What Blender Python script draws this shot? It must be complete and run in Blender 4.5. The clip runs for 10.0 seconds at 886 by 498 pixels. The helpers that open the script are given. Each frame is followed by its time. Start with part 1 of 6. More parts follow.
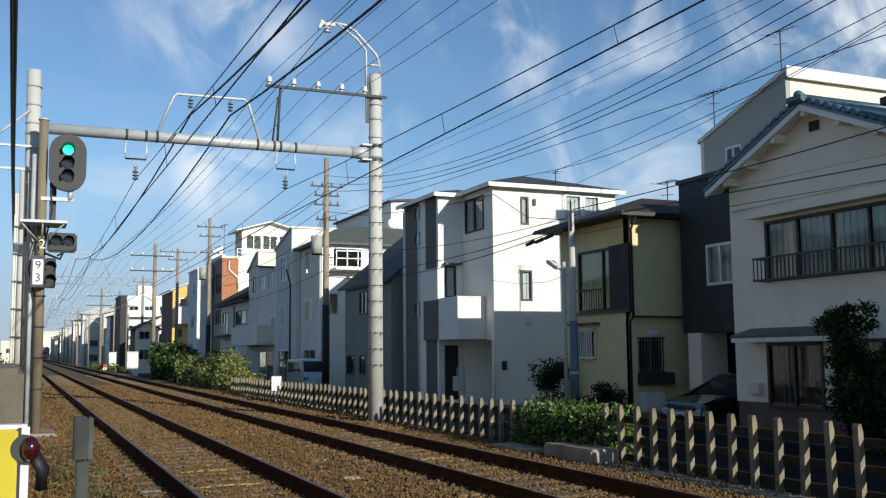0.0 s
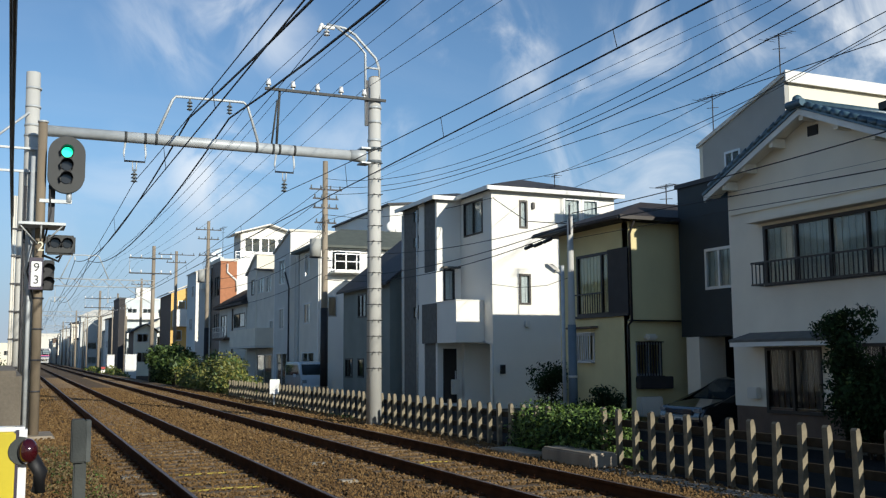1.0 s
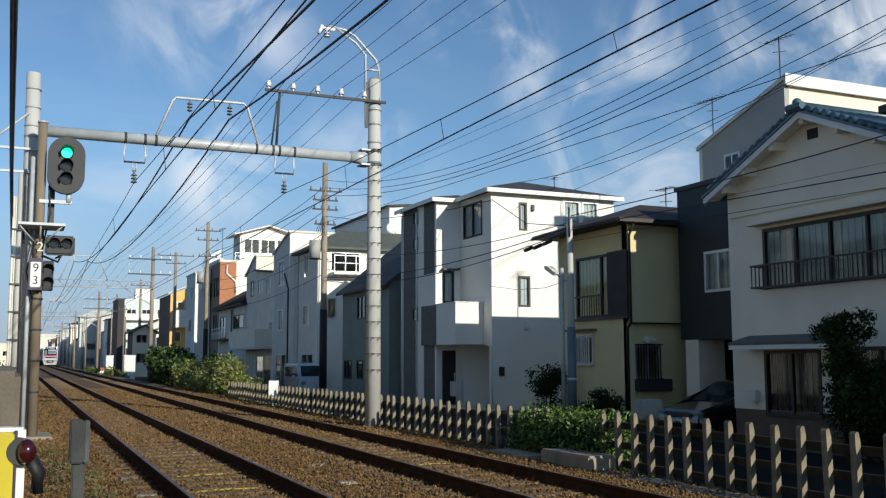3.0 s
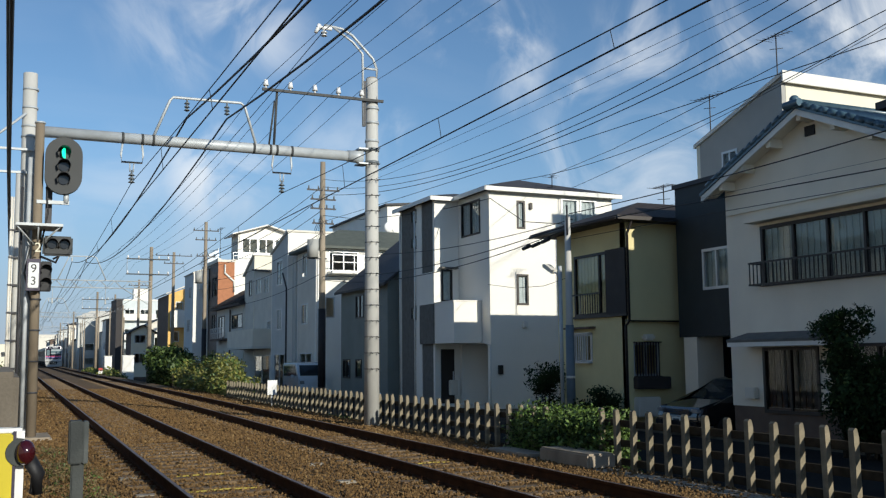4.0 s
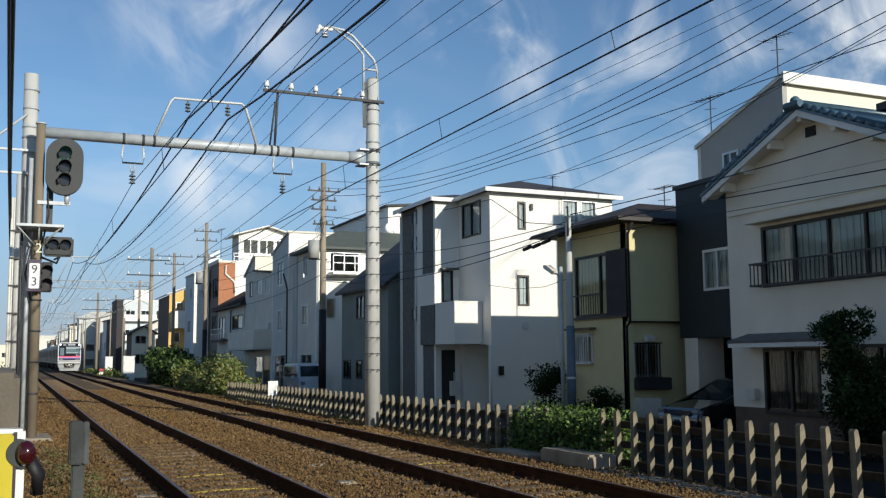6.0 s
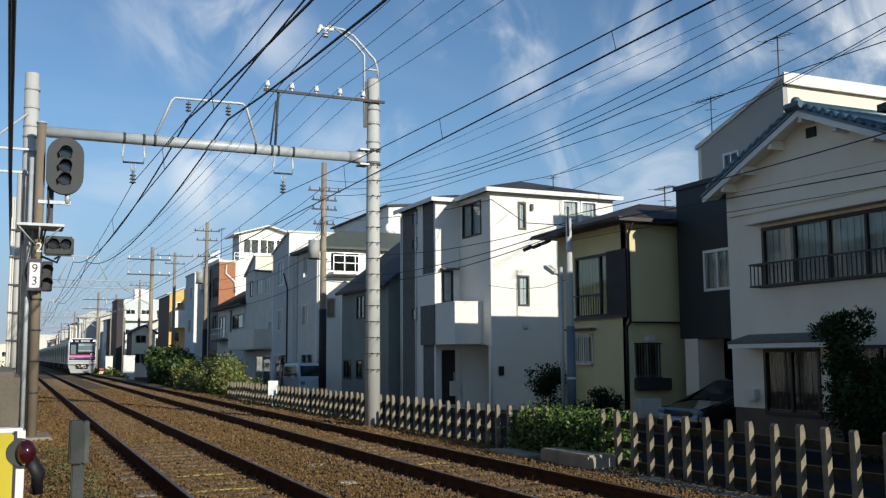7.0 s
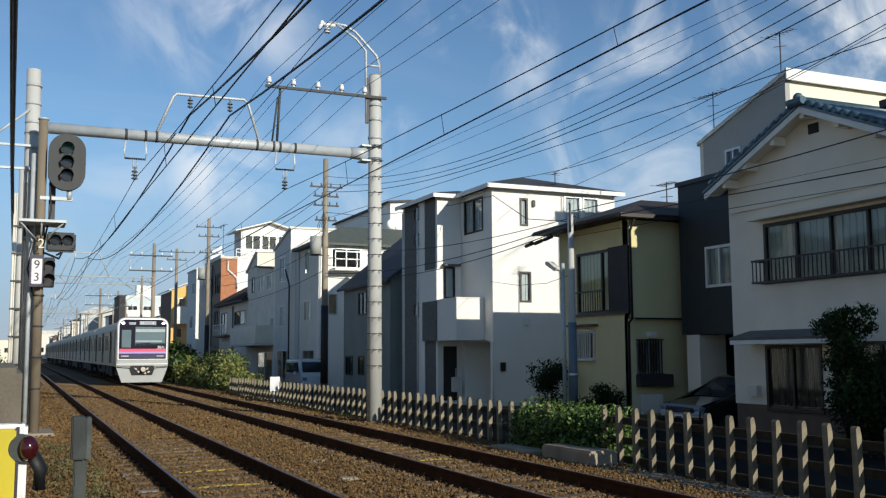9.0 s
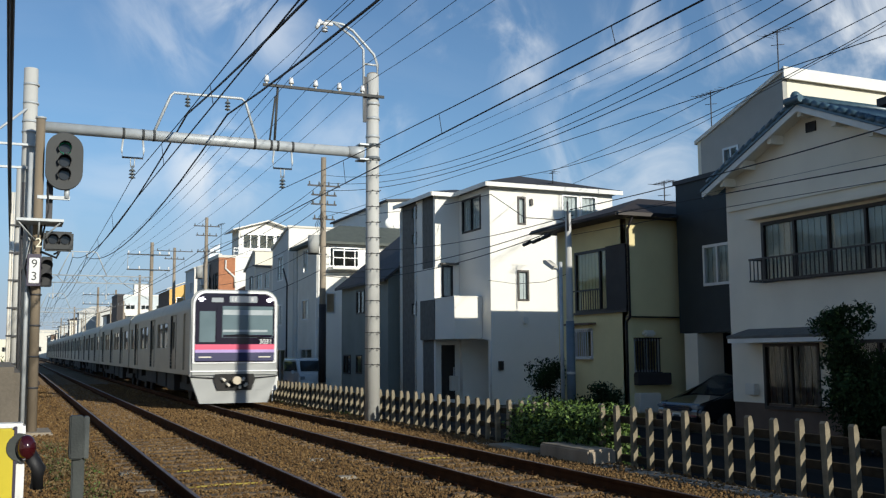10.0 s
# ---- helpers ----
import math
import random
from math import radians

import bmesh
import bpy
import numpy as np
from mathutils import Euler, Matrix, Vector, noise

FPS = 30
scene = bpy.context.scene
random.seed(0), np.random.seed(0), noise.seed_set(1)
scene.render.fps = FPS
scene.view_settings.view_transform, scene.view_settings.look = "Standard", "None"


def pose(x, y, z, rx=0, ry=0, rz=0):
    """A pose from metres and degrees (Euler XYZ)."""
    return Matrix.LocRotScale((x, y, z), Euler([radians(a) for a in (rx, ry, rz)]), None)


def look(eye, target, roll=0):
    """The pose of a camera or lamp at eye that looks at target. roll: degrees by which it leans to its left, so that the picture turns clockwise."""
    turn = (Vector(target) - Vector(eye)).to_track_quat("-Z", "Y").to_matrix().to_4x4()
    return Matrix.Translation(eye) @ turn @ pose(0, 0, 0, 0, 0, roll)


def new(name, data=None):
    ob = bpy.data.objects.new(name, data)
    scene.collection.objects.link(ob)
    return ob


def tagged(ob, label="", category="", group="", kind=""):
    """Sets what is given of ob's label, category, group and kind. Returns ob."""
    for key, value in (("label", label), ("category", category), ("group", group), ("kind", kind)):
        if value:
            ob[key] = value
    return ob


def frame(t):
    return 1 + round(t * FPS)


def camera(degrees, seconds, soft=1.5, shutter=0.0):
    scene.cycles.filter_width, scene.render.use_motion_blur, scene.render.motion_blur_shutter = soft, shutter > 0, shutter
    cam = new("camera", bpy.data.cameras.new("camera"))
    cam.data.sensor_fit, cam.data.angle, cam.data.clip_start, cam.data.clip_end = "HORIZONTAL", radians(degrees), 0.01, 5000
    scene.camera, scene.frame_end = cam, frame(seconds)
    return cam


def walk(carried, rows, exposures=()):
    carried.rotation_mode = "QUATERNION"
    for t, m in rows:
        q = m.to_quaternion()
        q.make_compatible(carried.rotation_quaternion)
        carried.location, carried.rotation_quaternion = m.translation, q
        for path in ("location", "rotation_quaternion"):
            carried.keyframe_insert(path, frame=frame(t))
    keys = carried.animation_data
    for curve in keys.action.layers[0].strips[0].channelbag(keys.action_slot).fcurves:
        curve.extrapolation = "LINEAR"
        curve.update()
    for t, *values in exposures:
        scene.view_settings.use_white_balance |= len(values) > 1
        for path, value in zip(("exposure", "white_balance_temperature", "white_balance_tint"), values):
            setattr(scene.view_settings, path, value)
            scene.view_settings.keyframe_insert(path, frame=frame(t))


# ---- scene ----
EXPOSURE = 0.22
cam = camera(48.70, 10.0, soft=1.25, shutter=0.3)
EYE = (0.0, 0.0, 1.603)   # height above the rail tops (z = 0)
PATH = [   # seconds, tilt, roll, heading
    (0.0, 96.183, 0.514, -23.697),
    (0.5, 96.168, 0.416, -23.764),
    (1.0, 96.381, 0.353, -23.791),
    (1.5, 96.470, 0.308, -23.958),
    (2.0, 96.566, 0.300, -23.875),
    (2.5, 96.539, 0.110, -23.857),
    (4.0, 96.412, 0.449, -23.921),
    (4.5, 96.448, 0.499, -24.123),
    (5.0, 96.462, 0.441, -23.871),
    (5.5, 96.462, 0.441, -23.871),
    (7.0, 96.467, 0.306, -23.877),
    (7.5, 96.436, 0.179, -23.781),
    (8.0, 96.298, 0.169, -23.796),
    (8.5, 96.288, 0.202, -23.793),
    (9.0, 96.243, 0.294, -23.775),
    (9.5, 96.424, 0.301, -23.671),
    (10.0, 96.169, 0.367, -23.894),
]
walk(cam, [(t, pose(*EYE, rx, ry, rz)) for t, rx, ry, rz in PATH], [(t, EXPOSURE + e, 6500, 6.5) for t, e in ((0.0, 0.0), (2.0, -0.07), (4.0, -0.11), (10.0, -0.12))])

# ---- light ----
SUN_FROM = Vector((0.266, -0.892, 0.318)).normalized()    # towards the sun
sun_data = bpy.data.lights.new("sun", "SUN")
sun_data.energy, sun_data.angle, sun_data.color = 4.2, radians(0.53), (1.0, 0.94, 0.84)
sun_lamp = new("sun", sun_data)
sun_lamp.matrix_world = look((0, 0, 60), Vector((0, 0, 60)) - SUN_FROM)

world = bpy.data.worlds.new("sky")
scene.world = world
world.use_nodes = True
wn, wl = world.node_tree.nodes, world.node_tree.links
sky = wn.new("ShaderNodeTexSky")
sky.sky_type, sky.sun_disc = "NISHITA", False
sky.sun_elevation = math.asin(SUN_FROM.z)
sky.sun_rotation = math.atan2(SUN_FROM.x, SUN_FROM.y)
sky.air_density, sky.dust_density, sky.ozone_density = 1.0, 0.05, 4.3
WISPS = [
    ((0.129, 0.938, 0.323), 0.1, 0.30),
    ((0.146, 0.944, 0.296), 0.06, 0.35),
    ((0.191, 0.924, 0.332), 0.09, 0.6),
    ((0.224, 0.921, 0.319), 0.07, 0.45),
    ((0.399, 0.850, 0.343), 0.08, 0.8),
    ((0.439, 0.843, 0.311), 0.08, 0.85),
    ((0.450, 0.847, 0.284), 0.06, 0.6),
    ((0.185, 0.966, 0.183), 0.09, 0.8),
    ((0.206, 0.959, 0.195), 0.06, 0.6),
    ((0.355, 0.905, 0.233), 0.035, 0.6),
    ((0.509, 0.820, 0.263), 0.03, 0.6),
    ((0.586, 0.756, 0.292), 0.12, 0.75),
    ((0.628, 0.733, 0.262), 0.12, 0.8),
    ((0.566, 0.798, 0.209), 0.12, 0.7),
    ((0.521, 0.831, 0.194), 0.1, 0.5),
    ((0.702, 0.656, 0.277), 0.14, 0.85),
    ((0.578, 0.798, 0.170), 0.1, 0.7),
    ((0.114, 0.986, 0.120), 0.16, 0.3),
    ((0.321, 0.931, 0.175), 0.14, 0.35),
]
# thin wind-drawn clouds
wtc = wn.new("ShaderNodeTexCoord")
wsep = wn.new("ShaderNodeSeparateXYZ")
wl.new(wtc.outputs["Generated"], wsep.inputs[0])
wz = wn.new("ShaderNodeMath"); wz.operation = "ADD"; wz.inputs[1].default_value = 0.12
wl.new(wsep.outputs["Z"], wz.inputs[0])
wdx = wn.new("ShaderNodeMath"); wdx.operation = "DIVIDE"
wdy = wn.new("ShaderNodeMath"); wdy.operation = "DIVIDE"
wl.new(wsep.outputs["X"], wdx.inputs[0]); wl.new(wz.outputs[0], wdx.inputs[1])
wl.new(wsep.outputs["Y"], wdy.inputs[0]); wl.new(wz.outputs[0], wdy.inputs[1])
wcomb = wn.new("ShaderNodeCombineXYZ")
wl.new(wdx.outputs[0], wcomb.inputs[0]); wl.new(wdy.outputs[0], wcomb.inputs[1])
wmap = wn.new("ShaderNodeMapping")
wmap.inputs["Rotation"].default_value = (0, 0, radians(35))
wmap.inputs["Scale"].default_value = (0.55, 1.25, 1)
wmap.inputs["Location"].default_value = (1.3, 0.4, 0)
wl.new(wcomb.outputs[0], wmap.inputs[0])
wn1 = wn.new("ShaderNodeTexNoise")
wn1.inputs["Scale"].default_value, wn1.inputs["Detail"].default_value = 1.6, 7.0
wn1.inputs["Roughness"].default_value, wn1.inputs["Distortion"].default_value = 0.55, 0.6
wl.new(wmap.outputs[0], wn1.inputs["Vector"])
wramp = wn.new("ShaderNodeValToRGB")
wramp.color_ramp.elements[0].position, wramp.color_ramp.elements[1].position = 0.50, 0.80
wramp.color_ramp.elements[0].color, wramp.color_ramp.elements[1].color = (0, 0, 0, 1), (0.75, 0.75, 0.75, 1)
wl.new(wn1.outputs["Fac"], wramp.inputs[0])
# the larger wisps: direction, width, strength
wsum = None
for wd, ww, wk in WISPS:
    dot = wn.new("ShaderNodeVectorMath"); dot.operation = "DISTANCE"
    dot.inputs[1].default_value = wd
    wl.new(wtc.outputs["Generated"], dot.inputs[0])
    mr = wn.new("ShaderNodeMapRange"); mr.interpolation_type = "SMOOTHERSTEP"
    mr.inputs["From Min"].default_value, mr.inputs["From Max"].default_value = ww, 0.0
    mr.inputs["To Min"].default_value, mr.inputs["To Max"].default_value = 0.0, wk
    wl.new(dot.outputs["Value"], mr.inputs[0])
    if wsum is None:
        wsum = mr.outputs[0]
    else:
        mx = wn.new("ShaderNodeMath"); mx.operation = "MAXIMUM"
        wl.new(wsum, mx.inputs[0]); wl.new(mr.outputs[0], mx.inputs[1])
        wsum = mx.outputs[0]
wn2 = wn.new("ShaderNodeTexNoise")
wn2.inputs["Scale"].default_value, wn2.inputs["Detail"].default_value = 9.0, 6.0
wn2.inputs["Roughness"].default_value, wn2.inputs["Distortion"].default_value = 0.55, 0.9
wl.new(wtc.outputs["Generated"], wn2.inputs["Vector"])
wr2 = wn.new("ShaderNodeMapRange"); wr2.interpolation_type = "SMOOTHSTEP"
wr2.inputs["From Min"].default_value, wr2.inputs["From Max"].default_value = 0.40, 0.72
wl.new(wn2.outputs["Fac"], wr2.inputs[0])
wmul = wn.new("ShaderNodeMath"); wmul.operation = "MULTIPLY"
wl.new(wsum, wmul.inputs[0]); wl.new(wr2.outputs[0], wmul.inputs[1])
wmax = wn.new("ShaderNodeMath"); wmax.operation = "MAXIMUM"
whalf = wn.new("ShaderNodeMath"); whalf.operation = "MULTIPLY"; whalf.inputs[1].default_value = 0.09
wl.new(wramp.outputs["Color"], whalf.inputs[0])
wl.new(wmul.outputs[0], wmax.inputs[0]); wl.new(whalf.outputs[0], wmax.inputs[1])
wmix = wn.new("ShaderNodeMix"); wmix.data_type = "RGBA"
wl.new(wmax.outputs[0], wmix.inputs["Factor"])
wl.new(sky.outputs[0], wmix.inputs["A"])
wmix.inputs["B"].default_value = (9.0, 9.0, 9.2, 1)
# pale haze low over the roofs
whz = wn.new("ShaderNodeMapRange"); whz.interpolation_type = "SMOOTHSTEP"
whz.inputs["From Min"].default_value, whz.inputs["From Max"].default_value = 0.24, 0.0
whz.inputs["To Min"].default_value, whz.inputs["To Max"].default_value = 0.0, 0.8
wl.new(wsep.outputs["Z"], whz.inputs[0])
wmix2 = wn.new("ShaderNodeMix"); wmix2.data_type = "RGBA"
wl.new(whz.outputs[0], wmix2.inputs["Factor"])
wl.new(wmix.outputs["Result"], wmix2.inputs["A"])
wmix2.inputs["B"].default_value = (2.5, 3.2, 4.9, 1)
wbg = wn["Background"]
wbg.inputs["Strength"].default_value = 0.106
wl.new(wmix2.outputs["Result"], wbg.inputs["Color"])

# ---- tools ----
BASE = {}


def thing(name, loc, label, category, group="", kind=""):
    """A top-level thing: an Empty at its base."""
    ob = new(name)
    ob.empty_display_size = 0.1
    ob.location = loc
    BASE[ob.name] = Vector(loc)
    return tagged(ob, label, category, group, kind)


def base_of(ob):
    while ob.parent:
        ob = ob.parent
    return BASE.get(ob.name, Vector((0, 0, 0)))


def mesh_of(name, bm, material, shift=None, smooth=False):
    me = bpy.data.meshes.new(name)
    if shift is not None:
        bm.transform(Matrix.Translation(shift))
    bmesh.ops.recalc_face_normals(bm, faces=bm.faces)
    bm.to_mesh(me)
    bm.free()
    for m in (material if isinstance(material, (list, tuple)) else [material]):
        me.materials.append(m)
    if smooth:
        me.shade_smooth()
        me.set_sharp_from_angle(angle=radians(40))
    return me


def part(name, bm, material, parent, label="", smooth=False):
    """Link a bmesh, given in world coordinates, as one mesh under a thing or part."""
    ob = new(name, mesh_of(name, bm, material, -base_of(parent), smooth))
    ob.parent = parent
    return tagged(ob, label)


def solo(name, bm, material, label, category, group="", kind="", smooth=False, at=(0, 0, 0)):
    ob = new(name, mesh_of(name, bm, material, -Vector(at), smooth))
    ob.location = at
    BASE[ob.name] = Vector(at)
    return tagged(ob, label, category, group, kind)


def structure(name, bm, material, label, smooth=False):
    return solo(name, bm, material, label, "", kind="structure", smooth=smooth)


def bar(bm, x0, x1, y0, y1, z0, z1, mi=0):
    v = [bm.verts.new(c) for c in ((x0, y0, z0), (x1, y0, z0), (x1, y1, z0), (x0, y1, z0),
                                   (x0, y0, z1), (x1, y0, z1), (x1, y1, z1), (x0, y1, z1))]
    for q in ((0, 3, 2, 1), (4, 5, 6, 7), (0, 1, 5, 4), (1, 2, 6, 5), (2, 3, 7, 6), (3, 0, 4, 7)):
        bm.faces.new([v[i] for i in q]).material_index = mi
    return bm


def box(x0, x1, y0, y1, z0, z1, bevel=0.0):
    bm = bmesh.new()
    bar(bm, x0, x1, y0, y1, z0, z1)
    if bevel:
        bmesh.ops.bevel(bm, geom=bm.edges[:], offset=bevel, segments=2, affect="EDGES")
    return bm


def prism(bm, outline, axis, a, b, mi=0):
    """Extrude a polygon: axis 'x' takes (y, z) points, 'y' takes (x, z), 'z' takes (x, y)."""
    def put(p, s):
        return {"x": (s, p[0], p[1]), "y": (p[0], s, p[1]), "z": (p[0], p[1], s)}[axis]
    lo = [bm.verts.new(put(p, a)) for p in outline]
    hi = [bm.verts.new(put(p, b)) for p in outline]
    n = len(outline)
    bm.faces.new(lo).material_index = mi
    bm.faces.new(hi[::-1]).material_index = mi
    for i in range(n):
        bm.faces.new((lo[i], hi[i], hi[(i + 1) % n], lo[(i + 1) % n])).material_index = mi
    return bm


def tube(bm, points, r, n=8, r1=None, caps=True):
    """A round bar along points; r1: radius at the end."""
    pts = [Vector(q) for q in points]
    r1 = r if r1 is None else r1
    rings = []
    for i, q in enumerate(pts):
        d = (pts[min(i + 1, len(pts) - 1)] - pts[max(i - 1, 0)]).normalized()
        side = d.cross(Vector((0, 0, 1)))
        if side.length < 1e-3:
            side = Vector((1, 0, 0))
        side.normalize()
        up = side.cross(d)
        rr = r + (r1 - r) * i / (len(pts) - 1)
        rings.append([bm.verts.new(q + rr * (math.cos(2 * math.pi * k / n) * side + math.sin(2 * math.pi * k / n) * up)) for k in range(n)])
    for a, b in zip(rings, rings[1:]):
        for k in range(n):
            bm.faces.new((a[k], a[(k + 1) % n], b[(k + 1) % n], b[k])).smooth = True
    if caps:
        bm.faces.new(rings[0][::-1])
        bm.faces.new(rings[-1])
    return bm


def panel(bm, origin, along, normal, length, z0, z1, holes, thick, mi=0):
    """A wall with openings through it. origin: its start on plan; holes: (a0, a1, z0, z1)."""
    o, u, nrm = Vector((*origin, 0)), Vector((*along, 0)), Vector((*normal, 0))
    us = sorted({0.0, length, *[h[0] for h in holes], *[h[1] for h in holes]})
    zs = sorted({z0, z1, *[h[2] for h in holes], *[h[3] for h in holes]})
    def inside(i, j):
        if i < 0 or j < 0 or i >= len(us) - 1 or j >= len(zs) - 1:
            return True
        a, b = (us[i] + us[i + 1]) / 2, (zs[j] + zs[j + 1]) / 2
        return any(h[0] < a < h[1] and h[2] < b < h[3] for h in holes)
    cache = {}
    def v(i, j, k):
        key = (i, j, k)
        if key not in cache:
            cache[key] = bm.verts.new(o + u * us[i] - nrm * (thick * k) + Vector((0, 0, zs[j])))
        return cache[key]
    for i in range(len(us) - 1):
        for j in range(len(zs) - 1):
            if inside(i, j):
                continue
            quads = [(v(i, j, 0), v(i + 1, j, 0), v(i + 1, j + 1, 0), v(i, j + 1, 0)),
                     (v(i, j, 1), v(i, j + 1, 1), v(i + 1, j + 1, 1), v(i + 1, j, 1))]
            if inside(i - 1, j): quads.append((v(i, j, 0), v(i, j + 1, 0), v(i, j + 1, 1), v(i, j, 1)))
            if inside(i + 1, j): quads.append((v(i + 1, j, 0), v(i + 1, j, 1), v(i + 1, j + 1, 1), v(i + 1, j + 1, 0)))
            if inside(i, j - 1): quads.append((v(i, j, 0), v(i, j, 1), v(i + 1, j, 1), v(i + 1, j, 0)))
            if inside(i, j + 1): quads.append((v(i, j + 1, 0), v(i + 1, j + 1, 0), v(i + 1, j + 1, 1), v(i, j + 1, 1)))
            for q in quads:
                bm.faces.new(q).material_index = mi
    return bm


# ---- materials ----
def mat(name, base, rough=0.8, metal=0.0, vary=0.15, scale=3.0, fine=60.0, bump=0.1, dark=None, streak=0.0, rand=0.0, coat=0.0, spec=0.5):
    """A surface with grain and stains: two noises on the object's own metres."""
    m = bpy.data.materials.new(name)
    m.use_nodes = True
    n, l = m.node_tree.nodes, m.node_tree.links
    b = n["Principled BSDF"]
    b.inputs["Roughness"].default_value, b.inputs["Metallic"].default_value = rough, metal
    b.inputs["Specular IOR Level"].default_value = spec
    b.inputs["Coat Weight"].default_value = coat
    tc = n.new("ShaderNodeTexCoord")
    mp = n.new("ShaderNodeMapping")
    l.new(tc.outputs["Object"], mp.inputs[0])
    if streak:
        mp.inputs["Scale"].default_value = (1, 1, streak)
    big = n.new("ShaderNodeTexNoise")
    big.inputs["Scale"].default_value, big.inputs["Detail"].default_value = scale, 5.0
    l.new(mp.outputs[0], big.inputs["Vector"])
    small = n.new("ShaderNodeTexNoise")
    small.inputs["Scale"].default_value, small.inputs["Detail"].default_value = fine, 3.0
    l.new(tc.outputs["Object"], small.inputs["Vector"])
    ramp = n.new("ShaderNodeValToRGB")
    ramp.color_ramp.elements[0].position, ramp.color_ramp.elements[1].position = 0.3, 0.7
    lo = dark or tuple(c * (1 - 2 * vary) for c in base)
    ramp.color_ramp.elements[0].color, ramp.color_ramp.elements[1].color = (*lo, 1), (*base, 1)
    l.new(big.outputs["Fac"], ramp.inputs[0])
    mix = n.new("ShaderNodeMix")
    mix.data_type, mix.blend_type = "RGBA", "MULTIPLY"
    mix.inputs["Factor"].default_value = 1.0
    r2 = n.new("ShaderNodeMapRange")
    r2.inputs["To Min"].default_value, r2.inputs["To Max"].default_value = 1 - vary, 1 + vary
    l.new(small.outputs["Fac"], r2.inputs[0])
    l.new(ramp.outputs[0], mix.inputs["A"]); l.new(r2.outputs[0], mix.inputs["B"])
    out = mix.outputs["Result"]
    if rand:
        info = n.new("ShaderNodeObjectInfo")
        r3 = n.new("ShaderNodeMapRange")
        r3.inputs["To Min"].default_value, r3.inputs["To Max"].default_value = 1 - rand, 1 + rand
        l.new(info.outputs["Random"], r3.inputs[0])
        mix2 = n.new("ShaderNodeMix")
        mix2.data_type, mix2.blend_type = "RGBA", "MULTIPLY"
        mix2.inputs["Factor"].default_value = 1.0
        l.new(out, mix2.inputs["A"]); l.new(r3.outputs[0], mix2.inputs["B"])
        out = mix2.outputs["Result"]
    l.new(out, b.inputs["Base Color"])
    if bump:
        bp = n.new("ShaderNodeBump")
        bp.inputs["Strength"].default_value, bp.inputs["Distance"].default_value = bump, 0.02
        l.new(small.outputs["Fac"], bp.inputs["Height"])
        l.new(bp.outputs[0], b.inputs["Normal"])
    return m


def glass(name, tint=(0.93, 0.95, 0.94)):
    """Clear glass: see-through, with a gloss that grows towards grazing views."""
    m = bpy.data.materials.new(name)
    m.use_nodes = True
    n, l = m.node_tree.nodes, m.node_tree.links
    n.remove(n["Principled BSDF"])
    tr, gl, mx, fr = n.new("ShaderNodeBsdfTransparent"), n.new("ShaderNodeBsdfGlossy"), n.new("ShaderNodeMixShader"), n.new("ShaderNodeLayerWeight")
    tr.inputs[0].default_value = (*tint, 1)
    gl.inputs["Roughness"].default_value = 0.02
    pw, ma = n.new("ShaderNodeMath"), n.new("ShaderNodeMath")
    pw.operation, ma.operation = "POWER", "MULTIPLY_ADD"
    pw.inputs[1].default_value = 5.0
    ma.inputs[1].default_value, ma.inputs[2].default_value = 0.95, 0.04
    l.new(fr.outputs["Facing"], pw.inputs[0]); l.new(pw.outputs[0], ma.inputs[0]); l.new(ma.outputs[0], mx.inputs[0])
    l.new(tr.outputs[0], mx.inputs[1]); l.new(gl.outputs[0], mx.inputs[2])
    l.new(mx.outputs[0], n["Material Output"].inputs[0])
    return m


def glow(name, color, strength):
    m = bpy.data.materials.new(name)
    m.use_nodes = True
    b = m.node_tree.nodes["Principled BSDF"]
    b.inputs["Base Color"].default_value = (*[min(1, c) for c in color], 1)
    b.inputs["Emission Color"].default_value, b.inputs["Emission Strength"].default_value = (*color, 1), strength
    b.inputs["Roughness"].default_value = 0.2
    return m


M_BALLAST = mat("ballast_bed", (0.158, 0.091, 0.032), 0.95, vary=0.25, scale=1.2, fine=35, bump=0.8)
M_RAIL = mat("rusty_rail", (0.085, 0.037, 0.017), 0.9, vary=0.2, scale=4, bump=0.2, spec=0.05)
M_RAILTOP = mat("worn_rail_top", (0.15, 0.105, 0.085), 0.5, 0.3, vary=0.1, bump=0.0)
M_SLEEPER = mat("concrete_sleeper", (0.18, 0.12, 0.065), 0.9, vary=0.2, rand=0.15)
M_CONC = mat("pole_concrete", (0.53, 0.525, 0.49), 0.85, vary=0.08, scale=2.5, fine=80, streak=0.25)
M_CONC_BROWN = mat("stained_concrete", (0.36, 0.30, 0.225), 0.9, vary=0.2, scale=2, streak=0.3)
M_FENCE = mat("fence_concrete", (0.275, 0.235, 0.16), 0.9, vary=0.25, scale=6, fine=90, rand=0.12)
# fence rails: stain plus the shade of their track side in one dark colour
M_STAINSHADE = mat("stained_and_shaded_rail", (0.055, 0.046, 0.033), 0.95, vary=0.25, scale=6, fine=90, spec=0.1)
M_GALV = mat("galvanised_steel", (0.51, 0.54, 0.55), 0.5, 0.15, vary=0.1, scale=4, bump=0.03)
M_DARKSTEEL = mat("dark_steel", (0.06, 0.06, 0.065), 0.6, 0.3, vary=0.1, bump=0.05)
M_BLACK = mat("black_rubber", (0.012, 0.012, 0.014), 0.6, vary=0.1, bump=0.05)
M_CERAMIC = mat("white_porcelain", (0.85, 0.85, 0.83), 0.15, vary=0.04, bump=0.0)
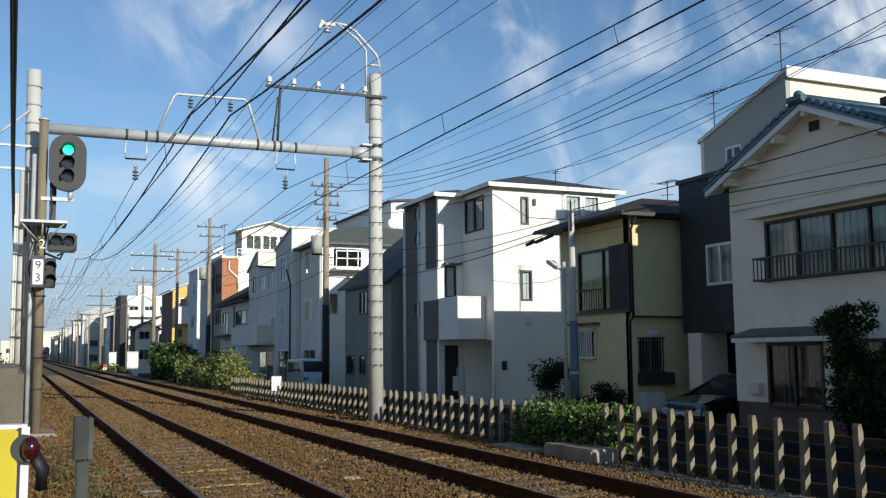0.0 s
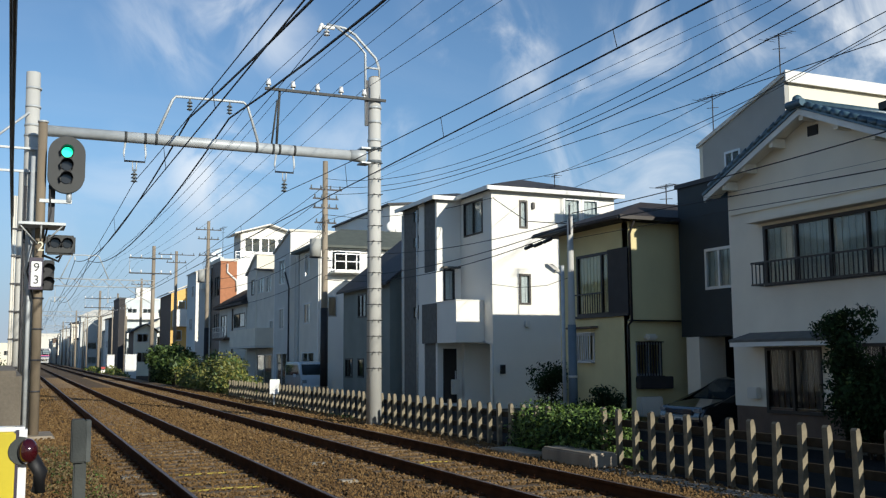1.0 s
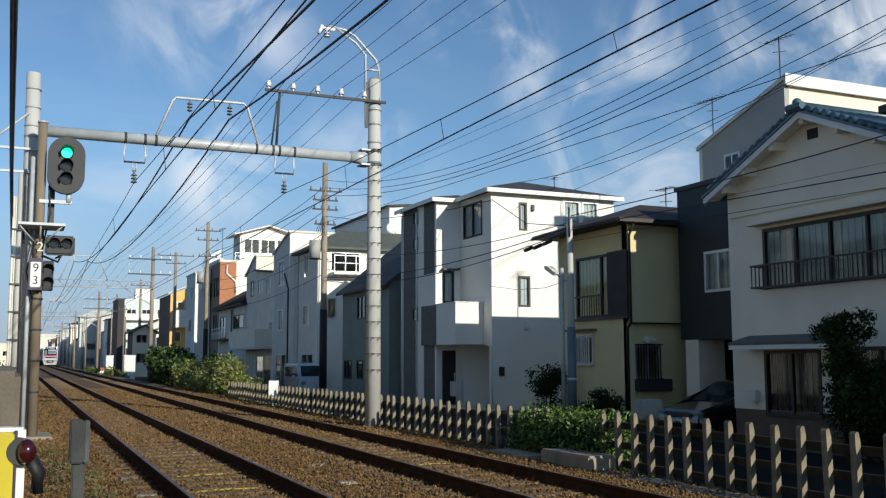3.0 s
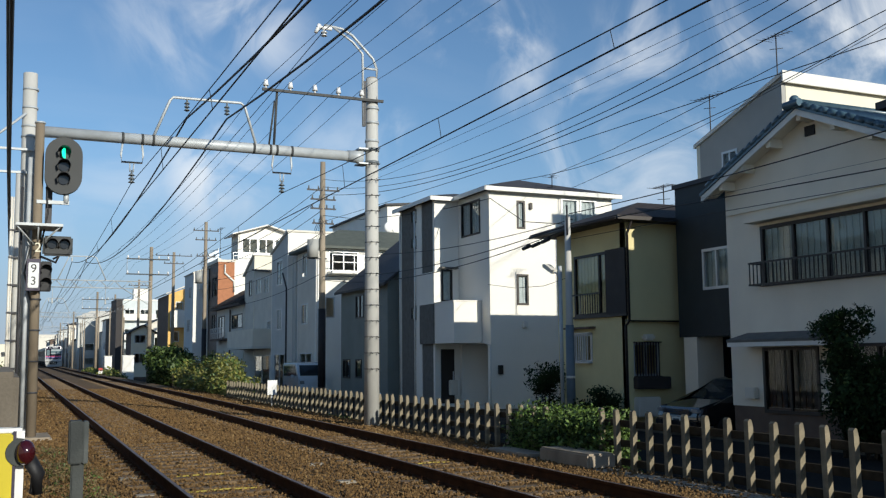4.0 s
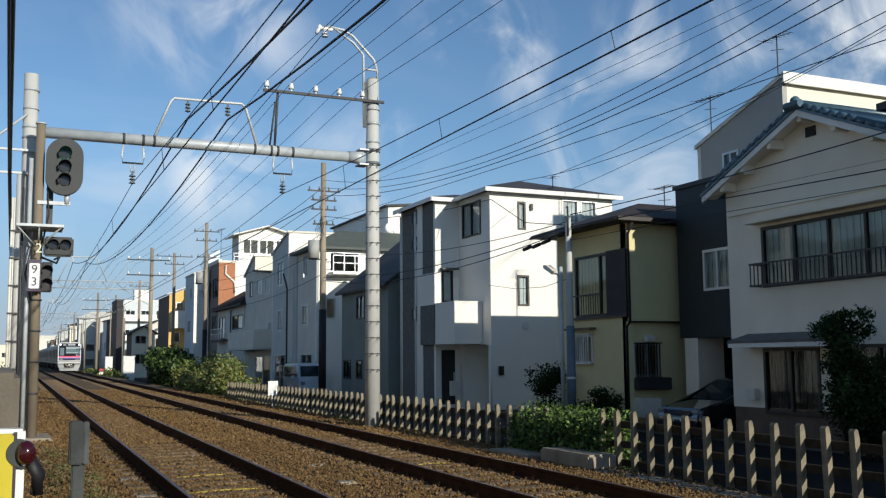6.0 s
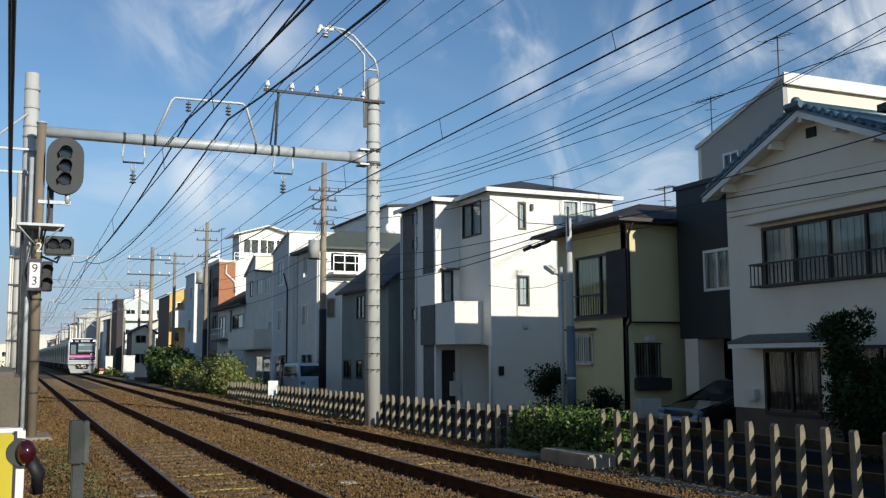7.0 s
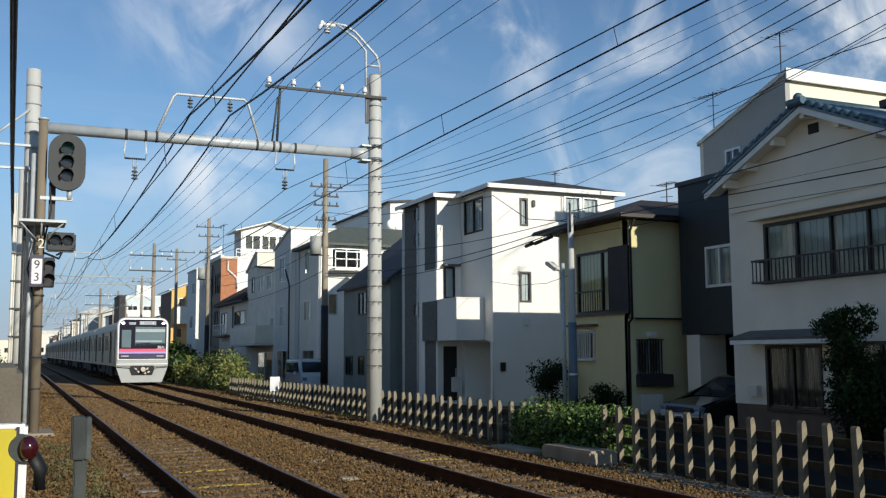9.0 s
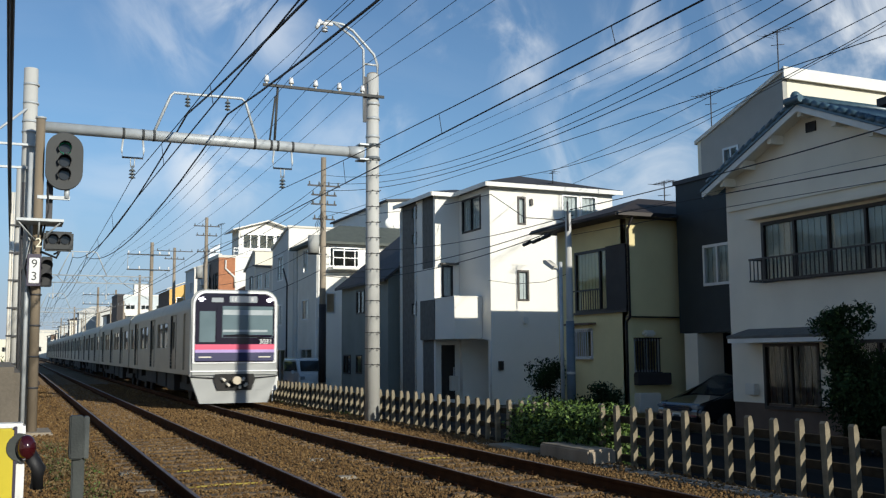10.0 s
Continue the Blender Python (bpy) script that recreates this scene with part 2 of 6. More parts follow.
M_ASPHALT = mat("asphalt", (0.026, 0.025, 0.024), 0.95, vary=0.2, scale=0.8, fine=120, bump=0.4, spec=0.08)
M_EARTH = mat("earth", (0.16, 0.13, 0.08), 1.0, vary=0.25, scale=0.7, fine=25, bump=0.6)
M_WHITE = mat("white_siding", (0.85, 0.82, 0.745), 0.7, vary=0.03, scale=0.7, fine=50, bump=0.05)
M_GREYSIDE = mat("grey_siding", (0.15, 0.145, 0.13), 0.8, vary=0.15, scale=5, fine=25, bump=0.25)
M_ROOF_DARK = mat("dark_slate_roof", (0.06, 0.058, 0.06), 0.7, vary=0.15, scale=3, fine=30, bump=0.3)
M_YELLOW = mat("cream_yellow_stucco", (0.74, 0.645, 0.35), 0.85, vary=0.06, scale=1.0, fine=70, bump=0.15)
M_NAVY = mat("navy_siding", (0.018, 0.026, 0.030), 0.6, vary=0.1, scale=2, fine=40, bump=0.08)
M_STUCCO = mat("pale_warm_stucco", (0.87, 0.80, 0.665), 0.9, vary=0.05, scale=1.0, fine=90, bump=0.2)
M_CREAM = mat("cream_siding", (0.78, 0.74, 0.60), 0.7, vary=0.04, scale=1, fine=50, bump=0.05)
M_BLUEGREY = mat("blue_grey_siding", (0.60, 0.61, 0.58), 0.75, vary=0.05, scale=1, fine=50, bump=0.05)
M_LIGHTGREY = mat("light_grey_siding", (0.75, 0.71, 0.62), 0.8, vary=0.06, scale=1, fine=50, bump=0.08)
M_BROWN = mat("brown_siding", (0.16, 0.11, 0.08), 0.8, vary=0.15, scale=2, fine=50)
M_TEAL = mat("dull_teal_siding", (0.22, 0.245, 0.225), 0.75, vary=0.08, scale=1, fine=50, bump=0.08)
M_ROOF_GREEN = mat("dark_green_roof", (0.10, 0.115, 0.10), 0.7, vary=0.12, scale=3, fine=30, bump=0.25)
M_BROWNGREY = mat("brown_grey_siding", (0.24, 0.20, 0.17), 0.8, vary=0.12, scale=2, fine=50)
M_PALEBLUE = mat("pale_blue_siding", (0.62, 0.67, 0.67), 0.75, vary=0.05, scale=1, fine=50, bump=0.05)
M_BRICKRED = mat("orange_brown_tile", (0.46, 0.19, 0.09), 0.8, vary=0.12, scale=3, fine=30)
M_ORANGE = mat("orange_stucco", (0.80, 0.50, 0.16), 0.85, vary=0.06)
M_BLUETILE = mat("blue_glazed_tile", (0.07, 0.13, 0.17), 0.3, vary=0.15, scale=5, fine=20, bump=0.1, rand=0.2)
M_BROWNTILE = mat("brown_roof", (0.045, 0.034, 0.028), 0.7, vary=0.2, scale=4, fine=30)
M_FRAME = mat("aluminium_frame", (0.62, 0.63, 0.63), 0.4, 0.4, vary=0.04, bump=0)
M_FRAME_DK = mat("bronze_frame", (0.035, 0.030, 0.028), 0.45, 0.3, vary=0.05, bump=0)
M_CURTAIN = mat("grey_curtain", (0.44, 0.47, 0.42), 0.95, vary=0.1, scale=6, streak=0.05, bump=0.1)
M_SHUTTER = mat("dark_shutter", (0.035, 0.03, 0.03), 0.7, vary=0.15, bump=0.1)
M_GLASS = glass("window_glass")
M_LEAF = mat("leaf", (0.10, 0.16, 0.035), 0.55, vary=0.3, scale=1.5, fine=8, bump=0.0)
M_LEAF_DARK = mat("dark_leaf", (0.030, 0.056, 0.018), 0.8, vary=0.3, scale=1.5, fine=8, bump=0.0, spec=0.15)
M_LEAF_YEL = mat("autumn_leaf", (0.27, 0.27, 0.06), 0.6, vary=0.3, scale=1.0, fine=8, bump=0.0)
M_BARK = mat("bark", (0.12, 0.09, 0.06), 0.95, vary=0.3, scale=8, bump=0.6)
M_TYELLOW = mat("yellow_paint", (0.60, 0.48, 0.012), 0.5, vary=0.05, bump=0.02)
M_OFFWHITE = mat("off_white_paint", (0.78, 0.77, 0.72), 0.5, vary=0.06, bump=0.02)
M_INNER = mat("dim_room", (0.10, 0.09, 0.08), 0.9, vary=0.1)

# ---- ground and tracks ----
T1, T2 = 2.794, 6.481          # track centre lines
GAUGE = 1.435
GRADE = 0.0045                 # and climb by this
SKEW = 0.006                   # the tracks veer this far to the right, metre by metre
bm = bmesh.new()
bmesh.ops.create_grid(bm, x_segments=2, y_segments=2, size=1500)
structure("ground", bm, M_EARTH, "dry brown earth beyond the railway").location.z = -0.36

bm = bmesh.new()
prism(bm, [(-3.2, -2.0), (-1.2, -0.36), (0.2, -0.20), (9.05, -0.20), (9.2, -0.36), (11.0, -2.0)], "y", -30, 420)
TRACKBED = structure("trackbed", bm, M_BALLAST, "rust-brown ballast bed under two tracks")

bm = bmesh.new()
bar(bm, 9.65, 15.4, -40, 300, -0.45, -0.33)
structure("road", bm, M_ASPHALT, "narrow grey asphalt street along the fence")


def lay(ob, pivot=12.0):
    """Turn something built level and straight onto the line of the tracks."""
    m = Matrix.Translation((-8 * SKEW, 0, 0)) @ Matrix.Rotation(-SKEW, 4, "Z") @ Matrix.Translation((0, pivot, 0)) @ Matrix.Rotation(GRADE, 4, "X") @ Matrix.Translation((0, -pivot, 0))
    ob.matrix_basis = m @ ob.matrix_basis
    return ob


def rail_profile(xc):
    w, hw = 0.0725, 0.0325
    half = [(w, -0.174), (w, -0.160), (0.012, -0.145), (0.009, -0.055), (hw, -0.040), (hw, -0.008), (hw - 0.008, 0.0)]
    return [(xc + a, b) for a, b in half] + [(xc - a, b) for a, b in half[::-1]]


for tc in (T1, T2):
    for side in (-1, 1):
        xc = tc + side * (GAUGE / 2 + 0.0325)
        bm = bmesh.new()
        prism(bm, rail_profile(xc), "y", -25, 400)
        bmesh.ops.recalc_face_normals(bm, faces=bm.faces)
        for f in bm.faces:
            if f.normal.z > 0.9 and f.calc_center_median().z > -0.01:
                f.material_index = 1
        r = structure("rail", bm, [M_RAIL, M_RAILTOP], "brown rusty steel rail with a worn shiny top")
        lay(r)


lay(TRACKBED)

# ---- houses ----
def window(parent, face, plane, a0, a1, z0, z1, frame_mat, sashes=2, depth=0.10, curtain=None, bars=0):
    """A framed window in an opening. face 'W' looks to -x (a is y), 'S' looks to -y (a is x)."""
    def slab(bm, b0, b1, c0, c1, d0, d1):
        if face == "W":
            bar(bm, plane + d0, plane + d1, b0, b1, c0, c1)
        else:
            bar(bm, b0, b1, plane + d0, plane + d1, c0, c1)
    t = 0.045
    gaps = []
    for i in range(sashes):
        b0, b1 = a0 + (a1 - a0) * i / sashes, a0 + (a1 - a0) * (i + 1) / sashes
        gaps.append((b0 + t - a0 + 0.03 if i == 0 else b0 + 0.03 - a0 + 0.03, b1 - t - a0 + 0.03 if i == sashes - 1 else b1 - 0.03 - a0 + 0.03, z0 + t, z1 - t))
    if face == "W":
        bm = panel(bmesh.new(), (plane - 0.03, a0 - 0.03), (0, 1), (-1, 0), a1 - a0 + 0.06, z0 - 0.03, z1 + 0.03, gaps, 0.08)
    else:
        bm = panel(bmesh.new(), (a0 - 0.03, plane - 0.03), (1, 0), (0, -1), a1 - a0 + 0.06, z0 - 0.03, z1 + 0.03, gaps, 0.08)
    w = part("window", bm, frame_mat, parent)
    for i in range(sashes):
        bm = bmesh.new()
        b0, b1 = a0 + t + (a1 - a0 - 2 * t) * i / sashes, a0 + t + (a1 - a0 - 2 * t) * (i + 1) / sashes
        slab(bm, b0, b1, z0 + t, z1 - t, 0.012 + 0.012 * (i % 2), 0.018 + 0.012 * (i % 2))
        part("pane", bm, M_GLASS, w).visible_shadow = False
    # curtain; for some windows only a sheet painting the pane's reflected tone
    if curtain:
        bm = bmesh.new()
        n = max(8, int((a1 - a0) / 0.06))
        for i in range(n):
            b0, b1 = a0 + (a1 - a0) * i / n, a0 + (a1 - a0) * (i + 1) / n
            off = 0.085 + 0.015 * math.sin(i * 2.1)
            slab(bm, b0, b1, z0, z1, off, off + 0.02)
        part("curtain", bm, curtain, parent, "curtain sheet behind the glass, giving the pane its tone")
    if bars:
        bm = bmesh.new()
        for i in range(bars):
            c = a0 + (a1 - a0) * (i + 0.5) / bars
            slab(bm, c - 0.012, c + 0.012, z0 - 0.05, z1 + 0.05, -0.14, -0.115)
        slab(bm, a0 - 0.04, a1 + 0.04, z0 - 0.05, z0 - 0.02, -0.145, -0.02)
        slab(bm, a0 - 0.04, a1 + 0.04, z1 + 0.02, z1 + 0.05, -0.145, -0.02)
        part("window_grille", bm, M_FRAME if face == "W" else M_FRAME_DK, parent, "metal grille before the window")
    return w


def hip_roof(x0, x1, y0, y1, z, rise, over, thick=0.14):
    bm = bmesh.new()
    x0, x1, y0, y1 = x0 - over, x1 + over, y0 - over, y1 + over
    lx, ly = x1 - x0, y1 - y0
    bar(bm, x0, x1, y0, y1, z, z + thick)
    h = min(lx, ly) / 2
    cx, cy = (x0 + x1) / 2, (y0 + y1) / 2
    if lx >= ly:
        r = [(x0 + h, cy), (x1 - h, cy)]
    else:
        r = [(cx, y0 + h), (cx, y1 - h)]
    zt = z + thick + 0.004
    c = [bm.verts.new((a, b, zt)) for a, b in ((x0, y0), (x1, y0), (x1, y1), (x0, y1))]
    t = [bm.verts.new((a, b, zt + rise)) for a, b in r]
    if lx >= ly:
        fs = [(c[0], c[1], t[1], t[0]), (c[1], c[2], t[1]), (c[2], c[3], t[0], t[1]), (c[3], c[0], t[0])]
    else:
        fs = [(c[0], c[1], t[0]), (c[1], c[2], t[1], t[0]), (c[2], c[3], t[1]), (c[3], c[0], t[0], t[1])]
    for f in fs:
        bm.faces.new(f)
    bm.faces.new(c[::-1])
    return bm


def slope_roof(bm, axis, s0, s1, pts, thick=0.12):
    """A bent sheet of roof: pts across (u, z), run from s0 to s1 along axis."""
    low = [(u, z - thick) for u, z in pts]
    return prism(bm, pts + low[::-1], axis, s0, s1)


def shell(h, x0, x1, y0, y1, z0, z1, mw, ms, west=(), south=(), thick=0.18):
    """Four walls of a house as parts; west and south carry openings in absolute metres."""
    for x, nx, holes in ((x0, -1, west), (x1, 1, ())):
        bm = panel(bmesh.new(), (x, y0 + thick), (0, 1), (nx, 0), y1 - y0 - 2 * thick, z0, z1, [(a - y0 - thick, b - y0 - thick, c, d) for a, b, c, d in holes], thick)
        part("wall", bm, mw, h)
    for y, ny, holes in ((y0, -1, south), (y1, 1, ())):
        bm = panel(bmesh.new(), (x0, y), (1, 0), (0, ny), x1 - x0, z0, z1, [(a - x0, b - x0, c, d) for a, b, c, d in holes], thick)
        part("wall", bm, ms, h)


def simple_house(label, x0, x1, y0, y1, z1, mw, ms, roof_mat, roof="hip", rise=1.2, over=0.35, west=(), south=(), frame_mat=None, z0=-0.33):
    h = thing("house", (x0, y0, z0), label, "house", "houses along the street")
    shell(h, x0, x1, y0, y1, z0, z1, mw, ms, west, south)
    fm = frame_mat or M_FRAME
    for a, b, c, d in west:
        window(h, "W", x0, a, b, c, d, fm, 2 if b - a > 0.9 else 1)
    for a, b, c, d in south:
        window(h, "S", y0, a, b, c, d, fm, 2 if b - a > 0.9 else 1)
    if roof == "hip":
        part("roof", hip_roof(x0, x1, y0, y1, z1, rise, over), roof_mat, h)
    elif roof == "flat":
        bm = box(x0 - 0.06, x1 + 0.06, y0 - 0.06, y1 + 0.06, z1, z1 + 0.22)
        part("roof", bm, roof_mat, h)
    elif roof == "shed":      # rises away from the track
        bm = slope_roof(bmesh.new(), "y", y0 - over, y1 + over, [(x0 - over, z1 + 0.1), (x1 + over, z1 + 0.1 + rise)])
        part("roof", bm, roof_mat, h)
        bm = prism(bmesh.new(), [(x0, z1), (x1, z1), (x1, z1 + rise * 0.85)], "y", y0, y0 + 0.18)
        part("gable", bm, ms, h)
    elif roof == "shed_y":    # highest on the sunny side
        bm = slope_roof(bmesh.new(), "x", x0 - over, x1 + over, [(y1 + over, z1 + 0.1), (y0 - over * 0.5, z1 + 0.1 + rise)])
        part("roof", bm, roof_mat, h)
        part("gable", prism(bmesh.new(), [(y0 + 0.18, z1), (y1, z1), (y0 + 0.18, z1 + rise * 0.95)], "x", x0, x0 + 0.18), mw, h)
        part("upper_wall", box(x0, x1, y0, y0 + 0.178, z1, z1 + rise * 0.95), ms, h)
    elif roof == "gable_y":   # ridge runs along the track
        cx = (x0 + x1) / 2
        bm = slope_roof(bmesh.new(), "y", y0 - over, y1 + over, [(x0 - over, z1 - 0.02), (cx, z1 + rise), (x1 + over, z1 - 0.02)])
        part("roof", bm, roof_mat, h)
        for s in (y0, y1 - 0.18):
            part("gable", prism(bmesh.new(), [(x0, z1), (x1, z1), (cx, z1 + rise - 0.14)], "y", s, s + 0.18), ms, h)
    elif roof == "gable_x":   # gable faces the track
        cy = (y0 + y1) / 2
        bm = slope_roof(bmesh.new(), "x", x0 - over, x1 + over, [(y0 - over, z1 - 0.02), (cy, z1 + rise), (y1 + over, z1 - 0.02)])
        part("roof", bm, roof_mat, h)
        for s in (x0, x1 - 0.18):
            part("gable", prism(bmesh.new(), [(y0, z1), (y1, z1), (cy, z1 + rise - 0.14)], "x", s, s + 0.18), mw, h)
    return h

# pale sheet: the west window's blind, and the glare of the south panes
M_BLINDGLARE = mat("blind_and_pane_glare", (0.55, 0.60, 0.62), 0.9, vary=0.08, scale=3)
# the white three-storey house: a wing (A) stands forward of the body (B)
def white_house():
    h = thing("house", (16.0, 33.9, -0.33), "white three-storey house with dark grey strips and slate roof", "house", "houses along the street")
    zt = 8.20
    za = 8.19
    yb0, yb1, ya1 = 33.99, 36.85, 40.70
    xe = 22.81
    ww = [(34.80, 36.50, 6.60, 7.95)]
    porch = (34.25, 36.62, -0.3299, 2.18)
    ws = [(18.36, 18.67, 6.75, 7.82),
          (18.31, 18.77, 3.72, 4.88),
          (20.39, 21.14, 7.02, 8.04),
          (21.28, 22.01, 7.07, 8.03)]
    shell(h, 17.1, xe, yb0, ya1, -0.33, zt, M_WHITE, M_WHITE, ww + [porch], ws)
    part("porch_wall", box(18.5, 18.6, porch[0] + 0.003, porch[1] - 0.003, -0.33, 2.3), M_WHITE, h)
    part("porch_wall", box(17.282, 18.5, porch[1], porch[1] + 0.1, -0.33, 2.3), M_WHITE, h)
    part("porch_ceiling", box(17.282, 18.5, yb0 + 0.19, porch[1] - 0.003, 2.2, 2.3), M_WHITE, h)
    part("porch_floor", box(17.0, 18.5, yb0 + 0.19, porch[1] - 0.003, -0.33, -0.24), M_LIGHTGREY, h)
    wa = [(38.74, 39.39, 7.48, 8.05),
          (38.75, 39.40, 6.36, 6.86),
          (38.78, 39.43, 3.30, 3.86)]
    ysd = yb1
    wb = (16.32, 16.76, 3.98, 5.25)
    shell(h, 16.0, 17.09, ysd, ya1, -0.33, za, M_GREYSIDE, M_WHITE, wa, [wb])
    window(h, "S", ysd, *wb, M_FRAME_DK, 1, curtain=M_BLINDGLARE)
    part("window_hood", box(16.2, 16.95, ysd - 0.30, ysd - 0.002, 5.30, 5.37), M_GREYSIDE, h)
    for q in ww:
        window(h, "W", 17.1, *q, M_FRAME_DK, 2, curtain=M_BLINDGLARE)
    for q in wa:
        window(h, "W", 16.0, *q, M_GREYSIDE, 1)
    # pale sheets behind these panes paint their bright reflections
    for q in ws[:2]:
        window(h, "S", yb0, *q, M_FRAME_DK, 1, curtain=M_BLINDGLARE)
    for q in ws[2:]:
        window(h, "S", yb0, *q, M_FRAME, 1, curtain=M_BLINDGLARE)
    # white band between the two dark strips, and the downpipe
    part("wall_band", box(15.97, 16.0, 38.16, 38.85, -0.33, za), M_WHITE, h)
    part("wall_panel", box(15.96, 16.0, ysd, 38.16, 3.70, 5.19), M_WHITE, h)
    part("roof", hip_roof(17.1, xe, yb0, ya1, zt + 0.02, 0.95, 0.30, 0.10), M_ROOF_DARK, h)
    part("roof", hip_roof(16.0, 19.5, ysd, ya1, za + 0.02, 0.5, 0.25, 0.10), M_ROOF_DARK, h)
    bm = bmesh.new()
    bar(bm, 16.78, xe + 0.32, yb0 - 0.33, yb0 - 0.29, zt - 0.06, zt + 0.11)
    bar(bm, 16.76, 16.80, yb0 - 0.33, ysd, zt - 0.06, zt + 0.11)
    part("fascia", bm, M_OFFWHITE, h, "white fascia board under the eaves")
    bm = bmesh.new()
    bar(bm, 15.72, 17.0, ysd - 0.28, ysd - 0.24, za - 0.06, za + 0.11)
    bar(bm, 15.70, 15.74, ysd - 0.28, ya1 + 0.25, za - 0.06, za + 0.11)
    part("fascia", bm, M_OFFWHITE, h, "white fascia board under the eaves")
    # enclosed balcony over the porch
    y0 = 34.72
    zb0, zb1 = 2.22, 3.85
    b = part("balcony", box(15.88, 17.08, y0, ysd - 0.002, zb0, zb1), M_WHITE, h, "solid white balcony box over the porch")
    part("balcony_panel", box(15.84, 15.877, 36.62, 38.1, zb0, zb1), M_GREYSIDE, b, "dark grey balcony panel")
    part("balcony_coping", box(15.85, 17.07, y0 - 0.03, ysd - 0.02, zb1, zb1 + 0.04), M_WHITE, b)
    # porch door and wall fittings
    d = part("door", box(16.25, 16.83, ysd - 0.06, ysd - 0.002, -0.2, 2.0), M_FRAME_DK, h, "dark narrow front door")
    part("door_handle", box(16.75, 16.79, ysd - 0.11, ysd - 0.06, 0.7, 1.1), M_FRAME, d)
    part("porch_step", box(16.1, 17.05, 35.4, ysd - 0.07, -0.33, -0.2), M_LIGHTGREY, h)
    part("letterbox", box(16.54, 16.86, ysd - 0.35, ysd - 0.1, 0.15, 0.75, 0.02), M_LIGHTGREY, h)
    part("downpipe", tube(bmesh.new(), [(17.06, yb0 - 0.05, -0.3), (17.06, yb0 - 0.05, zb0 - 0.1), (17.06, yb0 + 0.8, zb0 + 0.05)], 0.035), M_OFFWHITE, h)
    part("downpipe", tube(bmesh.new(), [(15.95, ya1 - 0.08, -0.3), (15.95, ya1 - 0.08, za - 0.2)], 0.035), M_OFFWHITE, h)
    part("downpipe", tube(bmesh.new(), [(15.93, 38.85, -0.3), (15.93, 38.85, za - 0.2)], 0.035), M_OFFWHITE, h)
    part("vent_hood", box(18.49, 18.71, yb0 - 0.12, yb0, 2.79, 3.06, 0.03), M_OFFWHITE, h)
    part("vent_hood", box(18.88, 19.01, yb0 - 0.10, yb0, 7.51, 7.78, 0.02), M_FRAME_DK, h)
    part("meter_box", box(17.39, 17.59, yb0 - 0.1, yb0, 1.00, 1.35, 0.01), M_FRAME_DK, h)
    return h


white_house()


def yellow_house():
    x0, y0, y1 = 16.0, 23.3, 27.01
    zt = 5.46
    x1 = 22.0
    h = thing("house", (x0, y0, -0.33), "pale yellow two-storey stucco house with brown roof", "house", "houses along the street")
    ww = [(23.21, 25.93, 2.88, 4.68),
          (25.07, 26.03, 1.49, 2.31)]
    ws = [(16.22, 17.07, 1.10, 2.00)]
    shell(h, x0, x1, y0, y1, -0.33, zt, M_YELLOW, M_YELLOW, ww, ws)
    window(h, "W", x0, *ww[0], M_FRAME_DK, 2, curtain=M_YELLOW)
    a, b, c, d = ww[0]
    part("storm_shutter", box(15.93, 15.96, a - 0.05, a + 0.95, c - 0.02, d + 0.05), M_SHUTTER, h, "dark closed storm shutter")
    part("sill_band", box(15.90, 16.0, a - 0.08, b + 0.1, c - 0.10, c - 0.03), M_FRAME_DK, h)
    bm = bmesh.new()
    for i in range(9):
        yy = a + 1.15 + i * 0.13
        bar(bm, 15.84, 15.86, yy, yy + 0.02, c, c + 0.62)
    bar(bm, 15.83, 15.87, a + 1.1, b + 0.06, c + 0.60, c + 0.64)
    part("railing", bm, M_FRAME_DK, h, "low dark window railing")
    window(h, "W", x0, *ww[1], M_FRAME, 2, bars=8)
    window(h, "S", y0, *ws[0], M_FRAME, 2, bars=9)
    part("roof", hip_roof(x0, x1, y0, y1, zt, 0.85, 0.62, 0.10), M_BROWNTILE, h)
    bm = bmesh.new()
    tube(bm, [(15.36, y0 - 0.62, zt + 0.02), (15.36, y1 + 0.6, zt + 0.02)], 0.05)
    part("gutter", bm, M_FRAME_DK, h)
    bm = bmesh.new()
    bar(bm, 15.36, x1 + 0.6, y0 - 0.70, y0 - 0.62, zt - 0.02, zt + 0.08)
    part("gutter", bm, M_FRAME_DK, h)
    bm = tube(bmesh.new(), [(15.9, y0 - 0.6, zt), (15.98, y0 - 0.22, zt - 0.35), (15.98, y0 - 0.22, 2.62), (15.97, y0 - 0.06, 2.5), (15.97, y0 - 0.06, -0.3)], 0.04)
    part("downpipe", bm, M_FRAME_DK, h)
    # thin dark strip along the lower edge of the upper storey's overhang
    part("overhang_edge_line", box(15.97, x1, y0 - 0.18, y0 - 0.002, 2.62, 2.65), M_FRAME_DK, h)
    part("window_box", box(16.15, 17.3, y0 - 0.30, y0 - 0.003, 0.72, 1.06, 0.02), M_SHUTTER, h, "dark box under the grille")
    part("vent_hood", box(16.5, 16.85, y0 - 0.25, y0 - 0.003, 2.08, 2.26, 0.05), M_LIGHTGREY, h)
    part("air_conditioner", box(16.15, 16.9, y0 - 0.34, y0 - 0.02, -0.05, 0.5, 0.03), M_LIGHTGREY, h)
    part("window_hood", box(15.75, 15.997, 24.85, 26.3, 2.47, 2.53), M_BROWN, h)
    part("upper_overhang", box(16.0, x1, y0 - 0.16, y0 - 0.002, 2.66, zt - 0.02), M_YELLOW, h)
    return h


yellow_house()


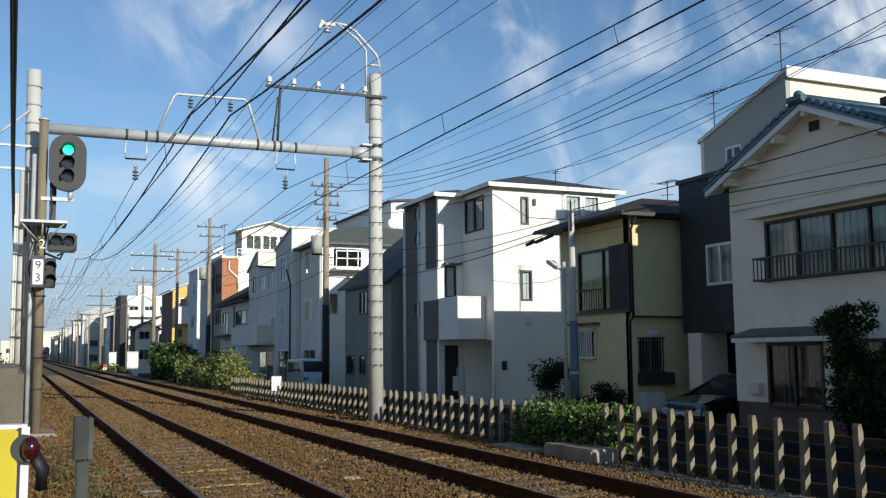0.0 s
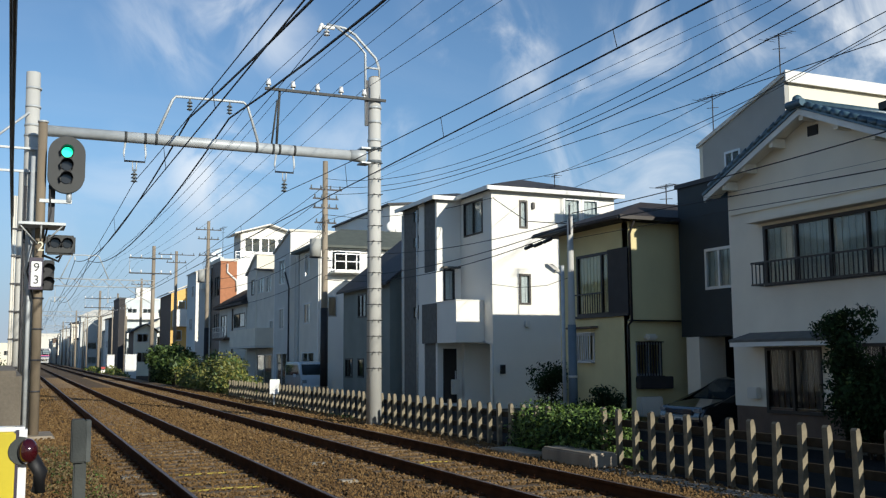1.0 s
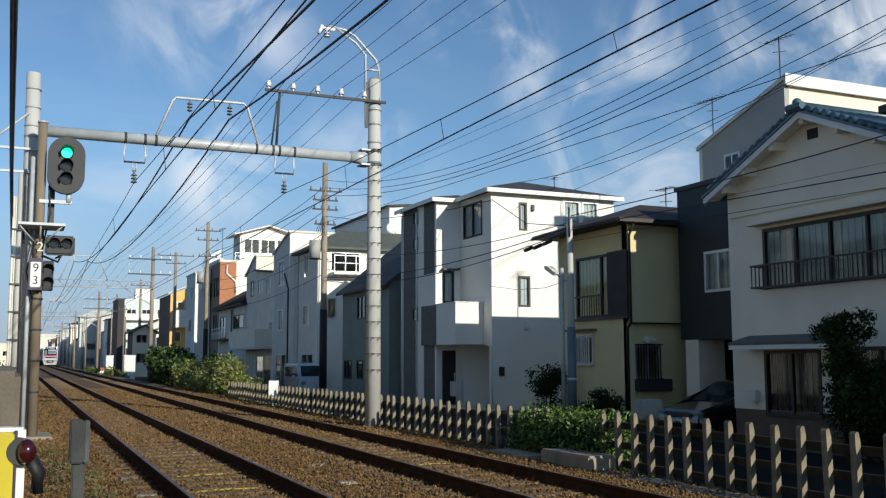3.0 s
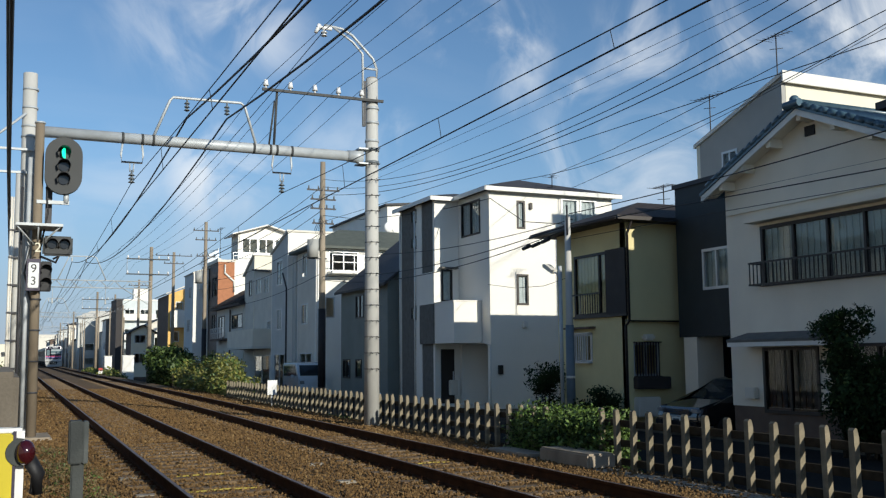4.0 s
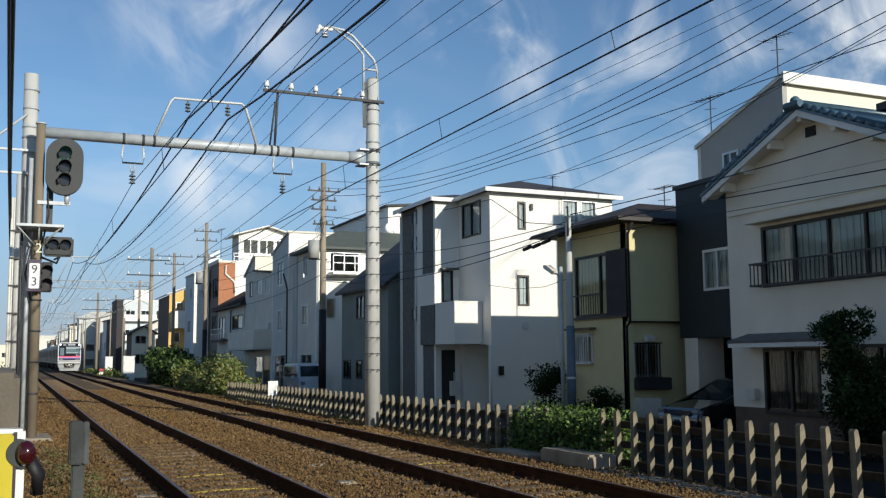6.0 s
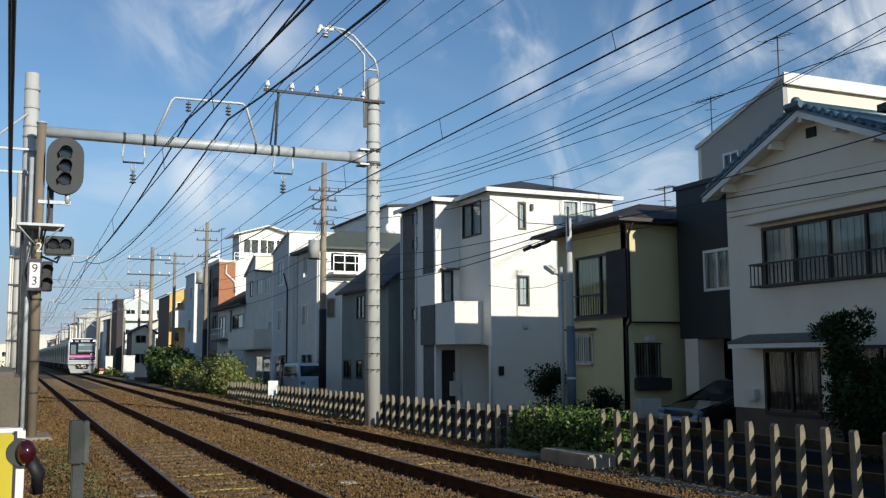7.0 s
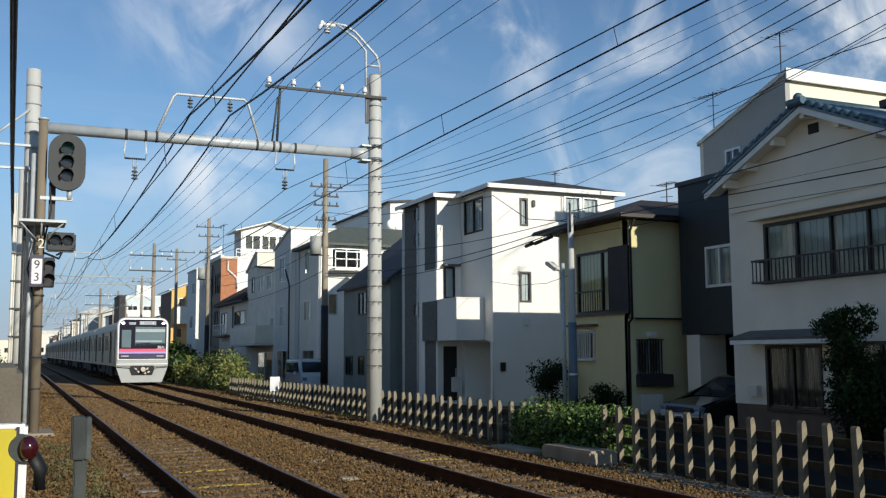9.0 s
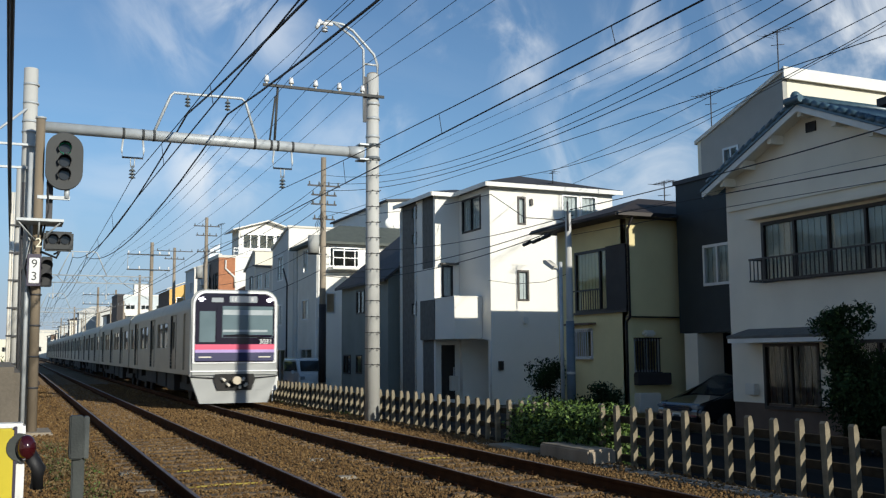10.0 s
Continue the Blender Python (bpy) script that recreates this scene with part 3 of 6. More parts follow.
def navy_house():
    x0, y0 = 17.4, 19.3
    y1 = 22.70
    zt = 6.39
    zp = 2.16
    h = thing("house", (x0, y0, -0.33), "dark navy three-storey house with open carport", "house", "houses along the street")
    ww = [(20.49 - 0.05, 21.54, 3.45, 4.51)]
    bm = panel(bmesh.new(), (x0, y0), (0, 1), (-1, 0), y1 - y0, zp, zt, [(a - y0, b - y0, c, d) for a, b, c, d in ww], 0.18)
    part("wall", bm, M_NAVY, h)
    part("wall", box(x0 + 0.19, 26.0, y1 - 0.18, y1, -0.33, zt), M_NAVY, h)
    part("wall", box(x0 + 0.19, 26.0, y0, y0 + 0.18, -0.33, zt), M_NAVY, h)
    part("wall", box(24.0, 24.2, y0 + 0.19, y1 - 0.19, -0.33, zp), M_INNER, h)
    part("carport_ceiling", box(x0 + 0.19, 23.9, y0 + 0.19, y1 - 0.19, zp, zp + 0.15), M_LIGHTGREY, h)
    part("pier", box(x0, x0 + 0.9, y1 - 0.75, y1 - 0.19, -0.33, zp - 0.01), M_STUCCO, h, "pale carport pier")
    part("roof", box(x0 - 0.06, 26.0, y0 - 0.05, y1 + 0.06, zt, zt + 0.12), M_DARKSTEEL, h)
    window(h, "W", x0, *ww[0], M_FRAME, 2, curtain=M_CURTAIN)
    return h


navy_house()


def pale_house():
    x0, x1 = 16.0, 24.0
    y1 = 18.90
    yr, zr, k = 15.98, 7.05, 0.435          # ridge and pitch
    y0 = 2 * yr - y1 + 0.25
    ze = zr - k * (y1 - yr) - 0.12
    h = thing("house", (x0, y0, -0.33), "pale stucco two-storey house with blue tiled gable roof", "house", "houses along the street")
    up = (y0 + 0.35, 17.68, 3.24, 4.59)
    dn = (16.12, 17.78, 0.35, 1.78)
    dn2 = (y0 + 0.3, 15.39, 0.75, 1.83)
    shell(h, x0, x1, y0, y1, 0.45, ze, M_STUCCO, M_STUCCO, [up, (dn[0], dn[1], 0.4501, dn[3]), dn2], [])
    part("plinth", box(x0 + 0.02, x1, y0 + 0.02, y1 - 0.02, -0.33, 0.45), M_BROWN, h, "dark brown base of the wall")
    part("gable", prism(bmesh.new(), [(y0, ze), (y1, ze), (yr, zr - 0.12)], "x", x0, x0 + 0.18), M_STUCCO, h)
    xr, e = x0 - 0.48, 0.38
    bm = slope_roof(bmesh.new(), "x", xr, x1 + 0.3, [(y0 - e, zr - k * (yr - y0 + e)), (yr, zr), (y1 + e, zr - k * (y1 + e - yr))], 0.07)
    part("roof", bm, M_BLUETILE, h)
    bm = slope_roof(bmesh.new(), "x", xr + 0.03, xr + 0.09, [(y0 - e + 0.02, zr - k * (yr - y0 + e) - 0.075), (yr, zr - 0.075), (y1 + e - 0.02, zr - k * (y1 + e - yr) - 0.075)], 0.14)
    part("barge_board", bm, M_OFFWHITE, h, "off-white barge board along the gable")
    part("soffit", slope_roof(bmesh.new(), "x", xr + 0.10, x0 - 0.004, [(y0 - e + 0.02, zr - k * (yr - y0 + e) - 0.09), (yr, zr - 0.09), (y1 + e - 0.02, zr - k * (y1 + e - yr) - 0.09)], 0.03), M_STUCCO, h)
    for dy in (-1.9, -0.95, 0.0, 0.95, 1.9, 2.6):       # purlin ends under the verge
        zz = zr - k * abs(dy) - 0.125
        part("purlin", box(xr + 0.10, x0 - 0.003, yr + dy - 0.06, yr + dy + 0.06, zz - 0.20, zz), M_STUCCO, h)
    n = 13
    for s in (-1, 1):
        for i in range(n):
            d0, d1 = (i + 0.05) * 3.05 / n, (i + 0.98) * 3.05 / n
            bm = tube(bmesh.new(), [(xr + 0.05, yr + s * d0, zr - k * d0 + 0.055), (xr + 0.05, yr + s * d1, zr - k * d1 + 0.035)], 0.075, 10)
            part("verge_tile", bm, M_BLUETILE, h)
    for j in range(8):                                   # humped tile courses behind the verge
        for s in (-1, 1):
            bm = tube(bmesh.new(), [(xr + 0.32 + j * 0.28, yr + s * 0.05, zr - k * 0.05 + 0.01), (xr + 0.32 + j * 0.28, yr + s * 3.05, zr - k * 3.05 + 0.01)], 0.07, 8)
            part("tile_course", bm, M_BLUETILE, h)
    part("ridge_tiles", tube(bmesh.new(), [(xr - 0.02, yr, zr + 0.06), (x1 + 0.3, yr, zr + 0.06)], 0.10, 12), M_BLUETILE, h)
    bm = bmesh.new()
    bmesh.ops.create_uvsphere(bm, u_segments=14, v_segments=10, radius=0.11, matrix=Matrix.Translation((xr + 0.02, yr, zr + 0.12)))
    tube(bm, [(xr - 0.05, yr - 0.22, zr + 0.02), (xr - 0.05, yr + 0.22, zr + 0.02)], 0.09, 12)
    part("ridge_end_tile", bm, M_BLUETILE, h, "dark blue ridge end ornament", smooth=True)
    window(h, "W", x0, *up, M_FRAME_DK, 4, curtain=M_CURTAIN)
    # lower windows: dark sheets paint the dark reflection in the glass
    window(h, "W", x0, *dn, M_FRAME_DK, 2, curtain=M_SHUTTER)
    window(h, "W", x0, *dn2, M_FRAME_DK, 2, curtain=M_SHUTTER)
    a, b, c, d = up
    part("window_hood", box(15.65, 16.0, a - 0.2, b + 0.22, d + 0.10, d + 0.18), M_STUCCO, h)
    hd = part("entrance_hood", prism(bmesh.new(), [(15.35, 1.93), (16.0, 1.93), (16.0, 2.16), (15.35, 1.99)], "y", 15.2, 18.3), M_GREYSIDE, h, "small dark sloping hood over the entrance")
    part("hood_fascia", box(15.36, 15.99, 15.22, 18.28, 1.83, 1.928), M_OFFWHITE, hd)
    part("corbel", box(15.94, 15.997, y0 + 0.1, y1 - 0.1, d + 0.42, d + 0.46), M_STUCCO, h)
    bm = bmesh.new()
    z0 = 3.24
    for i in range(34):
        yy = a + (b + 0.08 - a) * i / 33
        bar(bm, 15.66, 15.68, yy, yy + 0.02, z0, z0 + 0.5)
    bar(bm, 15.65, 15.69, a, b + 0.12, z0 + 0.48, z0 + 0.52)
    bar(bm, 15.65, 15.69, a, b + 0.12, z0 - 0.02, z0 + 0.02)
    bar(bm, 15.66, 16.0, b + 0.08, b + 0.11, z0 + 0.48, z0 + 0.52)
    bar(bm, 15.66, 16.0, b + 0.08, b + 0.11, z0 - 0.02, z0 + 0.02)
    part("balcony_railing", bm, M_FRAME_DK, h, "dark iron window railing")
    part("letterbox", box(15.85, 16.0, 17.99, 18.33, 0.63, 0.89, 0.02), M_LIGHTGREY, h)
    part("vent", box(15.97, 16.02, 15.88, 16.17, 6.43, 6.65), M_BLACK, h)
    return h


pale_house()

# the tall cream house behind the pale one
# plain mid grey, also used for the cream house's shaded west side
M_GREY_WALLSHADE = mat("mid_grey_and_wall_shade", (0.40, 0.40, 0.37), 0.8, vary=0.06, scale=1, fine=50, bump=0.05)


def cream_house():
    x0, x1, y0, y1 = 23.0, 33.0, 24.2, 28.62
    zl, zh = 9.34, 10.80
    h = thing("house", (x0, y0, -0.33), "tall cream house with one sloping roof behind the street", "house", "houses along the street")
    w = [(26.45, 27.21, 8.15, 8.79)]
    # cream all round; the west wall's shade is put into its grey colour
    shell(h, x0, x1, y0, y1, -0.33, zl, M_GREY_WALLSHADE, M_CREAM, w, [])
    window(h, "W", x0, *w[0], M_FRAME, 2)
    part("gable", prism(bmesh.new(), [(y0, zl), (y1, zl), (y0, zh)], "x", x0, x0 + 0.18), M_GREY_WALLSHADE, h)
    part("upper_wall", box(x0 + 0.19, x1, y0, y0 + 0.18, zl, zh - 0.1), M_CREAM, h)
    bm = slope_roof(bmesh.new(), "x", x0 - 0.08, x1 + 0.2, [(y1 + 0.08, zl + 0.05), (y0 - 0.12, zh + 0.12)], 0.14)
    part("roof", bm, M_LIGHTGREY, h)
    part("fascia", box(x0 - 0.09, x1 + 0.2, y0 - 0.18, y0 - 0.12, zh - 0.25, zh + 0.14), M_OFFWHITE, h, "white fascia under the roof edge")


cream_house()

# houses further along the street; several west walls carry their shade in greyer siding
def balcony(h, face, plane, a0, a1, z, depth, mat_slab, height=0.95, solid=None):
    """A balcony on a house front: slab, rail, bars or a solid front."""
    if face == "W":
        bx = lambda b0, b1, d0, d1, z0, z1: box(plane - d1, plane - d0, b0, b1, z0, z1)
    else:
        bx = lambda b0, b1, d0, d1, z0, z1: box(b0, b1, plane - d1, plane - d0, z0, z1)
    b = part("balcony", bx(a0, a1, 0.003, depth, z - 0.15, z), mat_slab, h)
    if solid:
        part("balcony_front", bx(a0, a1, depth - 0.08, depth, z, z + height), solid, b)
        part("balcony_side", bx(a0, a0 + 0.08, 0.003, depth - 0.09, z, z + height), solid, b)
        part("balcony_side", bx(a1 - 0.08, a1, 0.003, depth - 0.09, z, z + height), solid, b)
    else:
        part("top_rail", bx(a0, a1, depth - 0.05, depth, z + height - 0.05, z + height), M_FRAME, b)
        part("mid_rail", bx(a0, a1, depth - 0.045, depth - 0.005, z + height * 0.5, z + height * 0.5 + 0.04), M_FRAME, b)
        n = max(3, int((a1 - a0) / 0.5))
        for i in range(n + 1):
            c = a0 + (a1 - a0 - 0.04) * i / n
            part("baluster", bx(c, c + 0.04, depth - 0.045, depth - 0.005, z, z + height - 0.05), M_FRAME, b)
    return b


# steep-roofed blue-grey house
simple_house("blue-grey house with steep dark roof", 15.8, 22.5, 41.81, 48.59, 5.08, M_TEAL, M_TEAL, M_ROOF_DARK, "gable_y", 2.9, 0.3,
             west=[(45.06, 46.24, 3.65, 4.76), (47.12, 48.22, 0.70, 1.61), (45.39, 46.24, 0.73, 1.60)], frame_mat=M_FRAME_DK)
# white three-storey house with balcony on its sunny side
# white house: light grey on the west wall puts its shade into the colour
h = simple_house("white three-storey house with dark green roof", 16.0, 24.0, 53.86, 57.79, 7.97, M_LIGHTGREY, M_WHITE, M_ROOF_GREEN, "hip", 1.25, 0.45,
             west=[(55.70, 56.67, 6.50, 7.86), (55.47, 56.79, 3.71, 4.88), (54.65, 57.04, -0.2, 2.0)],
             south=[(16.76, 18.52, 6.70, 7.81), (16.56, 17.09, 4.03, 5.16)])
balcony(h, "S", 53.86, 16.69, 18.66, 6.63, 0.9, M_WHITE, 0.95)
part("downpipe", tube(bmesh.new(), [(16.1, 53.86 - 0.05, -0.3), (16.1, 53.86 - 0.05, 7.6)], 0.04), M_OFFWHITE, h)
# roof house behind it
simple_house("pale stair tower above the green roof", 21.5, 24.5, 56.89, 68.23, 11.19, M_WHITE, M_WHITE, M_ROOF_DARK, "shed", 0.3, 0.2)
# tall narrow blue-grey house
h = simple_house("blue-grey and white tall narrow house", 15.6, 22.0, 58.55, 62.55, 8.45, M_BLUEGREY, M_WHITE, M_LIGHTGREY, "shed_y", 1.05, 0.1,
             west=[(59.75, 61.20, 6.31, 7.87), (59.88, 61.06, 3.50, 4.79), (59.1, 61.6, -0.2, 2.0)])
part("downpipe", tube(bmesh.new(), [(15.55, 58.65, -0.3), (15.55, 58.65, 6.0), (15.55, 59.60, 7.0)], 0.05), M_DARKSTEEL, h)
part("side_wing", box(15.9, 22.0, 57.86, 58.54, -0.33, 7.9), M_BLUEGREY, h)
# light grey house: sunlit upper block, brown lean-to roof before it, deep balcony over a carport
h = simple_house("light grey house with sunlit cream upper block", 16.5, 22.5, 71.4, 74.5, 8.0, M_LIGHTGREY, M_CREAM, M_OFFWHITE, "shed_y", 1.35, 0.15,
             west=[(72.16, 72.97, 6.39, 7.51)], frame_mat=M_FRAME_DK)
h = simple_house("light grey house front with balcony and carport", 16.5, 22.5, 66.0, 71.3, 7.62, M_LIGHTGREY, M_LIGHTGREY, M_BROWNTILE, "none",
             west=[(69.14, 70.78, 6.38, 7.50), (66.9, 68.3, 6.30, 7.40), (66.3, 67.2, 3.75, 4.3), (66.4, 70.9, -0.3, 1.95)], frame_mat=M_OFFWHITE)
part("roof", slope_roof(bmesh.new(), "x", 16.3, 22.5, [(65.8, 7.72), (71.38, 8.30)], 0.12), M_BROWNTILE, h)
part("gable", prism(bmesh.new(), [(66.18, 7.62), (71.3, 7.62), (71.3, 8.15)], "x", 16.5, 16.68), M_LIGHTGREY, h)
balcony(h, "W", 16.5, 66.0, 74.4, 2.55, 1.3, M_LIGHTGREY, 1.2, M_STUCCO)
# white house with a pavilion on its roof terrace, behind
# west walls light grey against white south walls: shade held in the colour
h = simple_house("white house with a pavilion on its roof terrace", 20.9, 29.0, 100.0, 108.0, 11.7, M_LIGHTGREY, M_WHITE, M_WHITE, "flat")
balcony(h, "S", 101.2, 20.9, 29.0, 11.93, 1.2, M_WHITE, 0.75)
h = simple_house("white roof pavilion with wide windows", 21.66, 27.6, 101.3, 104.6, 14.75, M_LIGHTGREY, M_WHITE, M_WHITE, "gable_y", 1.05, 0.7,
             south=[(22.1, 23.7, 12.8, 14.3), (23.85, 25.4, 12.8, 14.3), (25.6, 27.2, 12.8, 14.3)], z0=11.93)
# old house with a tiled roof and shutters
h = simple_house("old grey-brown house with tiled roof", 16.5, 20.5, 74.7, 85.2, 5.86, M_LIGHTGREY, M_LIGHTGREY, M_BROWNTILE, "hip", 1.5, 0.5,
             west=[(82.0, 84.4, 3.50, 5.3), (75.2, 79.0, 4.15, 5.2), (76.0, 78.4, -0.3, 1.7), (80.0, 81.0, -0.3, 1.7)], frame_mat=M_FRAME_DK)
balcony(h, "W", 16.5, 79.6, 84.6, 3.40, 0.7, M_BROWN, 0.9)
part("downpipe", tube(bmesh.new(), [(16.4, 79.3, -0.3), (16.4, 79.3, 5.7)], 0.06), M_BROWN, h)
for i in range(34):      # round tile rows down the slope towards the track
    yy = 74.5 + i * 0.33
    k = max(0.0, 1 - max(0.0, 75.95 - yy, yy - 83.95) / 2.4)
    part("tile_row", tube(bmesh.new(), [(16.0, yy, 6.03), (16.0 + 2.45 * k, yy, 6.03 + 1.49 * k)], 0.07, 6), M_BROWNTILE, h)
# orange-brown block
h = simple_house("orange-brown tiled apartment block", 17.5, 19.0, 90.2, 98.0, 10.65, M_BROWNGREY, M_BRICKRED, M_LIGHTGREY, "flat",
             west=[(90.6, 92.8, 7.5, 9.3), (90.6, 92.8, 4.18, 5.85), (94.0, 96.5, 7.4, 9.0)], frame_mat=M_FRAME_DK)
part("downpipe", tube(bmesh.new(), [(18.1, 90.1, 10.4), (18.1, 90.1, 9.63), (18.95, 90.1, 8.87), (18.95, 90.1, 7.9)], 0.09), M_OFFWHITE, h)
balcony(h, "W", 17.85, 90.6, 97.5, 11.03, 0.3, M_LIGHTGREY, 0.9)
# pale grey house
# one pale wall colour, split into shaded west and lit south tones
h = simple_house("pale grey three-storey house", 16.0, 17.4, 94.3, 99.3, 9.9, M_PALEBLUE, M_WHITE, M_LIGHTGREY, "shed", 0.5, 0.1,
             west=[(95.2, 96.6, 7.6, 8.7), (96.0, 97.5, 4.4, 5.6), (95.0, 97.0, 1.0, 2.4)])
part("air_conditioner", box(16.5, 17.3, 93.9, 94.29, 8.3, 9.2, 0.03), M_OFFWHITE, h)
part("pipe", tube(bmesh.new(), [(16.9, 94.2, 7.6), (16.9, 94.2, 10.2)], 0.05), M_DARKSTEEL, h)
# orange house with balconies
h = simple_house("orange stucco house with balconies", 16.5, 24.0, 113.3, 122.0, 9.1, M_BROWN, M_ORANGE, M_LIGHTGREY, "shed", 3.4,
             south=[(17.3, 18.1, 7.35, 8.25), (16.9, 17.7, 3.82, 4.9)])
balcony(h, "S", 113.3, 16.7, 19.2, 5.5, 1.2, M_WHITE, 1.75, M_WHITE)
# pale blue apartment house and its neighbours
h = simple_house("pale blue apartment house", 18.0, 30.0, 180.2, 192.0, 12.3, M_BLUEGREY, M_PALEBLUE, M_WHITE, "flat",
             south=[(18.8 + 2.6 * i, 20.4 + 2.6 * i, z, z + 1.5) for i in range(4) for z in (2.4, 5.8, 9.2)])
for z in (5.5, 8.9):
    balcony(h, "S", 180.2, 18.4, 24.0, z, 1.2, M_WHITE, 1.0, M_WHITE)
part("roof_tank", box(20.5, 23.0, 183.0, 185.0, 12.53, 14.6, 0.05), M_WHITE, h)
simple_house("small cream house behind the relay cabinets", 14.2, 17.0, 128.0, 134.0, 5.2, M_BROWN, M_CREAM, M_BROWNTILE, "gable_y", 1.0, 0.4, south=[(14.6, 15.9, 1.4, 2.6), (14.6, 15.9, 3.9, 4.9)])
simple_house("blue-roofed low house behind the relay cabinets", 17.2, 21.0, 140.0, 147.0, 6.2, M_TEAL, M_LIGHTGREY, M_NAVY, "gable_y", 1.3, 0.4, south=[(17.8, 19.4, 3.4, 4.9)])
simple_house("narrow dark brown building far down the street", 15.0, 15.9, 155.9, 164.0, 10.9, M_BROWN, M_SHUTTER, M_DARKSTEEL, "flat")

# ---- gantry, poles and signal ----
M_SIGGREY = mat("signal_grey_paint", (0.050, 0.053, 0.053), 0.7, vary=0.08, bump=0.02)
M_BLUEGREY2 = mat("dull_grey_porcelain", (0.14, 0.16, 0.17), 0.4, vary=0.05, bump=0)
M_MAST = mat("rust_stained_mast", (0.25, 0.20, 0.14), 0.9, vary=0.2, scale=2, streak=0.3)
YG = 24.6


def ring_bands(bm, x, y, z0, z1, step, r):
    z = z0
    while z < z1:
        tube(bm, [(x, y, z), (x, y, z + 0.05)], r, 20)
        z += step


def lattice(bm, x0, x1, y, z, h=0.55, w=0.45, n=14, r=0.025):
    for dy in (-w / 2, w / 2):
        for dz in (0, h):
            tube(bm, [(x0, y + dy, z + dz), (x1, y + dy, z + dz)], r, 5)
        for i in range(n):
            a, b = x0 + (x1 - x0) * i / n, x0 + (x1 - x0) * (i + 1) / n
            tube(bm, [(a, y + dy, z + (h if i % 2 else 0)), (b, y + dy, z + (0 if i % 2 else h))], r * 0.7, 4)
    return bm


def insulator(bm, x, y, z, n=3, r=0.07, up=False):
    for i in range(n):
        zz = z + i * 0.085
        tube(bm, [(x, y, zz), (x, y, zz + 0.05)], r, 10, r * 0.45)
    tube(bm, [(x, y, z - 0.03), (x, y, z + n * 0.085 + 0.05)], 0.022, 6)
    return bm


def catenary_pole():
    p = thing("catenary_pole", (8.85, YG, -0.36), "tall round concrete catenary pole with steel step bands", "pole", "poles of the overhead line")
    part("shaft", tube(bmesh.new(), [(8.85, YG, -0.36), (8.85, YG, 9.22)], 0.205, 28, 0.165), M_CONC, p)
    part("pole_cap", tube(bmesh.new(), [(8.85, YG, 9.22), (8.85, YG, 9.26)], 0.168, 24, 0.12), M_CONC_BROWN, p)
    for i in range(15):
        z = 1.35 + i * 0.42
        bm = bmesh.new()
        tube(bm, [(8.85, YG, z), (8.85, YG, z + 0.018)], 0.2085 - 0.0041 * z, 20)
        for s in (-1, 1):
            tube(bm, [(8.85 + s * 0.08, YG - 0.19, z + 0.02), (8.85 + s * 0.08, YG - 0.30, z - 0.01), (8.85 + s * 0.13, YG - 0.31, z + 0.01)], 0.012, 5)
        part("step_band", bm, M_SIGGREY, p)
    for z in (7.45, 7.95, 8.35):
        part("band", tube(bmesh.new(), [(8.85, YG, z), (8.85, YG, z + 0.07)], 0.19, 24), M_GALV, p)
    # goose-neck bracket for the top wire
    bm = bmesh.new()
    tube(bm, [(8.93, YG - 0.12, 8.5), (8.95, YG - 0.12, 9.47), (8.84, YG - 0.12, 9.75), (8.24, YG - 0.12, 10.34), (7.95, YG - 0.12, 10.48), (7.45, YG - 0.12, 10.52)], 0.038, 8)
    tube(bm, [(8.56, YG - 0.12, 7.85), (8.54, YG - 0.12, 9.85), (8.26, YG - 0.12, 10.15), (7.72, YG - 0.12, 10.48)], 0.034, 8)
    tube(bm, [(8.54, YG - 0.12, 9.46), (8.95, YG - 0.12, 9.46)], 0.03, 6)
    tube(bm, [(8.60, YG - 0.12, 8.55), (8.85, YG - 0.12, 8.55)], 0.03, 6)
    part("top_bracket", bm, M_GALV, p, "bent galvanised steel bracket")
    bm = bmesh.new()
    bar(bm, 8.56, 8.62, YG - 0.16, YG - 0.08, 7.85, 9.1)
    part("channel", bm, M_DARKSTEEL, p)
    bm = insulator(bmesh.new(), 7.45, YG - 0.12, 10.22, 2, 0.09)
    tube(bm, [(7.25, YG - 0.12, 10.44), (7.66, YG - 0.12, 10.44)], 0.05, 10)
    tube(bm, [(7.22, YG - 0.12, 10.28), (7.32, YG - 0.12, 10.52)], 0.05, 10)
    part("insulator", bm, M_CERAMIC, p)
    # signal-wire arm
    bm = bmesh.new()
    bar(bm, 5.78, 9.10, YG - 0.24, YG - 0.18, 8.53, 8.60)
    tube(bm, [(6.15, YG, 7.15), (6.18, YG - 0.15, 8.55)], 0.035, 8)
    tube(bm, [(6.02, YG, 7.15), (6.12, YG - 0.15, 8.3)], 0.025, 6)
    part("crossarm", bm, M_SIGGREY, p, "grey crossarm with pin insulators")
    for x in (5.87, 6.52, 7.18, 7.83, 8.48):
        bm = bmesh.new()
        tube(bm, [(x, YG - 0.21, 8.60), (x, YG - 0.21, 8.66)], 0.03, 8)
        tube(bm, [(x, YG - 0.21, 8.66), (x, YG - 0.21, 8.74), (x, YG - 0.21, 8.82)], 0.075, 12, 0.045)
        part("pin_insulator", bm, M_CERAMIC, p)
    return p


catenary_pole()


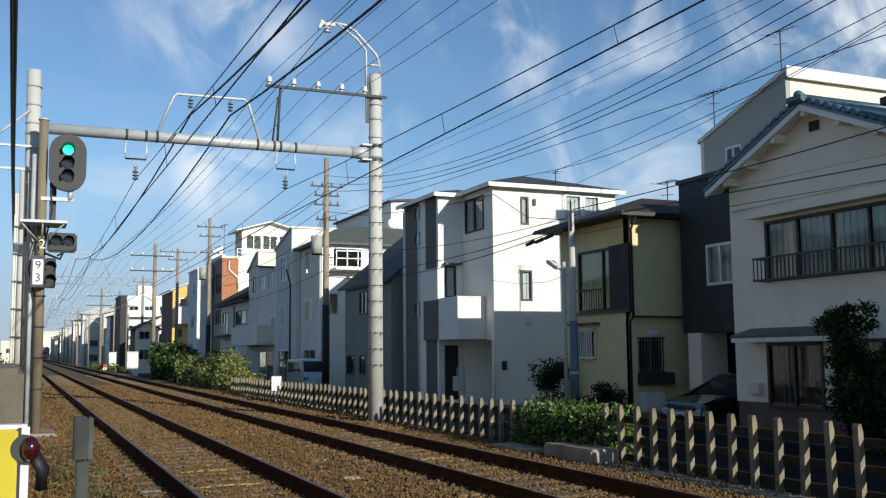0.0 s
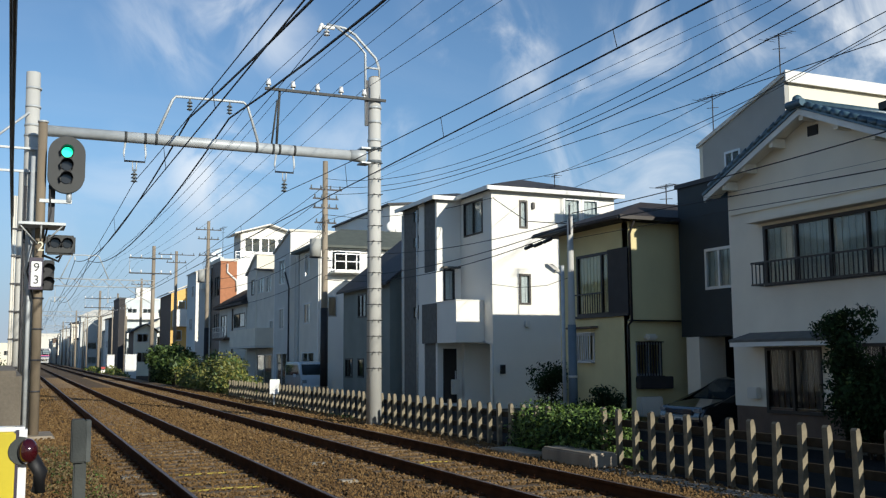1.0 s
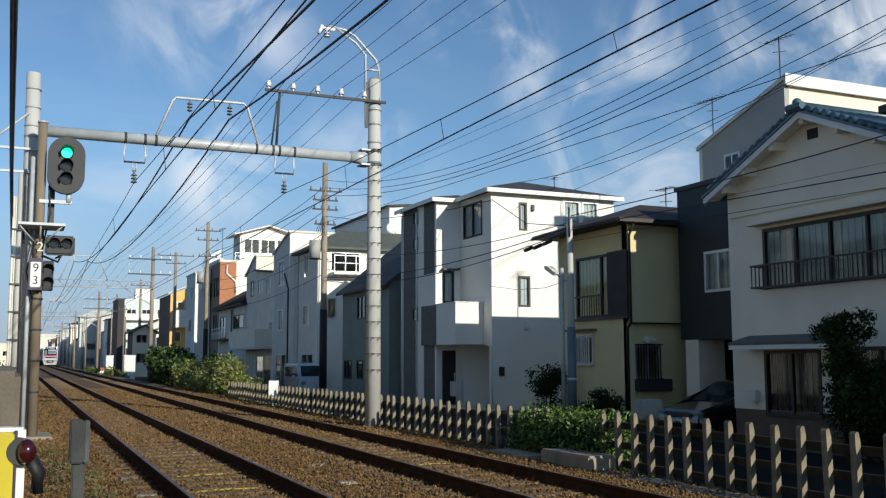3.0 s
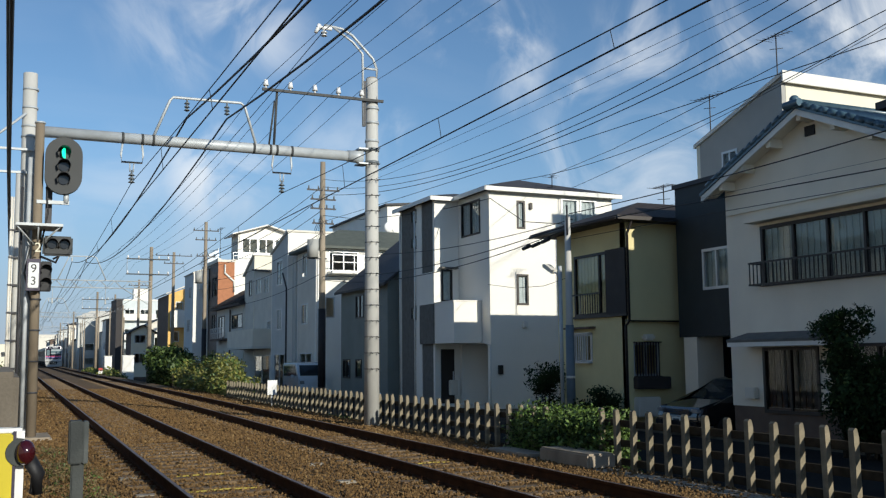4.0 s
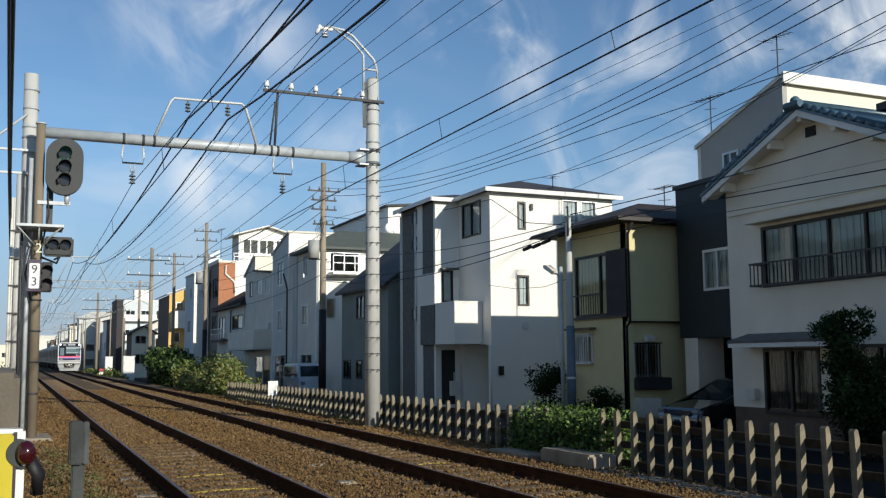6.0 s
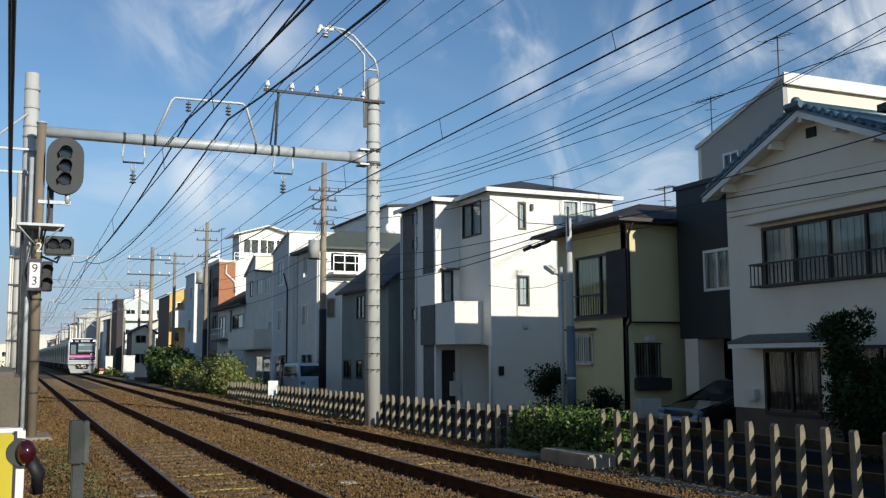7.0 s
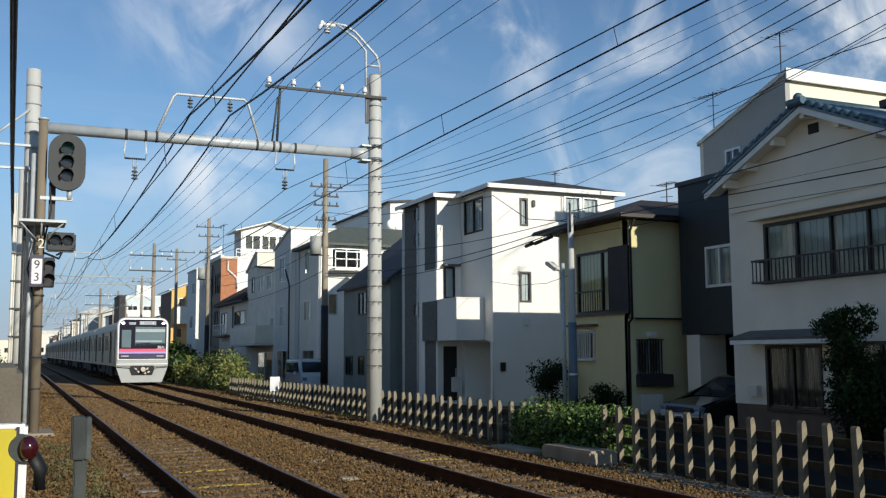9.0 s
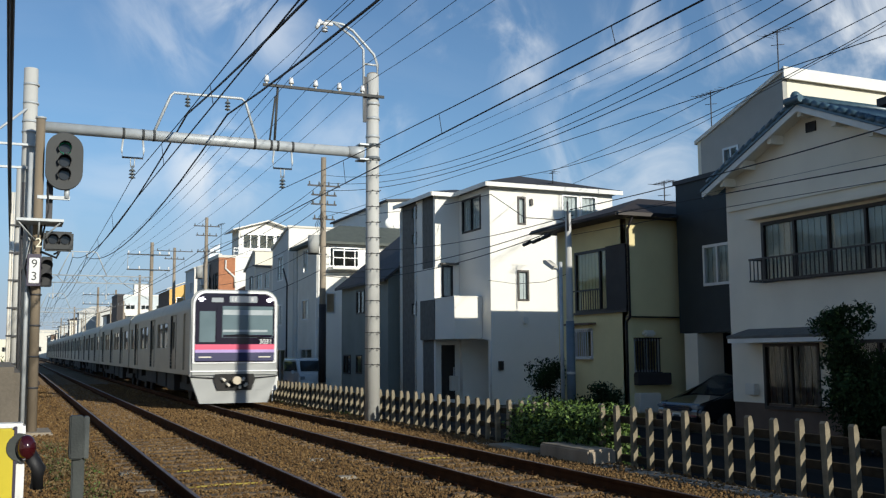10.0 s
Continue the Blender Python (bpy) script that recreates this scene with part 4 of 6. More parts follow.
def gantry():
    g = thing("gantry_beam", (0.62, YG, 6.9), "galvanised steel tube beam across both tracks", "gantry")
    part("beam", tube(bmesh.new(), [(0.62, YG, 7.03), (8.42, YG, 7.03)], 0.135, 24), M_GALV, g)
    bm = tube(bmesh.new(), [(8.15, YG, 7.03), (8.42, YG, 7.03), (8.56, YG, 7.03)], 0.15, 20, 0.19)
    for z in (-0.2, 0.2):
        bar(bm, 8.42, 8.68, YG - 0.2, YG + 0.2, 7.03 + z - 0.02, 7.03 + z + 0.02)
    part("end_clamp", bm, M_GALV, g)
    for z in (6.85, 7.2):
        part("clamp_band", tube(bmesh.new(), [(8.85, YG, z), (8.85, YG, z + 0.08)], 0.20, 24), M_BLUEGREY2, g)
    for x in (2.40, 2.86, 3.12, 5.62, 6.05, 6.22, 6.62):
        part("collar", tube(bmesh.new(), [(x - 0.03, YG, 7.03), (x + 0.03, YG, 7.03)], 0.142, 20), M_SIGGREY, g)
    for x in (2.63, 6.37):
        h = tube(bmesh.new(), [(x - 0.23, YG, 6.9), (x - 0.26, YG, 6.62), (x - 0.24, YG, 6.44), (x + 0.24, YG, 6.44), (x + 0.26, YG, 6.62), (x + 0.23, YG, 6.9)], 0.026, 6)
        tube(h, [(x - 0.05, YG, 6.44), (x - 0.04, YG, 6.2)], 0.015, 5)
        tube(h, [(x + 0.05, YG, 6.44), (x + 0.04, YG, 6.2)], 0.015, 5)
        hp = part("wire_hanger", h, M_GALV, g)
        part("insulator", insulator(bmesh.new(), x, YG, 5.94, 3, 0.085), M_BLUEGREY2, hp)
    f = tube(bmesh.new(), [(3.12, YG, 7.12), (3.50, YG, 8.08), (3.58, YG, 8.17), (5.28, YG, 8.19), (5.38, YG, 8.10), (5.68, YG, 7.14)], 0.036, 8)
    fp = part("feeder_frame", f, M_GALV, g, "bent galvanised frame over the beam")
    for x in (3.92, 4.92):
        part("insulator", insulator(bmesh.new(), x, YG, 7.86, 3, 0.075), M_BLUEGREY2, fp)
    return g


gantry()


def left_poles():
    p = thing("concrete_pole", (0.42, YG + 0.25, -0.36), "tall round concrete pole beside the signal mast", "pole", "poles of the overhead line")
    part("shaft", tube(bmesh.new(), [(0.40, YG + 0.25, -0.36), (0.28, YG + 0.25, 8.47)], 0.19, 24, 0.16), M_CONC, p)
    for z in (6.9, 7.15, 7.6, 8.05):
        part("band", tube(bmesh.new(), [(0.30, YG + 0.25, z), (0.30, YG + 0.25, z + 0.05)], 0.18, 20), M_GALV, p)
    bm = bmesh.new()
    for z in (6.55, 6.0):
        bar(bm, -1.4, 0.5, YG + 0.0, YG + 0.06, z, z + 0.05)
    tube(bm, [(-0.75, YG + 0.05, 6.55), (0.22, YG + 0.05, 7.45)], 0.03, 6)
    part("crossarm", bm, M_GALV, p)
    q = thing("concrete_pole", (0.0, 31.0, -0.36), "slender weathered pole with cables and pipes", "pole", "poles of the overhead line")
    part("shaft", tube(bmesh.new(), [(0.22, 31, -0.36), (0.17, 31, 7.2)], 0.13, 20, 0.11), M_CONC, q)
    for dx, r in ((-0.20, 0.035), (-0.14, 0.02), (0.17, 0.03), (0.23, 0.022)):
        part("conduit", tube(bmesh.new(), [(0.2 + dx, 30.85, -0.36), (0.18 + dx, 30.85, 6.4)], r, 8), M_LIGHTGREY, q)
    for z in np.arange(0.6, 6.2, 0.8):
        part("conduit_clip", box(-0.06, 0.46, 30.8, 30.9, z, z + 0.05), M_DARKSTEEL, q)


left_poles()

M_GREEN = glow("green_lamp", (0.02, 0.85, 0.42), 1.5)
M_LENS = mat("dark_lens", (0.02, 0.022, 0.025), 0.15, vary=0.05, bump=0)
M_PURPLE = mat("dark_painted_edge", (0.03, 0.02, 0.05), 0.5, vary=0.1, bump=0)


def capsule(bm, cx, y0, y1, z0, z1, r, n=14):
    pts = [(cx + r * math.cos(math.pi * i / n), z1 - r + r * math.sin(math.pi * i / n)) for i in range(n + 1)]
    pts += [(cx - r * math.cos(math.pi * i / n), z0 + r - r * math.sin(math.pi * i / n)) for i in range(n + 1)]
    return prism(bm, pts, "y", y0, y1)


def hood(bm, cx, y, z, r, depth, n=14):
    """An open visor: the upper two thirds of a tube towards -y."""
    for i in range(n):
        a0, a1 = radians(-35 + 250 * i / n), radians(-35 + 250 * (i + 1) / n)
        ps = []
        for a in (a0, a1):
            reach = depth * (0.45 + 0.55 * max(0, math.sin(a)))
            ps.append([(cx + rr * math.cos(a), yy, z + rr * math.sin(a)) for rr, yy in ((r, y), (r, y - reach), (r - 0.012, y - reach), (r - 0.012, y))])
        va = [bm.verts.new(c) for c in ps[0]]
        vb = [bm.verts.new(c) for c in ps[1]]
        for k in range(4):
            bm.faces.new((va[k], va[(k + 1) % 4], vb[(k + 1) % 4], vb[k]))
    return bm


def disc(bm, cx, y, z, r, depth=0.03, n=20):
    return tube(bm, [(cx, y, z), (cx, y - depth, z)], r, n)


def letters(text, size, m, material, parent, name="lettering"):
    c = bpy.data.curves.new(name, "FONT")
    c.body, c.size, c.align_x, c.align_y, c.extrude = text, size, "CENTER", "CENTER", 0.002
    tmp = bpy.data.objects.new(name, c)
    me = bpy.data.meshes.new_from_object(tmp)
    bpy.data.objects.remove(tmp)
    me.transform(m)
    me.materials.clear()
    me.materials.append(material)
    ob = new(name, me)
    ob.parent = parent
    return ob


YS = 24.1
SIGNAL = thing("railway_signal", (0.5, YS, -0.36), "three-aspect colour-light signal on a brown stained mast", "signal")


def signal():
    g = SIGNAL
    part("mast", tube(bmesh.new(), [(0.57, YS, -0.36), (0.52, YS, 7.1)], 0.11, 20, 0.10), M_MAST, g)
    part("mast_cap", tube(bmesh.new(), [(0.52, YS, 7.1), (0.52, YS, 7.14)], 0.12, 20), M_GALV, g)
    cx, yh = 1.05, YS - 0.25
    head = part("signal_head", capsule(bmesh.new(), cx, yh, yh + 0.16, 5.44, 6.77, 0.405), M_SIGGREY, g, "grey oblong signal backboard")
    part("lamp_case", box(cx - 0.17, cx + 0.17, yh + 0.16, yh + 0.5, 5.65, 6.7, 0.03), M_SIGGREY, head)
    for z in (6.08, 5.77):
        part("lens", disc(bmesh.new(), cx, yh, z, 0.115), M_LENS, head)
    for z in (6.39, 6.08, 5.77):
        part("visor", hood(bmesh.new(), cx, yh - 0.002, z, 0.148, 0.28), M_BLACK, head)
    bm = bmesh.new()
    bar(bm, 0.5, 1.2, YS - 0.12, YS - 0.04, 5.22, 5.30)
    tube(bm, [(cx + 0.08, YS - 0.1, 5.25), (cx + 0.08, YS - 0.1, 5.5)], 0.06, 10)
    part("head_bracket", bm, M_GALV, g)
    # maker's platform
    bm = bmesh.new()
    bar(bm, 0.08, 1.06, YS - 0.75, YS + 0.2, 4.62, 4.68)
    for x in (0.1, 0.55, 1.0):
        tube(bm, [(x, YS - 0.7, 4.62), (0.55, YS, 4.2)], 0.02, 5)
    part("platform", bm, M_GALV, g, "small steel maintenance platform")
    part("cable_box", box(0.70, 0.84, YS + 0.08, YS + 0.25, 4.7, 6.4), M_DARKSTEEL, g)
    # shunting indicator with two lamps
    ind = part("indicator", box(0.66, 1.30, YS - 0.3, YS - 0.14, 4.01, 4.46, 0.04), M_SIGGREY, g, "grey two-lamp indicator box")
    for x in (0.86, 1.12):
        part("lens", disc(bmesh.new(), x, YS - 0.3, 4.26, 0.095), M_LENS, ind)
        part("visor", hood(bmesh.new(), x, YS - 0.302, 4.26, 0.125, 0.24), M_BLACK, ind)
    part("indicator_arm", tube(bmesh.new(), [(0.62, YS - 0.1, 4.0), (0.95, YS - 0.2, 3.86), (1.05, YS - 0.22, 4.1)], 0.03, 6), M_BLACK, g)
    figure = mat("cream_figure", (0.75, 0.72, 0.55), 0.5, vary=0.05, bump=0)
    letters("2", 0.30, Matrix.Translation((0.56 - 0.5, -0.42, 4.16 + 0.36)) @ Matrix.Rotation(radians(90), 4, "X"), figure, g, "figure")
    # number plate of the signal and the lower head behind it
    plate = part("number_plate", box(0.38, 0.60, YS - 0.36, YS - 0.33, 3.26, 3.83, 0.012), M_CERAMIC, g, "white enamel plate with two figures")
    part("plate_edge", box(0.34, 0.63, YS - 0.33, YS - 0.20, 3.20, 3.92), M_PURPLE, g)
    ink = mat("black_figure", (0.02, 0.02, 0.02), 0.5, vary=0.05, bump=0)
    for s, z in (("9", 3.69), ("3", 3.41)):
        letters(s, 0.27, Matrix.Translation((0.49 - 0.5, -0.366, z + 0.36)) @ Matrix.Rotation(radians(90), 4, "X"), ink, g, "figure")
    low = part("lower_head", box(0.635, 0.87, YS - 0.24, YS - 0.02, 3.2, 3.88, 0.02), M_BLACK, g)
    for z in (3.68, 3.38):
        part("visor", hood(bmesh.new(), 0.76, YS - 0.24, z, 0.12, 0.22), M_BLACK, low)
    for z in (0.9, 1.6, 2.3, 3.0):
        part("mast_band", tube(bmesh.new(), [(0.56, YS, z), (0.56, YS, z + 0.04)], 0.118, 20), M_DARKSTEEL, g)
    part("conduit", tube(bmesh.new(), [(0.37, YS + 0.05, -0.36), (0.34, YS + 0.05, 6.3)], 0.05, 10), M_GALV, g)
    part("conduit", tube(bmesh.new(), [(0.24, YS + 0.02, -0.36), (0.20, YS + 0.02, 5.6)], 0.03, 8), M_DARKSTEEL, g)
    for pts in ([(0.62, YS - 0.1, 4.2), (0.75, YS - 0.15, 5.0), (0.70, YS - 0.1, 5.6), (0.85, YS, 5.9)],
                [(0.45, YS - 0.12, 3.0), (0.3, YS - 0.2, 3.6), (0.42, YS - 0.2, 4.3), (0.25, YS - 0.1, 4.6)],
                [(0.9, YS - 0.1, 3.95), (1.0, YS - 0.2, 4.0), (1.05, YS - 0.2, 4.1)]):
        part("cable", tube(bmesh.new(), pts, 0.022, 6), M_BLACK, g)
    return head


HEAD = signal()
# the green aspect: a roundel, half-turned to its dark back for the unlit lamp
bm = tube(bmesh.new(), [(0, -0.012, 0), (0, 0.0, 0)], 0.12, 20)
ROUNDEL = new("green_roundel", mesh_of("green_roundel", bm, M_GREEN))
ROUNDEL.parent = HEAD
bm = tube(bmesh.new(), [(0, 0.002, 0), (0, 0.012, 0)], 0.121, 20)
back = new("roundel_back", mesh_of("roundel_back", bm, M_LENS))
back.parent = ROUNDEL

# gantries further down the line
def far_gantry(y):
    k = SKEW * (y - YG)
    g = thing("far_gantry", (-0.2 + k, y, -0.36), "galvanised lattice gantry over both tracks", "gantry", "lattice gantries down the line")
    for x in (0.2 + k, 9.65 + k):
        part("post", tube(bmesh.new(), [(x, y, -0.36), (x, y, 10.4 if x > 5 else 8.6)], 0.17, 14, 0.13), M_CONC_BROWN, g)
    part("beam", lattice(bmesh.new(), 0.2 + k, 9.65 + k, y, 7.15, n=18), M_GALV, g)
    bm = tube(bmesh.new(), [(2.95 + k, y, 7.68), (3.7 + k, y, 9.42), (3.85 + k, y, 9.5), (5.5 + k, y, 9.5), (5.65 + k, y, 9.42), (6.4 + k, y, 7.68)], 0.045, 6)
    part("feeder_frame", bm, M_GALV, g)
    for x in (3.92, 4.92):
        part("insulator", insulator(bmesh.new(), x + k, y, 9.12, 3, 0.08), M_LIGHTGREY, g)
    for z in (8.2, 9.37):
        bm = bmesh.new()
        bar(bm, 7.8 + k, 11.0 + k, y - 0.26, y - 0.2, z, z + 0.09)
        ca = part("crossarm", bm, M_SIGGREY, g)
        for x in (7.9, 8.7, 10.2, 10.9):
            part("pin_insulator", tube(bmesh.new(), [(x + k, y - 0.23, z + 0.09), (x + k, y - 0.23, z + 0.3)], 0.06, 8), M_CERAMIC, ca)
    part("arm_tie", tube(bmesh.new(), [(7.85 + k, y - 0.23, 8.2), (7.85 + k, y - 0.23, 9.4)], 0.025, 5), M_GALV, g)
    part("brace", tube(bmesh.new(), [(7.6 + k, y, 7.15), (9.6 + k, y, 5.9)], 0.035, 5), M_GALV, g)
    for x in (2.63, 6.37):
        part("insulator", insulator(bmesh.new(), x + k, y, 5.94, 4, 0.08), M_LIGHTGREY, g)
        part("drop_rod", tube(bmesh.new(), [(x + k, y, 6.2), (x + k, y, 7.2)], 0.02, 5), M_GALV, g)


for y in (78.0, 131.0, 184.0, 237.0):
    far_gantry(y)

# ---- overhead wires ----
SPANS = [(-26.0, YG), (YG, 78.0), (78.0, 131.0), (131.0, 184.0), (184.0, 237.0)]


def line_points(x, z, sag, far=0.0, far_sag=None):
    """Points of a wire over all spans: height at the supports, sag before the gantry, and how much higher and how slack it hangs beyond."""
    pts = []
    for n, (a, b) in enumerate(SPANS):
        za, zb = z + (far if n > 1 else 0), z + (far if n > 0 else 0)
        sg = sag if n == 0 or far_sag is None else far_sag
        for i in range(14):
            u = i / 14
            y = a + (b - a) * u
            pts.append((x + SKEW * max(0, y - YG), y, za + (zb - za) * u - 4 * sg * u * (1 - u)))
    return pts


def line_wire(name, label, x, z, sag, r, far=0.0, far_sag=None):
    solo(name, tube(bmesh.new(), line_points(x, z, sag, far, far_sag), r, 5), M_BLACK, label, "wire", "overhead railway wires")


line_wire("feeder_cable", "thick black sagging feeder cable over the tracks", 3.92, 7.66, 1.10, 0.024, 1.4, 1.15)
line_wire("feeder_cable", "thick black sagging feeder cable over the tracks", 4.92, 7.74, 1.18, 0.024, 1.35, 1.3)
for x, zm, sm, zc in ((2.63, 5.93, 0.45, 5.35), (6.37, 5.91, 0.55, 5.24)):
    ol = thing("overhead_line", (x, YG, zc), "dark overhead contact line above the track", "overhead line", "overhead railway wires")
    part("messenger_wire", tube(bmesh.new(), line_points(x, zm, sm), 0.009, 5), M_BLACK, ol)
    part("contact_wire", tube(bmesh.new(), line_points(x + 0.05, zc, 0.02), 0.012, 5), M_BLACK, ol)
    for a, b in SPANS[:3]:
        for i in range(1, 10):
            u = i / 10
            y, zt = a + (b - a) * u, zm - 4 * sm * u * (1 - u)
            k = SKEW * max(0, y - YG)
            if zt - zc > 0.05:
                part("dropper", tube(bmesh.new(), [(x + 0.05 + k, y, zc), (x + k, y, zt)], 0.006, 4), M_BLACK, ol)
for x, s in ((5.87, 0.60), (6.52, 0.55), (7.18, 0.45), (7.83, 0.55), (8.48, 0.6)):
    line_wire("signal_wire", "thin dark wire on pin insulators", x, 8.83, s, 0.007, 0.3, 0.7)
line_wire("top_wire", "dark wire on the goose-neck bracket", 7.45, 10.36, 0.55, 0.012)
line_wire("side_cable", "thick black cable beside the tracks", -0.10, 6.0, 0.5, 0.036)
line_wire("side_cable", "thick black cable beside the tracks", -0.13, 5.95, 0.6, 0.020)


def hang(points, r, label="dark sagging street cable", name="street_cable"):
    solo(name, tube(bmesh.new(), points, r, 5), M_BLACK, label, "cable", "cables over the street")


def cable(x, p, r, start, end, n=40):
    """A cable that hangs along the street through three (y, z) points."""
    (ya, za), (yb, zb), (yc, zc) = p
    pts = []
    for i in range(n + 1):
        y = start + (end - start) * i / n
        z = (za * (y - yb) * (y - yc) / ((ya - yb) * (ya - yc)) + zb * (y - ya) * (y - yc) / ((yb - ya) * (yb - yc))
             + zc * (y - ya) * (y - yb) / ((yc - ya) * (yc - yb)))
        pts.append((x, y, z))
    hang(pts, r)


P1 = 50.02
for x, pts, r, start, end in (
        (15.2, [(39.32, 9.47), (25.06, 8.73), (15.61, 9.28)], 0.012, P1, -2),
        (15.2, [(39.32, 9.19), (25.07, 8.47), (14.81, 9.00)], 0.012, P1, -2),
        (15.2, [(37.05, 8.76), (25.08, 8.30), (14.18, 8.78)], 0.014, P1, -2),
        (15.2, [(34.44, 8.33), (21.05, 7.88), (13.21, 7.65)], 0.011, P1, 2),
        (22.5, [(38.70, 10.0), (27.5, 10.03), (19.5, 10.97)], 0.014, 42, 8),
        (22.5, [(35.80, 9.10), (27.45, 9.85), (19.5, 10.86)], 0.010, 42, 8),
        (15.07, [(18.39, 5.76), (15.83, 5.78), (13.34, 5.83)], 0.014, 24.67, 2),
        (15.07, [(18.98, 5.31), (15.87, 5.21), (13.39, 5.13)], 0.013, 24.67, 2),
        (15.07, [(17.85, 5.37), (15.60, 5.34), (13.37, 5.31)], 0.004, 24.67, 2),
        (15.07, [(17.87, 4.95), (15.89, 4.90), (13.41, 4.83)], 0.008, 24.67, 2),
        (15.2, [(38.60, 6.09), (30.19, 5.69), (26.56, 5.67)], 0.013, P1, 24.7),
        (15.2, [(38.61, 5.32), (30.12, 5.33), (26.75, 5.46)], 0.016, P1, 24.7),
        (15.2, [(38.61, 5.01), (28.86, 5.16), (26.57, 5.31)], 0.016, P1, 24.7),
        (8.85, [(21.00, 6.49), (14.56, 6.37), (12.20, 6.34)], 0.004, 24.6, -4),
        (8.85, [(21.00, 6.30), (14.60, 6.19), (12.20, 6.18)], 0.004, 24.6, -4)):
    cable(x, pts, r, start, end)
hang([(20.0, 34.03, 9.0), (18.6, 27.5, 8.65), (15.2, 13.17, 8.2), (13.0, 4.0, 8.0)], 0.010)
for pts, r in (([(15.15, 25.14, 5.6), (16.2, 29.5, 6.3), (17.05, 33.7, 7.79)], 0.014),
               ([(15.2, P1, 9.3), (15.45, 44.5, 8.35), (15.9, 39.5, 7.92), (16.5, 36.4, 7.80), (17.05, 33.7, 7.82)], 0.014),
               ([(16.95, 33.85, 4.46), (16.2, 30.2, 4.05), (15.5, 27.0, 3.88), (15.05, 24.9, 3.95)], 0.009)):
    hang(pts, r, "dark service cable to the white house", "service_cable")
for z in (10.9, 10.3, 9.6, 8.4, 7.6, 6.2):
    hang([(15.2 + 0.02 * i, P1 + (84 - P1) * i / 16, z - 4 * 0.6 * i / 16 * (1 - i / 16)) for i in range(17)], 0.016)


# ---- street poles ----
def street_pole(x, y, top, label, r=0.15, arms=(), can=False, wrap=False):
    p = thing("utility_pole", (x, y, -0.33), label, "pole", "poles along the street")
    part("shaft", tube(bmesh.new(), [(x, y, -0.33), (x, y, top)], r, 18, r * 0.72), M_CONC if y < 30 else M_CONC_BROWN, p)
    if wrap:
        part("wrap", tube(bmesh.new(), [(x, y, 0.2), (x, y, wrap)], r + 0.012, 18, r + 0.006), M_SHUTTER, p, "dark protective wrap round the pole")
    for z, w in arms:
        bm = bmesh.new()
        bar(bm, x - w / 2, x + w / 2, y - 0.14, y - 0.07, z, z + 0.08)
        part("crossarm", bm, M_DARKSTEEL, p)
        for k in range(4):
            xx = x - w / 2 + 0.1 + (w - 0.2) * k / 3
            part("insulator", tube(bmesh.new(), [(xx, y - 0.1, z + 0.08), (xx, y - 0.1, z + 0.26)], 0.05, 8, 0.035), M_BLUEGREY2, p)
    if can:
        part("transformer", tube(bmesh.new(), [(x - 0.55, y - 0.1, can), (x - 0.55, y - 0.1, can + 0.95)], 0.3, 16), M_GREY_WALLSHADE, p, "grey round pole transformer")
        part("bracket", box(x - 0.9, x + 0.2, y - 0.12, y - 0.06, can - 0.08, can - 0.01), M_DARKSTEEL, p)
        for k in range(5):
            part("cable_loop", tube(bmesh.new(), [(x - 0.3 + 0.1 * k, y - 0.1, can + 1.0), (x - 0.5 + 0.1 * k, y - 0.2, can + 1.5), (x - 0.1 + 0.05 * k, y - 0.1, can + 2.3)], 0.015, 5), M_BLACK, p)
    return p


street_pole(15.2, P1, 12.2, "tall concrete street pole with transformer and crossarms", 0.19, [(10.6, 1.8), (10.1, 1.4), (9.6, 1.4), (8.8, 1.2)], 7.0, 4.3)
street_pole(15.2, 84.0, 13.4, "tall concrete street pole with crossarms", 0.19, [(12.6, 2.2), (11.8, 1.8), (10.4, 1.6)], 8.2, 4.3)
street_pole(15.2, 101.5, 12.6, "tall brown street pole far down the street", 0.19, [(12.2, 3.6), (11.4, 2.0)])
street_pole(15.2, 130.0, 12.0, "tall brown street pole far down the street", 0.19, [(11.2, 2.6)])
street_pole(15.2, 160.0, 12.0, "tall brown street pole far down the street", 0.19, [(11.2, 2.6)])
yp = 24.68
pole = street_pole(15.0, yp, 5.75, "short concrete telephone pole with banded base", 0.12)
part("top_spike", tube(bmesh.new(), [(14.93, yp - 0.1, 5.2), (14.93, yp - 0.1, 6.07)], 0.03, 8), M_DARKSTEEL, pole)
part("base_wrap", tube(bmesh.new(), [(15.0, yp, -0.3), (15.0, yp, 2.56)], 0.132, 18, 0.122), mat("blue_grey_wrap", (0.16, 0.21, 0.25), 0.6, vary=0.1), pole, "blue-grey protective wrap")
part("base_band", tube(bmesh.new(), [(15.0, yp, 1.02), (15.0, yp, 1.09)], 0.137, 18), M_OFFWHITE, pole)


